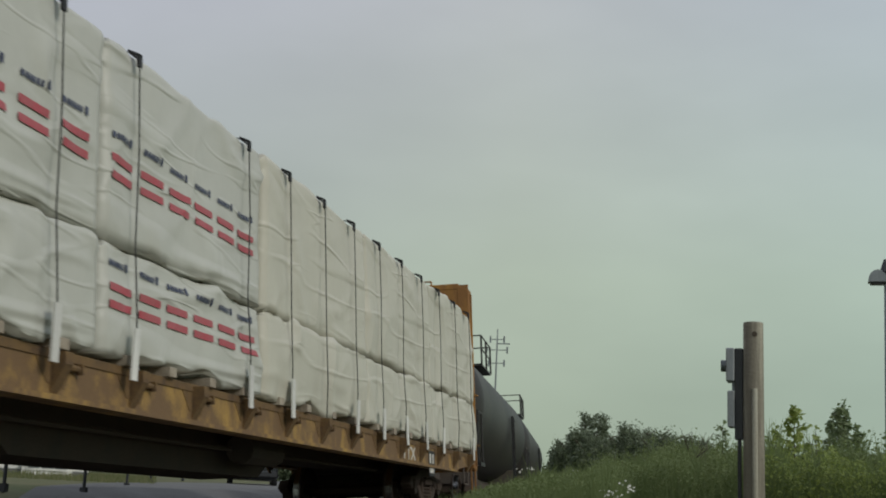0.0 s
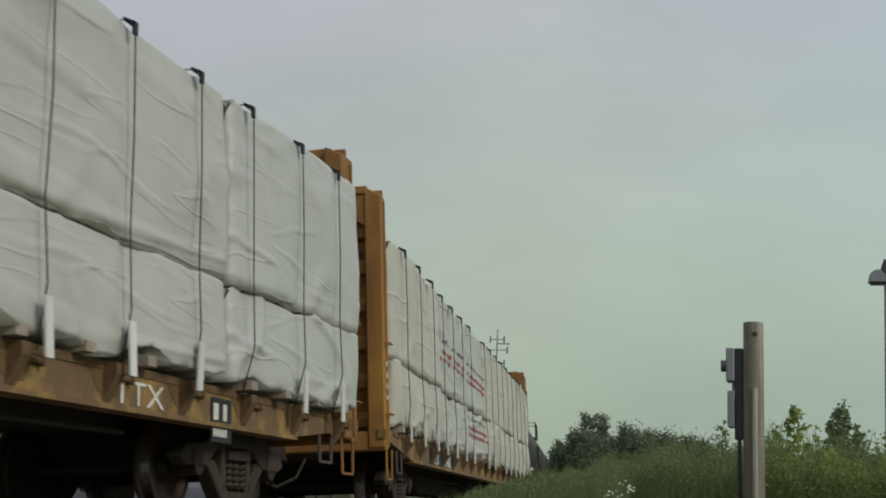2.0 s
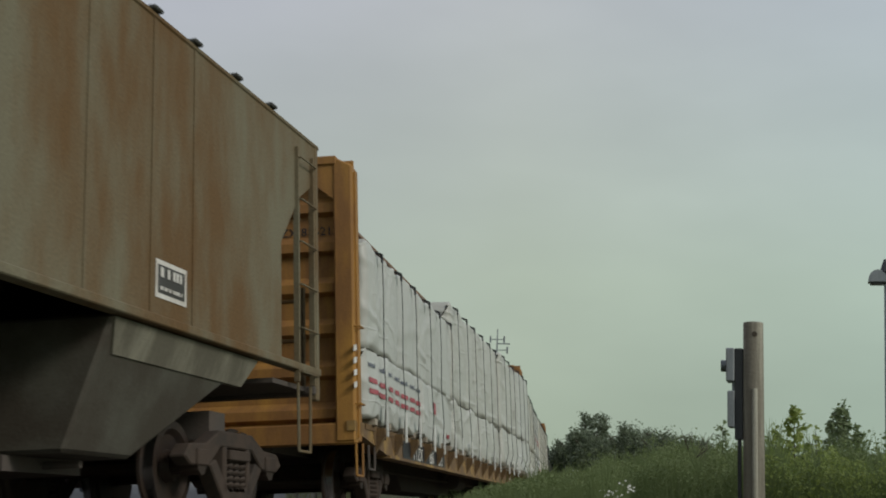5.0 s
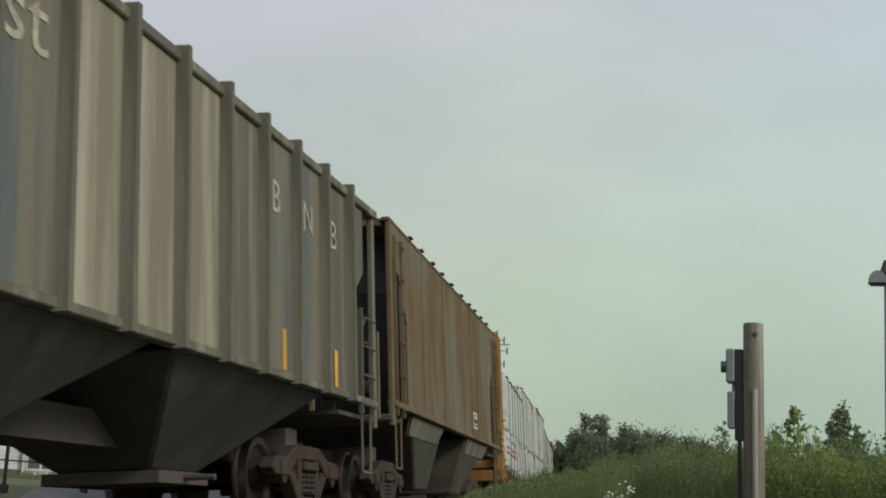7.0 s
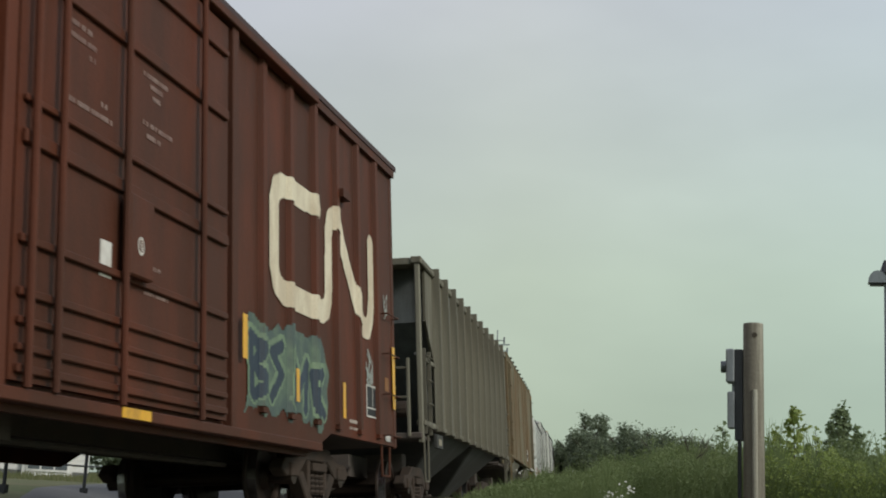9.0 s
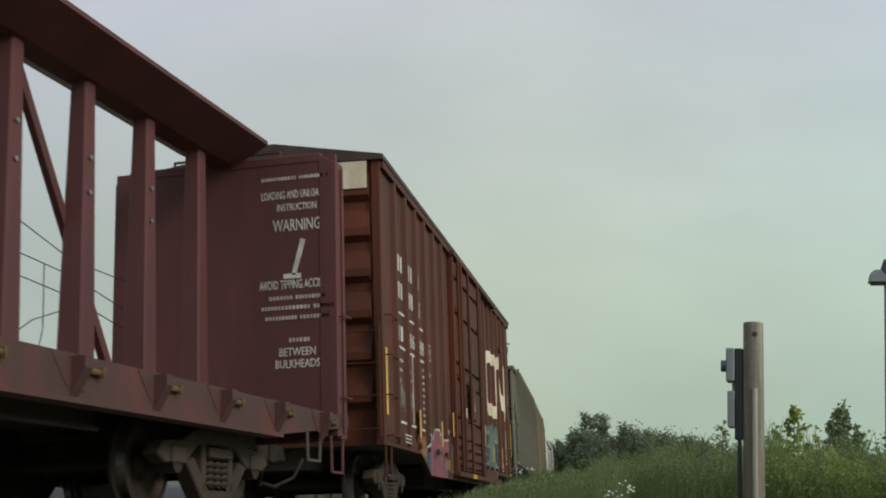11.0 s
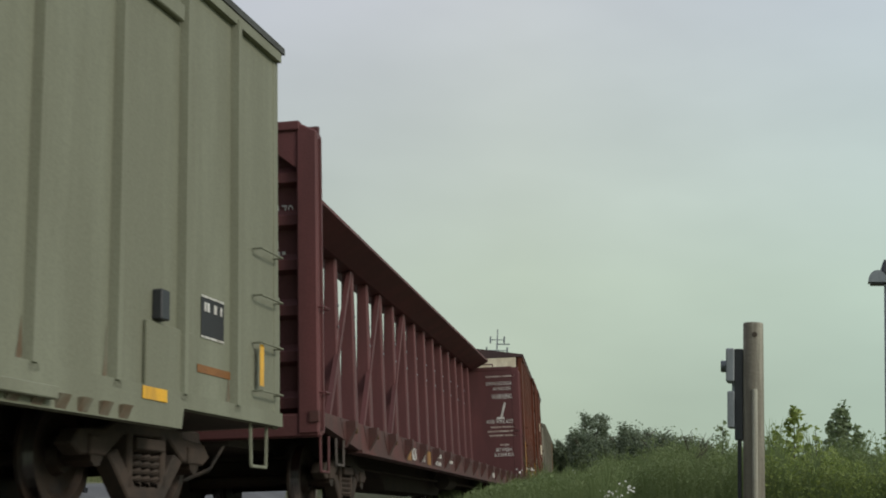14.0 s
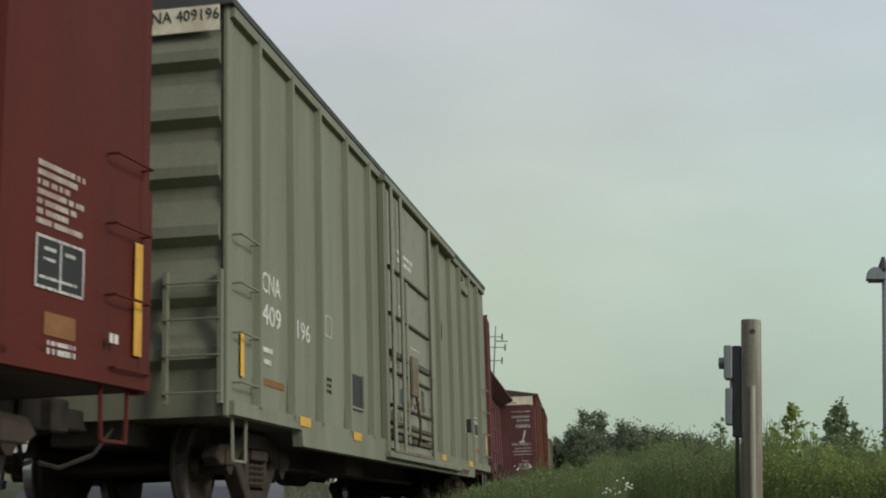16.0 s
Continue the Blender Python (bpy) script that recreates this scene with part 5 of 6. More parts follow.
bars([(-1.15, -0.75, 3.5, 3.54), (-1.15, -0.7, 3.4, 3.44), (-0.8, -0.7, 3.3, 3.34), (-1.1, -0.4, 2.9, 2.94), (-0.6, -0.5, 3.0, 3.04), (0.12, 0.6, 3.5, 3.54), (0.25, 0.5, 3.42, 3.46), (0.3, 0.45, 3.33, 3.37), (0.12, 0.7, 3.08, 3.12), (0.2, 0.45, 2.98, 3.02), (0.2, 0.5, 1.9, 1.93), (0.2, 0.6, 1.75, 1.78), (0.2, 0.65, 1.68, 1.71)], DOORX, boxa, DIM)
part("paper_placard", Mesh().box(DOORX, DOORX + 0.004, -0.56, -0.38, 1.7, 1.98), WHITE, boxa, "white paper placard")
part("data_panel", Mesh().box(1.494, 1.496, 6.78, 7.3, 1.23, 1.6), BLACKP, boxa)
part("panel_frame", Mesh().box(1.494, 1.499, 6.76, 7.32, 1.6, 1.62).box(1.494, 1.499, 6.76, 7.32, 1.21, 1.23).box(1.494, 1.499, 6.76, 6.78, 1.23, 1.6).box(1.494, 1.499, 7.3, 7.32, 1.23, 1.6).box(1.496, 1.499, 6.78, 7.3, 1.32, 1.335).box(1.496, 1.499, 7.03, 7.045, 1.335, 1.6), WHITE, boxa)
part("tan_patch", Mesh().box(1.494, 1.497, 7.66, 7.84, 1.62, 1.8), GRAFO, boxa, "faded tan sticker")
part("paper_placard", Mesh().box(1.5, 1.504, 7.62, 7.86, 0.95, 1.03), WHITE, boxa, "small white plate")
bars([(6.0, 6.55, 1.08, 1.12), (6.0, 6.6, 1.0, 1.03)], 1.5, boxa, SCRIPT)
for pts in ([(6.75, 1.9), (6.8, 1.7), (6.9, 1.92), (6.95, 1.68), (7.05, 1.9), (7.0, 1.75)], [(6.8, 1.68), (6.9, 1.6), (7.0, 1.68), (7.1, 1.58)], [(7.65, 2.9), (7.7, 2.65), (7.8, 2.8), (7.72, 2.7)]):
    sprayed(boxa, b_ribs, near_line(pts, 0.022), 6.6, 7.9, 1.5, 3.0, PALEG, "graffiti_tag", "thin white sprayed tag", lift=0.013, cell=0.012)
rt_ = random.Random(21)
for yc_, zc_, hw_, hh_ in ((6.93, 1.9, 0.2, 0.3), (6.9, 1.72, 0.16, 0.14), (7.72, 2.78, 0.1, 0.2)):
    pts = [(yc_ + hw_ * rt_.uniform(-1, 1), zc_ + hh_ * rt_.uniform(-1, 1)) for _ in range(9)]
    sprayed(boxa, b_ribs, near_line(pts, 0.018), 6.6, 7.95, 1.45, 3.1, PALEG, "graffiti_tag", "thin white sprayed tag", lift=0.013, cell=0.01)
part("end_patch", Mesh().box(-1.33, 1.33, -8.24, -8.23, 4.38, 4.76), CREAM, boxa, "cream top panel of the end")
part("side_door_box", Mesh().box(1.49, 1.6, 5.55, 5.85, 3.78, 3.88), CNRED, boxa)
cbe = centerbeam("centerbeam_flatcar", "empty maroon centre beam flatcar with open truss", -21.08, 24.4, MAROON, 4.46, None, MAROOND, cw=0.58, front=4.24)
G_RIBS = [-7.52, -6.35, -5.21, -3.91, -2.65, 2.55, 3.8, 4.95, 6.1, 7.2]
# the dark rail colour carries the shade beneath each door rail
boxb = boxcar("boxcar", "light grey boxcar with rust-worn sliding door", -42.8, 16.6, 6.3, 4.74, 0.82, 0.65, 6.05, GREY, HOPDARK, G_RIBS, (-1.74, 1.4), slope=0.04, doorm=GREYRUST, post_d=0.075, post_w=0.055, lock=False, rails=[(3.41, 0.022), (2.74, 0.022), (2.18, 0.045), (1.93, 0.02), (1.45, 0.02), (1.2, 0.03), (1.0, 0.035)], railm=RAILDK, bar_at=(0.01, 0.22, 0.95), swells=6, swell0=0.42, post_x=0.05, irons=(0.3, 0.46), rungs=1.2)
boxc = boxcar("boxcar", "dark red boxcar with white stencils", -60.75, 16.0, 5.9, 4.8, 0.86, 0.65, 4.6, NEWRED, ROOFDK, [-7.0, -6.0, -5.0, -4.0, -3.0, 3.0, 4.0, 5.0, 6.0], (-1.7, 1.7))


# writing on the empty flatcar
for y0, y1 in ((-6.75, -6.42), (-4.94, -4.6)):
    part("yellow_plate", Mesh().box(1.463, 1.468, y0, y1, 0.79, 1.0), YELLOW, cbe, "faded yellow plate")
sign("626", 0.19, -6.36, 0.81, 1.469, cbe)
sign("170", 0.19, -5.56, 0.81, 1.469, cbe)
sign("LD 223600", 0.075, -4.12, 0.94, 1.469, cbe, width=0.66)
sign("WT 62400", 0.075, -4.12, 0.81, 1.469, cbe, width=0.6)
bars([(-2.5, -2.1, 0.9, 0.95), (4.2, 4.6, 0.85, 0.95)], 1.469, cbe, WHITE)
sign("626170", 0.14, 0.7, 3.35, -11.965, cbe, rear=True, width=0.43)
bars([(0.46, 0.63, 3.35, 3.49)], -11.965, cbe, WHITE, "reporting_mark", rear=True)
bars([(-0.6, 1.0, 2.98, 3.06), (0.2, 1.05, 2.86, 2.94), (-0.7, 1.1, 2.74, 2.82), (-0.5, 0.95, 2.62, 2.7), (-0.5, 1.0, 2.52, 2.58), (-0.2, 0.8, 2.1, 2.16), (-0.3, 0.6, 1.98, 2.04), (0.0, 0.7, 1.4, 1.45)], -11.965, cbe, WHITE, rear=True)
INNER = 11.896
sign("LOADING AND UNLOADING", 0.1, 0.95, 3.72, INNER, cbe, WHITE, rear=True, align="CENTER", width=0.9)
sign("INSTRUCTION", 0.09, 0.95, 3.57, INNER, cbe, WHITE, rear=True, align="CENTER", width=0.5)
sign("WARNING", 0.15, 0.95, 3.32, INNER, cbe, WHITE, rear=True, align="CENTER", width=0.6)
sign("AVOID TIPPING ACCIDENT", 0.11, 0.95, 2.62, INNER, cbe, WHITE, rear=True, align="CENTER", width=0.95)
bars([(0.6, 1.3, 2.49, 2.535), (0.5, 1.4, 2.37, 2.415), (0.55, 1.35, 2.25, 2.295), (0.5, 1.38, 3.95, 3.99), (0.85, 1.1, 1.98, 2.03)], INNER, cbe, SCRIPT, rear=True)
sign("BETWEEN", 0.1, 0.95, 1.82, INNER, cbe, WHITE, rear=True, align="CENTER", width=0.45)
sign("BULKHEADS", 0.1, 0.95, 1.68, INNER, cbe, WHITE, rear=True, align="CENTER", width=0.55)
part("pictogram", Mesh().prism([(0.88, 2.78), (0.94, 2.78), (1.06, 3.2), (1.0, 3.22)], INNER - 0.006, INNER - 0.002, "y"), WHITE, cbe, "white painted pictogram")
part("pictogram_base", Mesh().box(0.78, 1.0, INNER - 0.006, INNER - 0.002, 2.74, 2.8), WHITE, cbe)
rs_ = random.Random(5)
for k in range(10):
    y, z = -10.6 + 2.1 * k, 2.75
    for dz in (0.0, 0.24, 0.46):
        e = rs_.uniform(-0.06, 0.06)
        part("slack_cable", Mesh().path([(-0.5, y, z - dz + e), (-0.55, y + 1.1, z - dz - 0.11 - e), (-0.6, y + 2.3, z - dz - 0.2 + e)], 0.006), CABLE, cbe, "slack tie-down cable")
    part("slack_cable", Mesh().path([(-1.3, y + 0.2, 1.3), (-0.8, y + 0.8, 1.95), (-0.55, y + 1.4, 2.2)], 0.006), CABLE, cbe, "slack tie-down cable")
    part("slack_cable", Mesh().path([(-1.3, y + 1.6, 1.35), (-0.8, y + 1.0, 1.9), (-0.5, y + 0.5, 2.45)], 0.006), CABLE, cbe, "slack tie-down cable")
for k in range(-7, 9):
    y = -0.27 + 1.265 * k
    for z in (2.2, 2.35, 2.5):
        part("chain_link", Mesh().path([(0.02, y + 0.115, z), (0.03, y + 0.135, z + 0.03), (0.02, y + 0.115, z + 0.06)], 0.01), CABLE, cbe)
    for z in (3.4, 3.05):
        part("tie_eyelet", Mesh().rod((0.12, y - 0.03, z), (0.135, y - 0.03, z), 0.022, 8), METALG, cbe)

# writing on the grey boxcar
for words, y, z, hgt, wd in (("409", -7.28, 1.8, 0.22, 0.62), ("196", -6.12, 1.81, 0.21, 0.5)):
    sign(words, hgt, y, z, 1.494, boxb, width=wd)
sign("CNA", 0.22, -7.3, 2.12, 1.494, boxb, width=0.62)
bars([(-7.32, -6.95, 1.52, 1.57), (-7.32, -6.95, 1.4, 1.45)], 1.494, boxb, WHITE)
part("faded_stripe", Mesh().box(1.494, 1.497, -7.3, -6.55, 1.19, 1.26), GRAFO, boxb, "faded orange stripe")
for y0, z0_, dy, dz in ((-4.86, 1.99, 0.28, 0.01), (-4.86, 2.23, 0.28, 0.01), (-4.86, 1.99, 0.01, 0.24), (-4.59, 1.99, 0.01, 0.24)):
    part("painted_line", Mesh().box(1.494, 1.497, y0, y0 + dy, z0_, z0_ + dz), WHITE, boxb)
part("black_patch", Mesh().box(1.494, 1.498, -3.75, -3.08, 1.27, 1.68), BLACKP, boxb, "black painted square")
part("patch_frame", Mesh().box(1.49, 1.52, -3.79, -3.75, 1.27, 1.7).box(1.49, 1.52, -3.75, -3.08, 1.24, 1.27).box(1.49, 1.52, -3.08, -3.04, 1.24, 1.7), GREY, boxb)
bars([(-4.82, -4.62, 1.4, 1.44), (-4.82, -4.62, 1.47, 1.51), (-4.82, -4.62, 1.33, 1.37)], 1.494, boxb, BLACKP)
for y, z, dy, dz in ((-7.96, 1.2, 0.1, 0.42), (-5.98, 0.86, 0.42, 0.1), (-3.6, 0.84, 0.42, 0.1), (-0.75, 0.88, 0.4, 0.08), (2.6, 0.84, 0.42, 0.1), (5.55, 0.84, 0.42, 0.1), (7.75, 1.17, 0.1, 0.4)):
    reflector(boxb, y, z, dy, dz, 1.556 if abs(y) < 7.9 else 1.512)
part("data_panel", Mesh().box(1.494, 1.497, 6.52, 7.0, 1.5, 1.84), BLACKP, boxb, "black data panel")
bars([(6.52, 7.0, 1.84, 1.86), (6.52, 7.0, 1.48, 1.5), (6.58, 6.72, 1.72, 1.8), (6.78, 6.95, 1.72, 1.8)], 1.498, boxb, WHITE)
part("faded_stripe", Mesh().box(1.494, 1.497, 6.45, 7.25, 1.17, 1.24), GRAFO, boxb, "faded orange stripe")
part("rust_patch", Mesh().prism([(3.0, 3.0), (3.1, 2.95), (3.12, 3.2), (3.05, 3.3)], 1.494, 1.497), BLACKP, boxb, "dark scraped patch")
part("side_bracket", Mesh().box(1.49, 1.58, 5.6, 5.75, 1.5, 1.75), DARKM, boxb, bevel=0.01)
part("eave_plate", Mesh().box(1.49, 1.55, 5.03, 6.02, 4.2, 4.36), GREY, boxb, bevel=0.01)
part("eave_bracket", Mesh().box(1.49, 1.57, 5.05, 5.25, 4.38, 4.52), RAILDK, boxb, bevel=0.01)
for k in range(12):
    y = 1.75 + 0.3 * k
    part("sill_gusset", Mesh().prism([(1.55, 0.66), (1.6, 0.76), (1.55, 0.76)], y - 0.07, y + 0.07, "y"), RUSTG, boxb)
for k, y in enumerate(G_RIBS):
    part("rust_run", Mesh().prism([(y - 0.13, 0.97), (y - 0.09, 0.93), (y - 0.06, 1.0), (y - 0.08, 1.25 + 0.1 * (k % 3)), (y - 0.1, 1.1)], 1.4935, 1.4955), RUSTG, boxb, "faint rust run beside a side post")
part("mark_ring", Mesh().prism([(-0.86 + 0.075 * math.cos(k * 0.5236), 2.86 + 0.1 * math.sin(k * 0.5236)) for k in range(12)], 1.5615, 1.564), WHITE, boxb, "round white mark on the door")
part("mark_centre", Mesh().prism([(-0.86 + 0.052 * math.cos(k * 0.5236), 2.86 + 0.075 * math.sin(k * 0.5236)) for k in range(12)], 1.564, 1.566), GREYRUST, boxb)
part("mark_bar", Mesh().box(1.566, 1.568, -0.87, -0.85, 2.81, 2.91), WHITE, boxb)
part("side_hatch", Mesh().box(1.49, 1.53, 5.45, 6.3, 0.92, 1.48), GREY, boxb, bevel=0.01)
bars([(-1.02, 0.2, 3.72, 3.78), (-1.02, 0.1, 3.6, 3.66), (-1.5, -1.2, 2.55, 2.59), (-0.1, 0.6, 2.42, 2.44)], 1.5615, boxb, WHITE)
part("door_stiffener", Mesh().box(1.56, 1.61, -0.54, -0.46, 0.95, 3.36), GREYRUST, boxb, bevel=0.01)
part("lock_plate", Mesh().box(1.61, 1.67, -0.46, -0.06, 1.66, 2.26), RUSTG, boxb, "rust stained lock plate", bevel=0.015)
part("lock_lever", Mesh().path([(1.66, -0.25, 1.65), (1.7, -0.2, 1.3), (1.7, -0.24, 1.05), (1.64, -0.1, 0.95)], 0.022), RUST, boxb)
part("door_shoe", Mesh().box(1.56, 1.64, -1.7, 1.15, 0.78, 0.84), RUSTG, boxb, bevel=0.01)
part("door_shoe", Mesh().box(1.56, 1.62, -1.7, 1.15, 1.07, 1.12), RUSTG, boxb, bevel=0.01)
for y0, y1, z0_, z1_, pm in ((-1.62, -1.12, 1.22, 1.4, RUST), (0.62, 0.9, 1.5, 1.86, RAILDK), (0.3, 0.85, 1.04, 1.14, RUST), (-1.6, -1.1, 2.05, 2.15, RUST), (-0.95, -0.55, 1.86, 1.97, RAILDK), (-1.5, -1.3, 1.75, 1.82, RAILDK), (-0.95, -0.7, 1.5, 1.75, GRAFB), (0.1, 0.5, 2.0, 2.05, RUST), (-0.4, 0.3, 1.22, 1.27, RUSTG)):
    part("rust_patch", Mesh().prism([(y0, z0_ + 0.02), (y0 + 0.3 * (y1 - y0), z0_), (y1, z0_ + 0.01), (y1 - 0.02, z1_ - 0.03), (y0 + 0.6 * (y1 - y0), z1_), (y0 + 0.02, z1_ - 0.02)], 1.5612, 1.5636), pm, boxb)
rr_ = random.Random(12)
for k in range(34):
    y, z, a, b = rr_.uniform(-1.65, 1.4), 0.95 + 1.2 * rr_.random() ** 1.6, rr_.uniform(0.03, 0.16), rr_.uniform(0.02, 0.07)
    part("rust_patch", Mesh().prism([(y, z), (y + a, z - 0.01), (y + a * 1.1, z + b), (y + a * 0.2, z + b * 1.2)], 1.5612, 1.5632), RUST, boxb)
part("end_patch", Mesh().box(-1.43, 1.43, -8.39, -8.38, 4.46, 4.715), CREAM, boxb, "cream top panel of the end")
sign("CNA 409196", 0.12, 0.64, 4.57, -8.395, boxb, BLACKP, rear=True, width=0.78)

# writing on the dark red boxcar
bars([(6.45, 7.05 - 0.1 * (k % 3), 2.28 - 0.068 * k, 2.32 - 0.068 * k) for k in range(7)], 1.494, boxc, SCRIPT)
part("data_panel", Mesh().box(1.494, 1.497, 6.47, 7.05, 1.45, 1.78), BLACKP, boxc, "black data panel framed white")
bars([(6.45, 7.07, 1.78, 1.8), (6.45, 7.07, 1.43, 1.45), (6.55, 6.7, 1.7, 1.725), (6.82, 6.95, 1.7, 1.725), (6.55, 6.7, 1.63, 1.65), (6.5, 7.0, 1.5, 1.52)], 1.498, boxc, WHITE)
for y in (6.455, 6.76, 7.06):
    part("panel_line", Mesh().box(1.498, 1.501, y - 0.007, y + 0.007, 1.45, 1.78), WHITE, boxc)
part("tan_patch", Mesh().box(1.494, 1.497, 6.58, 6.98, 1.12, 1.28), GRAFO, boxc, "faded orange patch")
reflector(boxc, 7.85, 1.12, 0.12, 0.42, 1.512)
reflector(boxc, 7.85, 1.56, 0.12, 0.44, 1.512)
bars([(6.53, 6.88, 0.98, 1.02), (6.53, 6.88, 1.04, 1.07), (7.35, 7.48, 1.16, 1.23)], 1.556, boxc, WHITE)

# ---- beside the track ----
def spot(az, d, z=None):
    x, y = -d * math.sin(radians(az)), d * math.cos(radians(az))
    return Vector((x, y, ground_z(x, y) if z is None else z))


def height(el, d):
    return 0.25 + d * math.tan(radians(el))


# wooden post with the meter boxes, 15 m off
pd = 15.0
pb = spot(3.4, pd, -0.85)
post_ = thing("utility_post", "weathered wooden utility post with meter boxes", "post", m=Matrix.Translation(pb) @ pose(0, 0, 0, 0, -0.6, 0))
ptop = height(8.2, pd) - pb.z
pm = Mesh()
n_ = 20
for k, (z, r) in enumerate(((0, 0.122), (ptop * 0.5, 0.115), (ptop - 0.015, 0.109), (ptop, 0.104))):
    pm.v += [(r * math.cos(2 * math.pi * i / n_) * (1 + 0.02 * math.sin(3 * i)), r * math.sin(2 * math.pi * i / n_), z) for i in range(n_)]
pm.f = [(j * n_ + i, j * n_ + (i + 1) % n_, (j + 1) * n_ + (i + 1) % n_, (j + 1) * n_ + i) for j in range(3) for i in range(n_)] + [tuple(3 * n_ + i for i in range(n_))]
part("pole", pm, POLEW, post_, smooth=True)
part("knot", Mesh().rod((0.02, -0.1, ptop - 0.14), (0.02, -0.112, ptop - 0.14), 0.03, 10), BARK, post_)
part("conduit", Mesh().rod((0.02, -0.13, 0), (0.02, -0.13, ptop - 0.74), 0.03, 10), PIPEW, post_, "weathered conduit strip")
part("conduit", Mesh().rod((-0.15, -0.02, 0), (-0.15, -0.02, ptop - 1.2), 0.022, 8), DARKM, post_, "dark metal conduit")
part("back_board", Mesh().box(-0.2, -0.11, -0.05, 0.1, ptop - 1.29, ptop - 0.29), DARKM, post_, "dark mounting board", bevel=0.008)
bx = part("meter_box", Mesh().box(-0.29, -0.2, -0.1, 0.12, ptop - 0.66, ptop - 0.29), METALG, post_, "grey metal meter box", bevel=0.012)
part("meter", Mesh().rod((-0.29, 0.01, ptop - 0.48), (-0.35, 0.01, ptop - 0.48), 0.065, 18), GLASS, bx, "round glass meter")
part("switch_box", Mesh().box(-0.275, -0.2, -0.09, 0.1, ptop - 1.16, ptop - 0.76), METALG, post_, "grey metal switch box", bevel=0.012)
part("latch", Mesh().box(-0.23, -0.2, -0.02, 0.03, ptop - 0.76, ptop - 0.66), METALG, post_)

# street lamp
ld = 27.0
lb = spot(-1.88, ld, -0.85)
lamp = thing("street_lamp", "pale street lamp with a hooded head, unlit", "street lamp", m=Matrix.Translation(lb))
lt = height(10.1, ld) - lb.z
part("pole", Mesh().rod((0, 0, 0), (0, 0, lt + 0.1), 0.09, 14, 0.06), METALG, lamp)
hd = Mesh()
for k in range(9):
    a = math.pi * k / 8
    hd.v += [(-0.3 + 0.3 * math.cos(a), y, lt - 0.1 + 0.24 * math.sin(a)) for y in (-0.14, 0.14)]
hd.f = [(2 * k, 2 * k + 2, 2 * k + 3, 2 * k + 1) for k in range(8)] + [tuple(2 * k for k in range(9)), tuple(2 * k + 1 for k in range(8, -1, -1)), (0, 1, 17, 16)]
hd.v = [(x * 0.6, y, z * 1.0) for x, y, z in hd.v]
part("head", hd, METALG, lamp, "pale metal lamp hood")
part("lens", Mesh().box(-0.32, -0.06, -0.11, 0.11, lt - 0.14, lt - 0.1), DARKM, lamp)
part("photocell", Mesh().rod((-0.03, 0, lt + 0.1), (-0.03, 0, lt + 0.36), 0.12, 10, 0.03), DARKM, lamp)

# far antenna mast
md = 300.0
mb = spot(14.36, md, 0)
mast = thing("antenna_mast", "thin grey antenna mast far behind the train", "mast", m=Matrix.Translation(mb))
mt = height(7.3, md)
part("shaft", Mesh().rod((0, 0, 0), (0, 0, mt), 0.32, 8, 0.16), METALG, mast)
for z, w_ in ((mt - 0.8, 1.6), (mt - 3.2, 2.4), (mt - 6.2, 1.8)):
    for sx in (-1, 1):
        part("panel_antenna", Mesh().box(sx * w_ - 0.16, sx * w_ + 0.16, -0.15, 0.15, z - 0.75, z + 0.75), METALG, mast)
    part("cross_arm", Mesh().box(-w_, w_, -0.1, 0.1, z - 0.09, z + 0.09), METALG, mast)
part("whip", Mesh().rod((0, 0, mt), (0, 0, mt + 1.6), 0.12, 5), METALG, mast)
part("side_arm", Mesh().box(0, 2.9, -0.12, 0.12, mt - 1.9, mt - 1.65), METALG, mast)

# white house beyond the street
hd_ = 46.0
hb = spot(31.15, hd_)
house = thing("house", "low white sided house with a shingled roof", "house", m=Matrix.Translation((hb.x, hb.y, hb.z - 0.1)) @ pose(0, 0, 0, 0, 0, 33))
wall = part("wall", Mesh().box(-9, 0, 0, 7, 0, 2.2), SIDING, house)
for k in range(10):
    part("siding_board", Mesh().prism([(-0.02, 0.3 + k * 0.19), (0, 0.3 + k * 0.19), (0, 0.48 + k * 0.19)], -9.02, 0.02), SIDING, wall)
part("foundation", Mesh().box(-9.03, 0.03, -0.04, 7.03, 0, 0.28), ASPHALT, house)
part("roof", Mesh().prism([(-0.5, 2.2), (3.5, 2.75), (7.5, 2.2), (7.5, 2.08), (3.5, 2.6), (-0.5, 2.08)], -9.4, 0.4), SHINGLE, house)
for x in (-1.35, -4.5, -7.2):
    wf = part("window", Mesh().box(x - 0.62, x + 0.72, -0.24, -0.17, 0.26, 1.9), SIDING, house, bevel=0.01)
    for k in range(3):
        part("pane", Mesh().box(x - 0.55 + k * 0.43, x - 0.18 + k * 0.43, -0.25, -0.235, 0.34, 1.82), GLASS, wf)
part("bay_base", Mesh().box(-2.1, -0.5, -0.2, -0.02, 0, 2.05), SIDING, house, bevel=0.02)

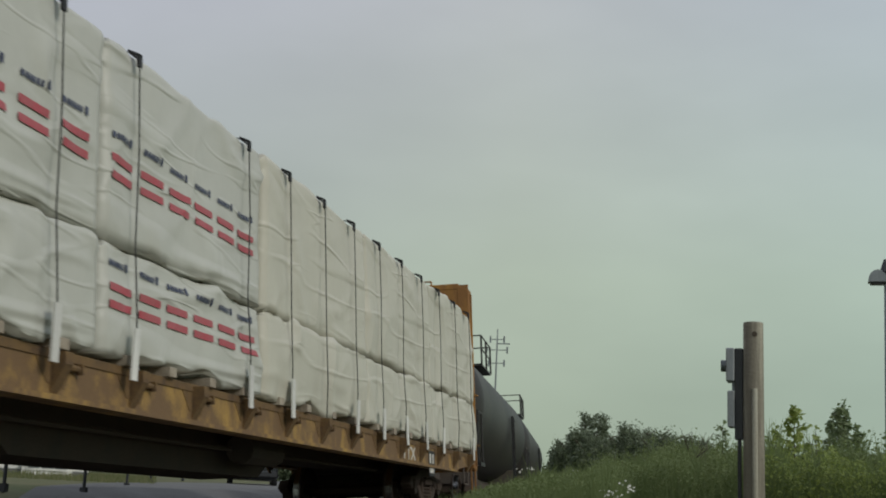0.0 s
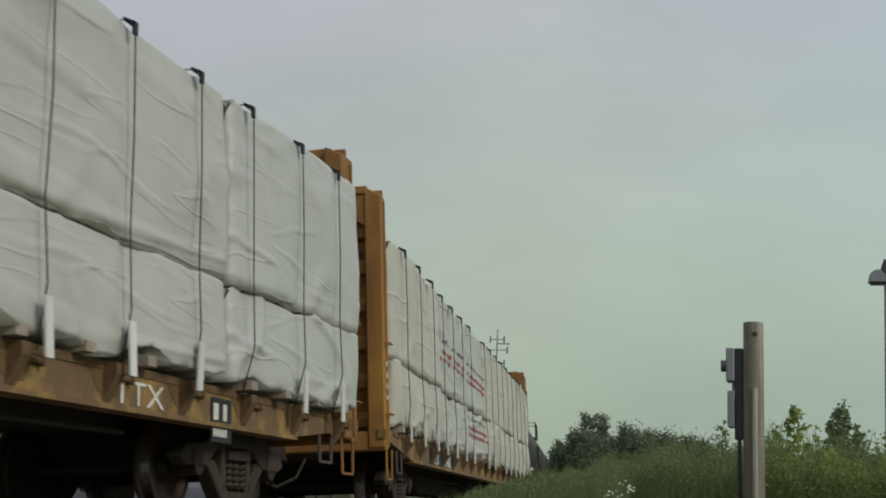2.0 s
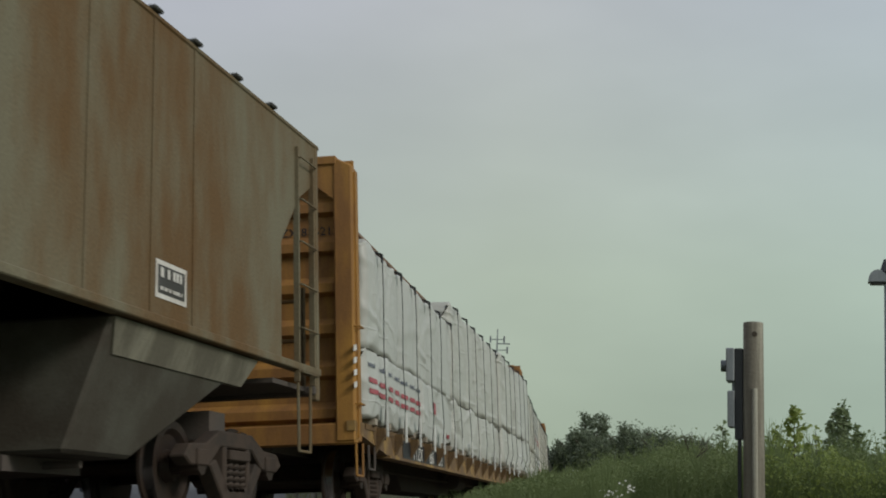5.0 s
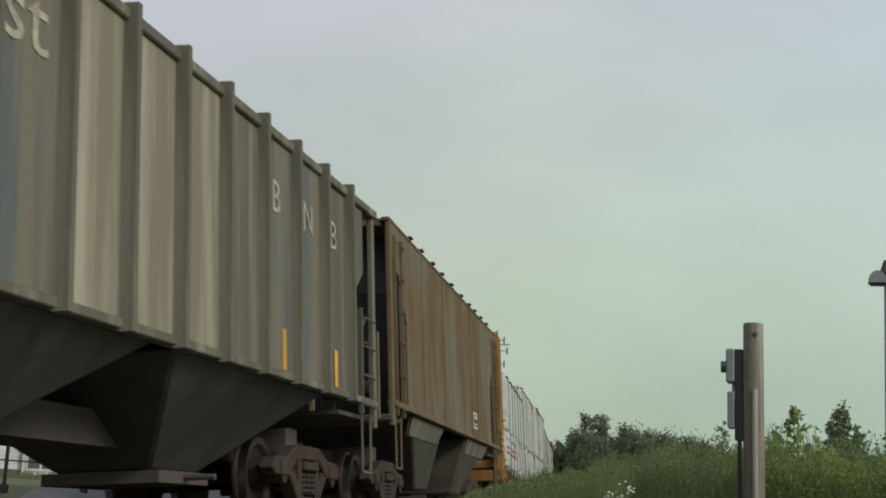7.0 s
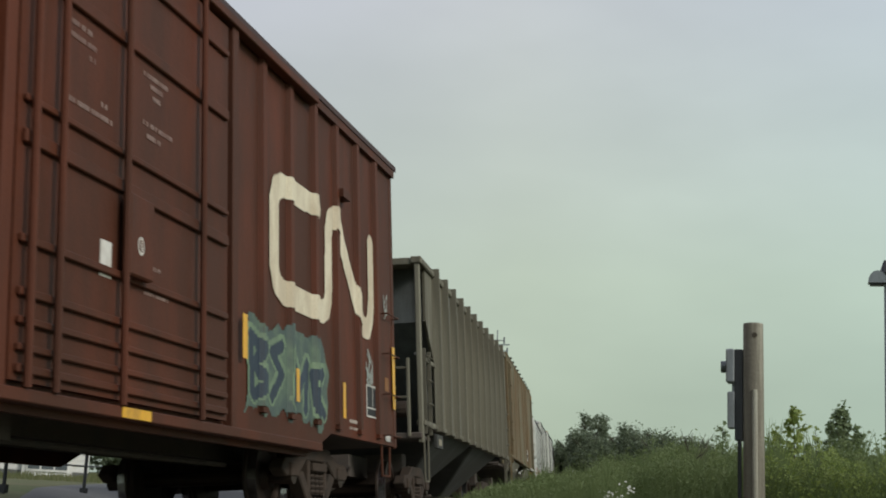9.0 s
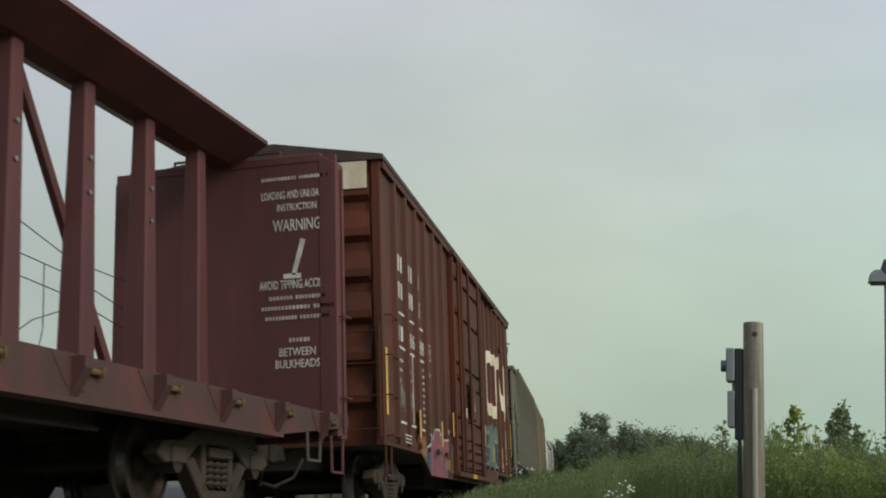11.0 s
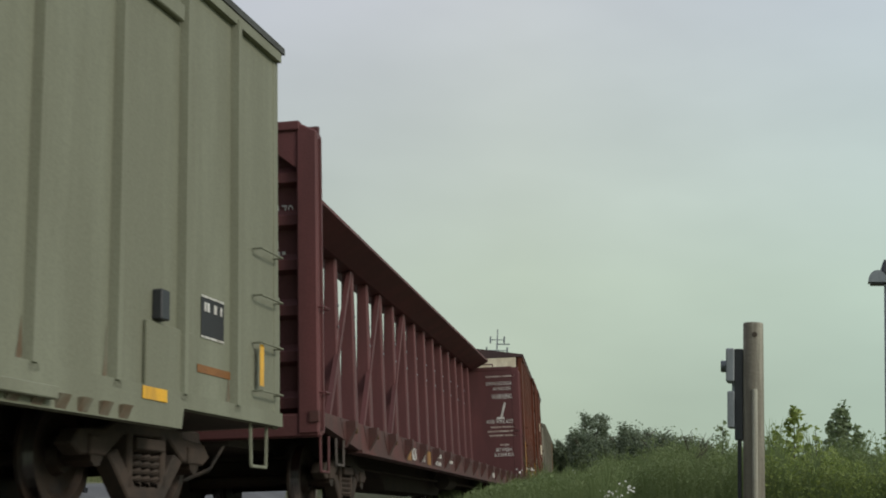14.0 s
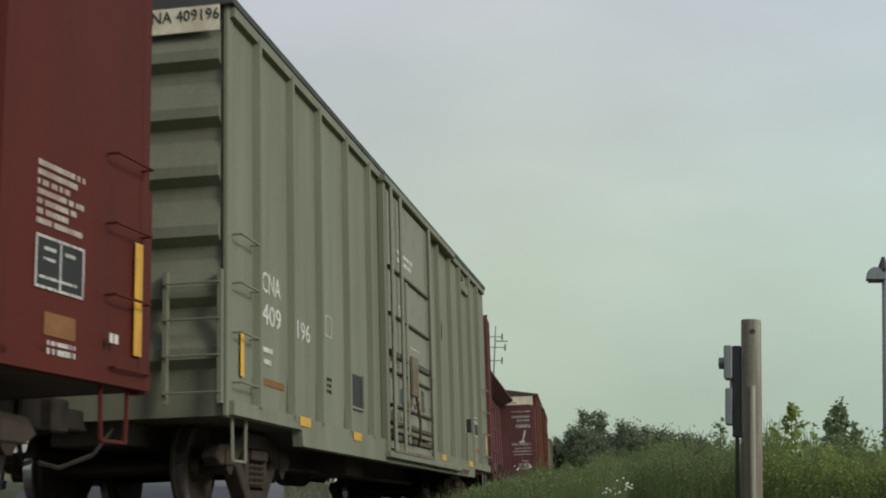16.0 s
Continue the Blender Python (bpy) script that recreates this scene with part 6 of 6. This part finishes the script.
# pipe fence along the street
posts_ = [(37.6, 21.0), (34.36, 22.0), (31.24, 24.0), (29.55, 31.0), (28.6, 41.0), (27.3, 55.0)]
fence = thing("pipe_fence", "black pipe fence beside the street", "fence")
pp = []
for k, (a, d) in enumerate(posts_):
    b_ = spot(a, d)
    pp.append(b_)
    part("fence_post", Mesh().rod((b_.x, b_.y, b_.z - 0.1), (b_.x, b_.y, b_.z + 0.75), 0.03, 8).box(b_.x - 0.05, b_.x + 0.05, b_.y - 0.05, b_.y + 0.05, b_.z - 0.05, b_.z + 0.08), DARKM, fence)
for a, b_ in zip(pp, pp[1:]):
    for z in (0.68, 0.45):
        part("fence_rail", Mesh().rod((a.x, a.y, a.z + z), (b_.x, b_.y, b_.z + z), 0.016, 6), DARKM, fence)

# parked car on the street, seen from behind
cd = 50.0
cb_ = spot(24.43, cd)
auto = thing("parked_car", "black car parked on the street, seen from behind", "car", m=Matrix.Translation((cb_.x, cb_.y, cb_.z + 0.03)) @ pose(0, 0, 0, 0, 0, 25))
part("body", Mesh().prism([(0, 0.25), (0.02, 0.85), (0.5, 0.95), (3.2, 0.95), (4.3, 0.82), (4.45, 0.5), (4.4, 0.2), (0.1, 0.2)], -0.9, 0.9), CARP, auto, bevel=0.06)
part("cabin", Mesh().hull([(-0.82, 0.2, 0.93), (0.82, 0.2, 0.93), (0.82, 3.3, 0.93), (-0.82, 3.3, 0.93)], [(-0.66, 0.75, 1.42), (0.66, 0.75, 1.42), (0.66, 2.4, 1.42), (-0.66, 2.4, 1.42)]), CARP, auto, bevel=0.05)
part("rear_window", Mesh().hull([(-0.66, 0.27, 1.0), (0.66, 0.27, 1.0), (0.66, 0.3, 1.0), (-0.66, 0.3, 1.0)], [(-0.56, 0.64, 1.36), (0.56, 0.64, 1.36), (0.56, 0.67, 1.36), (-0.56, 0.67, 1.36)]), GLASS, auto)
part("bumper", Mesh().box(-0.88, 0.88, -0.08, 0.1, 0.3, 0.52), DARKM, auto, bevel=0.03)
part("number_plate", Mesh().box(-0.26, 0.26, -0.03, 0.0, 0.6, 0.73), WHITE, auto)
for sx in (-1, 1):
    part("tail_light", Mesh().box(sx * 0.72 - 0.13, sx * 0.72 + 0.13, -0.02, 0.02, 0.66, 0.82), REDINK, auto)
    for y in (0.8, 3.6):
        part("wheel", Mesh().rod((sx * 0.72, y, 0.32), (sx * 0.92, y, 0.32), 0.32, 20), DARKM, auto)
for a, d, hh in ((22.6, 36, 0.9), (21.8, 34, 1.0), (21.2, 33, 0.9)):
    b_ = spot(a, d)
    single("wooden_stake", Mesh().box(-0.06, 0.06, -0.06, 0.06, -0.1, hh), POLEW, "short grey wooden stake in the grass", "stake", "stakes by the street", m=Matrix.Translation(b_), bevel=0.01)

# ---- plants ----
NR = np.random.RandomState(4)


def leaves(centres, size, aspect=1.0, up=0.35):
    """Small leaf quads, turned at random, one at each centre."""
    c = np.asarray(centres, float)
    n = len(c)
    a = NR.normal(size=(n, 3))
    a[:, 2] = a[:, 2] * 0.6 + up
    a /= np.linalg.norm(a, axis=1)[:, None]
    b = np.cross(a, NR.normal(size=(n, 3)))
    b /= np.linalg.norm(b, axis=1)[:, None]
    s_ = size * NR.uniform(0.6, 1.3, (n, 1))
    v = np.stack([c - a * s_ * aspect, c + b * s_ * 0.5, c + a * s_ * aspect, c - b * s_ * 0.5], 1).reshape(-1, 3)
    return v.tolist(), [(4 * i, 4 * i + 1, 4 * i + 2, 4 * i + 3) for i in range(n)]


def cloud_points(n, clumps, spread_, box):
    """Points gathered in clumps inside an upright egg of that half size."""
    cs = NR.normal(size=(clumps, 3))
    cs /= np.linalg.norm(cs, axis=1)[:, None]
    cs *= NR.uniform(0.45, 1.0, (clumps, 1)) ** 0.5
    p = cs[NR.randint(0, clumps, n)] + NR.normal(size=(n, 3)) * spread_
    return p * np.array(box)


def tree(az, d, top_el, half_w, material, label, n=2600, leaf=0.2, z0=-0.8, low=0.25, clumps=26, spread_=0.2, group="trees and bushes along the track"):
    b_ = spot(az, d, z0)
    hgt = height(top_el, d) - z0
    th = thing("tree", label, "tree", group, m=Matrix.Translation(b_))
    tm = Mesh().rod((0, 0, -0.1), (0, 0, hgt * 0.45), hgt * 0.022, 7, hgt * 0.015).rod((0, 0, hgt * 0.45), (0.05 * hgt, 0, hgt * 0.9), hgt * 0.015, 6, hgt * 0.004)
    for k in range(9):
        a_ = k * 2.4
        z = hgt * (0.22 + 0.07 * k)
        tm.rod((0, 0, z), (half_w * 0.75 * math.cos(a_), half_w * 0.75 * math.sin(a_), z + hgt * 0.16), hgt * 0.008, 5, hgt * 0.003)
    part("trunk", tm, BARK, th)
    hh = hgt * (1 - low) / 2
    pts = cloud_points(n, clumps, spread_, (half_w * 0.82, half_w * 0.82, hh * 0.85)) + np.array([0, 0, hgt * low + hh])
    m = Mesh()
    m.v, m.f = leaves(pts, leaf)
    tagged(part("crown", m, material, th), kind="stuff")
    return th


DARKL, FRESH, MIDL, STRAW, PALEL = LEAFS
for az, d, el, w_ in ((10.95, 80, 3.55, 2.0), (10.2, 79, 3.6, 2.1), (11.4, 82, 3.0, 1.2), (9.3, 84, 3.2, 1.8), (8.75, 80, 3.85, 2.3), (8.1, 81, 3.95, 2.4), (7.4, 79, 3.75, 2.3), (6.7, 80, 3.55, 2.2), (6.0, 78, 3.45, 2.2)):
    tree(az, d, el, w_, DARKL, "dark green leafy tree at the end of the clearing", n=26000, leaf=0.085, low=0.0, clumps=110, spread_=0.1)
tree(10.15, 90, 4.3, 1.35, DARKL, "open-crowned tree above the dark thicket", n=2400, leaf=0.09, low=0.7, clumps=30, spread_=0.15)
for az, d, el, w_ in ((10.3, 45, 1.9, 1.9), (9.1, 40, 2.3, 2.0), (8.0, 38, 2.9, 1.8), (6.9, 36, 3.0, 1.7), (5.8, 34, 3.15, 1.6), (4.6, 30, 3.3, 1.4), (2.6, 28, 3.2, 1.3), (0.9, 28, 3.3, 1.5), (-0.8, 27, 3.4, 1.4), (-2.2, 27, 3.3, 1.4), (12.0, 50, 1.5, 1.6)):
    tree(az, d, el, w_, MIDL, "low green bush in rough ground", n=9000, leaf=0.04, low=0.0, clumps=44, spread_=0.2)
for az, d, el, w_ in ((20.0, 95, 3.2, 3.5), (21.8, 100, 2.6, 3.8), (23.4, 96, 3.0, 3.6), (25.2, 104, 2.6, 4.0), (26.9, 98, 2.9, 3.6), (28.7, 92, 3.1, 3.4), (30.2, 90, 2.8, 3.0), (38.5, 80, 3.4, 3.2)):
    tree(az, d, el, w_, DARKL, "dark green leafy tree beyond the street", n=4000, leaf=0.2, z0=1.1, low=0.0, clumps=40, spread_=0.18, group="trees beyond the street")


def sapling(az, d, el, half_w, material, label, n=26, leaf=0.07, per=14, bare=0.3):
    """A young tree: straight stem, whorls of side shoots that shorten upwards, drooping leaves along each."""
    b_ = spot(az, d, -0.8)
    hgt = height(el, d) + 0.8
    th = thing("sapling", label, "sapling", "trees and bushes along the track", m=Matrix.Translation(b_))
    st = Mesh().rod((0, 0, -0.1), (0.02, 0, hgt * 0.5), 0.022, 6, 0.014).rod((0.02, 0, hgt * 0.5), (0, 0, hgt * 0.97), 0.014, 6, 0.004)
    pts = []
    for k in range(n):
        f = k / (n - 1)
        z = hgt * (bare + (0.95 - bare) * f)
        r = half_w * (0.3 + 0.7 * (1 - f)) * NR.uniform(0.35, 1.2)
        a_ = k * 2.4 + NR.uniform(-0.4, 0.4)
        tip = Vector((r * math.cos(a_), r * math.sin(a_), z + r * 0.35))
        st.rod((0.01, 0, z), tip, 0.006, 4, 0.002)
        for q in NR.uniform(0.25, 1.08, per):
            p = Vector((0, 0, z)).lerp(tip, q)
            pts.append((p.x + NR.normal(0, 0.025), p.y + NR.normal(0, 0.025), p.z - 0.05 * q + NR.normal(0, 0.03)))
    pts += [(NR.normal(0, 0.03), NR.normal(0, 0.03), hgt * NR.uniform(0.92, 1.0)) for _ in range(per)]
    part("stem", st, BARK, th)
    m = Mesh()
    m.v, m.f = leaves(pts, leaf, 1.0, 0.1)
    tagged(part("crown", m, material, th), kind="stuff")
    return th


sapling(1.87, 19, 4.95, 0.42, FRESH, "young yellow-green sapling above the bushes", n=26, leaf=0.06, per=15, bare=0.45)
sapling(2.6, 20, 4.05, 0.25, FRESH, "small yellow-green sapling beside the post", n=12, leaf=0.05, per=9, bare=0.6)
sapling(1.0, 20, 4.0, 0.24, FRESH, "small yellow-green sapling above the bushes", n=12, leaf=0.05, per=8, bare=0.6)
sapling(-0.08, 21, 5.1, 0.5, PALEL, "bushy green sapling above the bushes", n=60, leaf=0.04, per=40, bare=0.35)
sapling(-0.65, 21, 4.1, 0.42, PALEL, "bushy green sapling above the bushes", n=30, leaf=0.05, per=26, bare=0.4)
sapling(0.35, 22, 4.2, 0.36, PALEL, "bushy green sapling above the bushes", n=26, leaf=0.05, per=24, bare=0.4)
sapling(-2.05, 20, 4.5, 0.36, MIDL, "young green sapling above the bushes", n=24, leaf=0.05, per=16, bare=0.4)
sapling(4.75, 22, 4.1, 0.4, PALEL, "thin feathery sapling beside the post", n=26, leaf=0.04, per=14, bare=0.5)
for az, d, el, w_ in ((2.5, 17.5, 2.95, 0.42), (1.7, 17.2, 3.1, 0.45), (0.9, 17.6, 2.9, 0.42), (-0.6, 18.0, 3.2, 0.42), (-1.4, 17.8, 3.1, 0.4), (0.1, 18.2, 3.3, 0.42)):
    tree(az, d, el, w_, FRESH if az > 0.5 else MIDL, "yellow-green leafy shrub in rough ground", n=5200, leaf=0.03, low=0.0, clumps=40, spread_=0.22)
tb = spot(6.0, 20, -0.8)
twig = Mesh()
tr_ = random.Random(3)
for k in range(16):
    a_, z = tr_.uniform(0, 6.28), tr_.uniform(1.3, 2.0)
    p = Vector((0.05 * math.cos(a_), 0.05 * math.sin(a_), z))
    q = p + Vector((0.28 * math.cos(a_), 0.28 * math.sin(a_), tr_.uniform(0.15, 0.42)))
    twig.rod(p, q, 0.006, 4, 0.003)
    twig.rod(p.lerp(q, 0.5), p.lerp(q, 0.5) + Vector((tr_.uniform(-0.1, 0.1), tr_.uniform(-0.1, 0.1), 0.2)), 0.004, 4, 0.002)
twig.rod((0, 0, 0), (0, 0, 2.3), 0.014, 5, 0.004)
single("dead_sapling", twig, BARK, "bare grey twigs of a dead sapling", "sapling", m=Matrix.Translation(tb))

# tall weeds and grass in front: thin bent blades
bv, bf = [], []


def top_el(az):
    return float(np.interp(az, [-5, 0, 3, 5.5, 8.9, 11.3, 12.3, 13.7, 15.5, 18], [3.2, 3.1, 3.1, 3.1, 2.5, 1.75, 1.85, 1.25, 0.7, 0.1]))


for k in range(26000):
    az = NR.uniform(-5.5, 16.5)
    d = NR.uniform(15.6, 23.0) if az < 9 else NR.uniform(12.5, 27.0)
    x, y = -d * math.sin(radians(az)), d * math.cos(radians(az))
    if x < float(np.interp(y, TY, TX)) + 2.6:
        continue
    zt = height(top_el(az) * (0.72 + 0.4 * noise.noise((az * 0.9, d * 0.35, 2.0)) + NR.normal(-0.1, 0.2)), d)
    z0 = max(-0.85, zt - NR.uniform(0.4, 1.0))
    if zt < -0.7:
        continue
    w_ = NR.uniform(0.003, 0.008)
    lx, ly = NR.normal(0, 0.14), NR.normal(0, 0.1)
    i0 = len(bv)
    bv += [(x - w_, y, z0), (x + w_, y, z0), (x + lx * 0.4 + w_, y + ly * 0.4, (z0 + zt) / 2), (x + lx * 0.4 - w_, y + ly * 0.4, (z0 + zt) / 2), (x + lx, y + ly, zt)]
    bf += [(i0, i0 + 1, i0 + 2, i0 + 3), (i0 + 3, i0 + 2, i0 + 4)]
wm = Mesh()
wm.v, wm.f = bv, bf
single("weeds", wm.data("weeds", MIDL), None, "tall green weeds and grass beside the track", "weeds", kind="stuff")
lp = []
for k in range(230000):
    az = NR.uniform(-5.5, 15.5)
    d = NR.uniform(15.6, 24) if az < 9 else NR.uniform(13, 27)
    x, y = -d * math.sin(radians(az)), d * math.cos(radians(az))
    if x < float(np.interp(y, TY, TX)) + 2.6:
        continue
    el = top_el(az) * (0.8 + 0.4 * noise.noise((az * 1.3, d * 0.5, 7.0)))
    z = height(el, d) - abs(NR.normal(0, 0.45))
    if z > -0.8:
        lp.append((x, y, z))
lm_ = Mesh()
lm_.v, lm_.f = leaves(lp, 0.017, 1.2)
single("weed_leaves", lm_.data("weed_leaves", MIDL), None, "soft green leaves of tall weeds", "weeds", kind="stuff")
fr = Mesh()
fp = [p for p in lp if -4 < math.degrees(math.atan2(-p[0], p[1])) < 3.2 and p[2] > 0.1]
fr.v, fr.f = leaves([(x, y - 0.1, z) for x, y, z in fp], 0.016, 1.3)
single("bright_leaves", fr.data("bright_leaves", FRESH), None, "yellow-green leaves of low shrubs", "shrub", kind="stuff")
fw = Mesh()
for az, el, d in ((8.75, 1.2, 13), (8.55, 1.05, 13), (9.3, 0.9, 13), (9.55, 0.85, 13.2), (9.0, 0.75, 13), (10.2, 1.55, 20), (10.9, 1.7, 24), (13.2, 1.6, 22), (12.7, 1.75, 22)):
    b_ = spot(az, d, height(el, d))
    for k in range(7):
        o = Vector((NR.normal(0, 0.035), NR.normal(0, 0.03), NR.normal(0, 0.02)))
        fw.rod(b_ + o, b_ + o + Vector((0, -0.004, 0.006)), 0.012, 5)
single("white_flowers", fw.data("white_flowers", FLOWER), None, "small white flowers among the weeds", "flowers", kind="stuff")
# grass verge and shrubs by the street
gv, gf = [], []
for k in range(9000):
    az, d = NR.uniform(28.4, 39), NR.uniform(36, 60)
    if NR.rand() < 0.45:
        az, d = NR.uniform(20.3, 23.0), NR.uniform(24, 48)
    p = spot(az, d)
    i0 = len(gv)
    hh = NR.uniform(0.05, 0.22)
    gv += [(p.x - 0.02, p.y, p.z), (p.x + 0.02, p.y, p.z), (p.x + NR.normal(0, 0.05), p.y, p.z + hh)]
    gf.append((i0, i0 + 1, i0 + 2))
gm_ = Mesh()
gm_.v, gm_.f = gv, gf
single("verge_grass", gm_.data("verge_grass", STRAW), None, "short grass on the street verge", "grass", kind="stuff")


# ---- two birds that cross the sky ----
WINGS = []


def bird(name, label, rows, size):
    """Body, tail and two wings; nose along y."""
    b = thing(name, label, "bird", "birds in the sky")
    m = Mesh()
    n = 8
    rings = [(-0.5, 0.02), (-0.3, 0.09), (0.0, 0.13), (0.25, 0.1), (0.4, 0.07), (0.52, 0.01)]
    m.v = [(size * r * math.cos(2 * math.pi * i / n), size * y, size * r * math.sin(2 * math.pi * i / n)) for y, r in rings for i in range(n)]
    m.f = [(j * n + i, j * n + (i + 1) % n, (j + 1) * n + (i + 1) % n, (j + 1) * n + i) for j in range(len(rings) - 1) for i in range(n)]
    part("body", m, BIRD, b, smooth=True)
    part("tail", Mesh().prism([(-0.05 * size, -0.4 * size), (0.05 * size, -0.4 * size), (0.12 * size, -0.8 * size), (-0.12 * size, -0.8 * size)], -0.01 * size, 0.01 * size, "z"), BIRD, b)
    for sx in (-1, 1):
        o = [(0.05 * sx * size, 0.2 * size), (0.5 * sx * size, 0.28 * size), (1.0 * sx * size, -0.1 * size), (0.5 * sx * size, -0.12 * size), (0.05 * sx * size, -0.18 * size)]
        wg = part("wing", Mesh().prism(o, -0.012 * size, 0.012 * size, "z"), BIRD, b)
        WINGS.append((wg, sx))
    a, c = Vector(rows[0][1]), Vector(rows[-1][1])
    turn = math.degrees(math.atan2(-(c - a).x, (c - a).y))
    FLIGHTS.append((b, [(t, pose(*p, 0, 0, turn)) for t, p in rows]))


FLIGHTS = []
bird("bird", "small dark bird flying over the train", [(0, (287.68, 62.06, 78.75)), (14.1, (-11.71, 54.54, 22.35)), (14.4, (-18.08, 54.38, 21.15)), (14.7, (-23.41, 53.91, 19.99)), (16, (-46.51, 51.87, 14.96))], 0.3)
bird("bird", "tiny dark bird far off in the sky", [(0, (4.66, 107.13, 24.44)), (0.2, (0.34, 107.36, 24.22)), (1.0, (-16.92, 108.29, 23.32)), (16, (-340.55, 125.73, 6.45))], 0.22)



def motions():
    """The train rolls along the curve and its wheels turn."""
    steps = [i * 0.5 for i in range(33)]
    for ob, u, half, local in MOVERS:
        walk(ob, [(t, car_pose(u, half, t) @ local) for t in steps])
    for ob, rows in FLIGHTS:
        walk(ob, rows)
    for ob, sx in WINGS:
        walk(ob, [(i / 10, pose(0, 0, 0, 0, -sx * (25 if i % 2 else -20), 0)) for i in range(161)])
    spins = [i / 15 for i in range(241)]
    turns = [-math.degrees(gone(t) / 0.43) for t in spins]
    for ob, wy in WHEELSETS:
        walk(ob, [(t, pose(0, wy, 0.43, a)) for t, a in zip(spins, turns)])


motions()
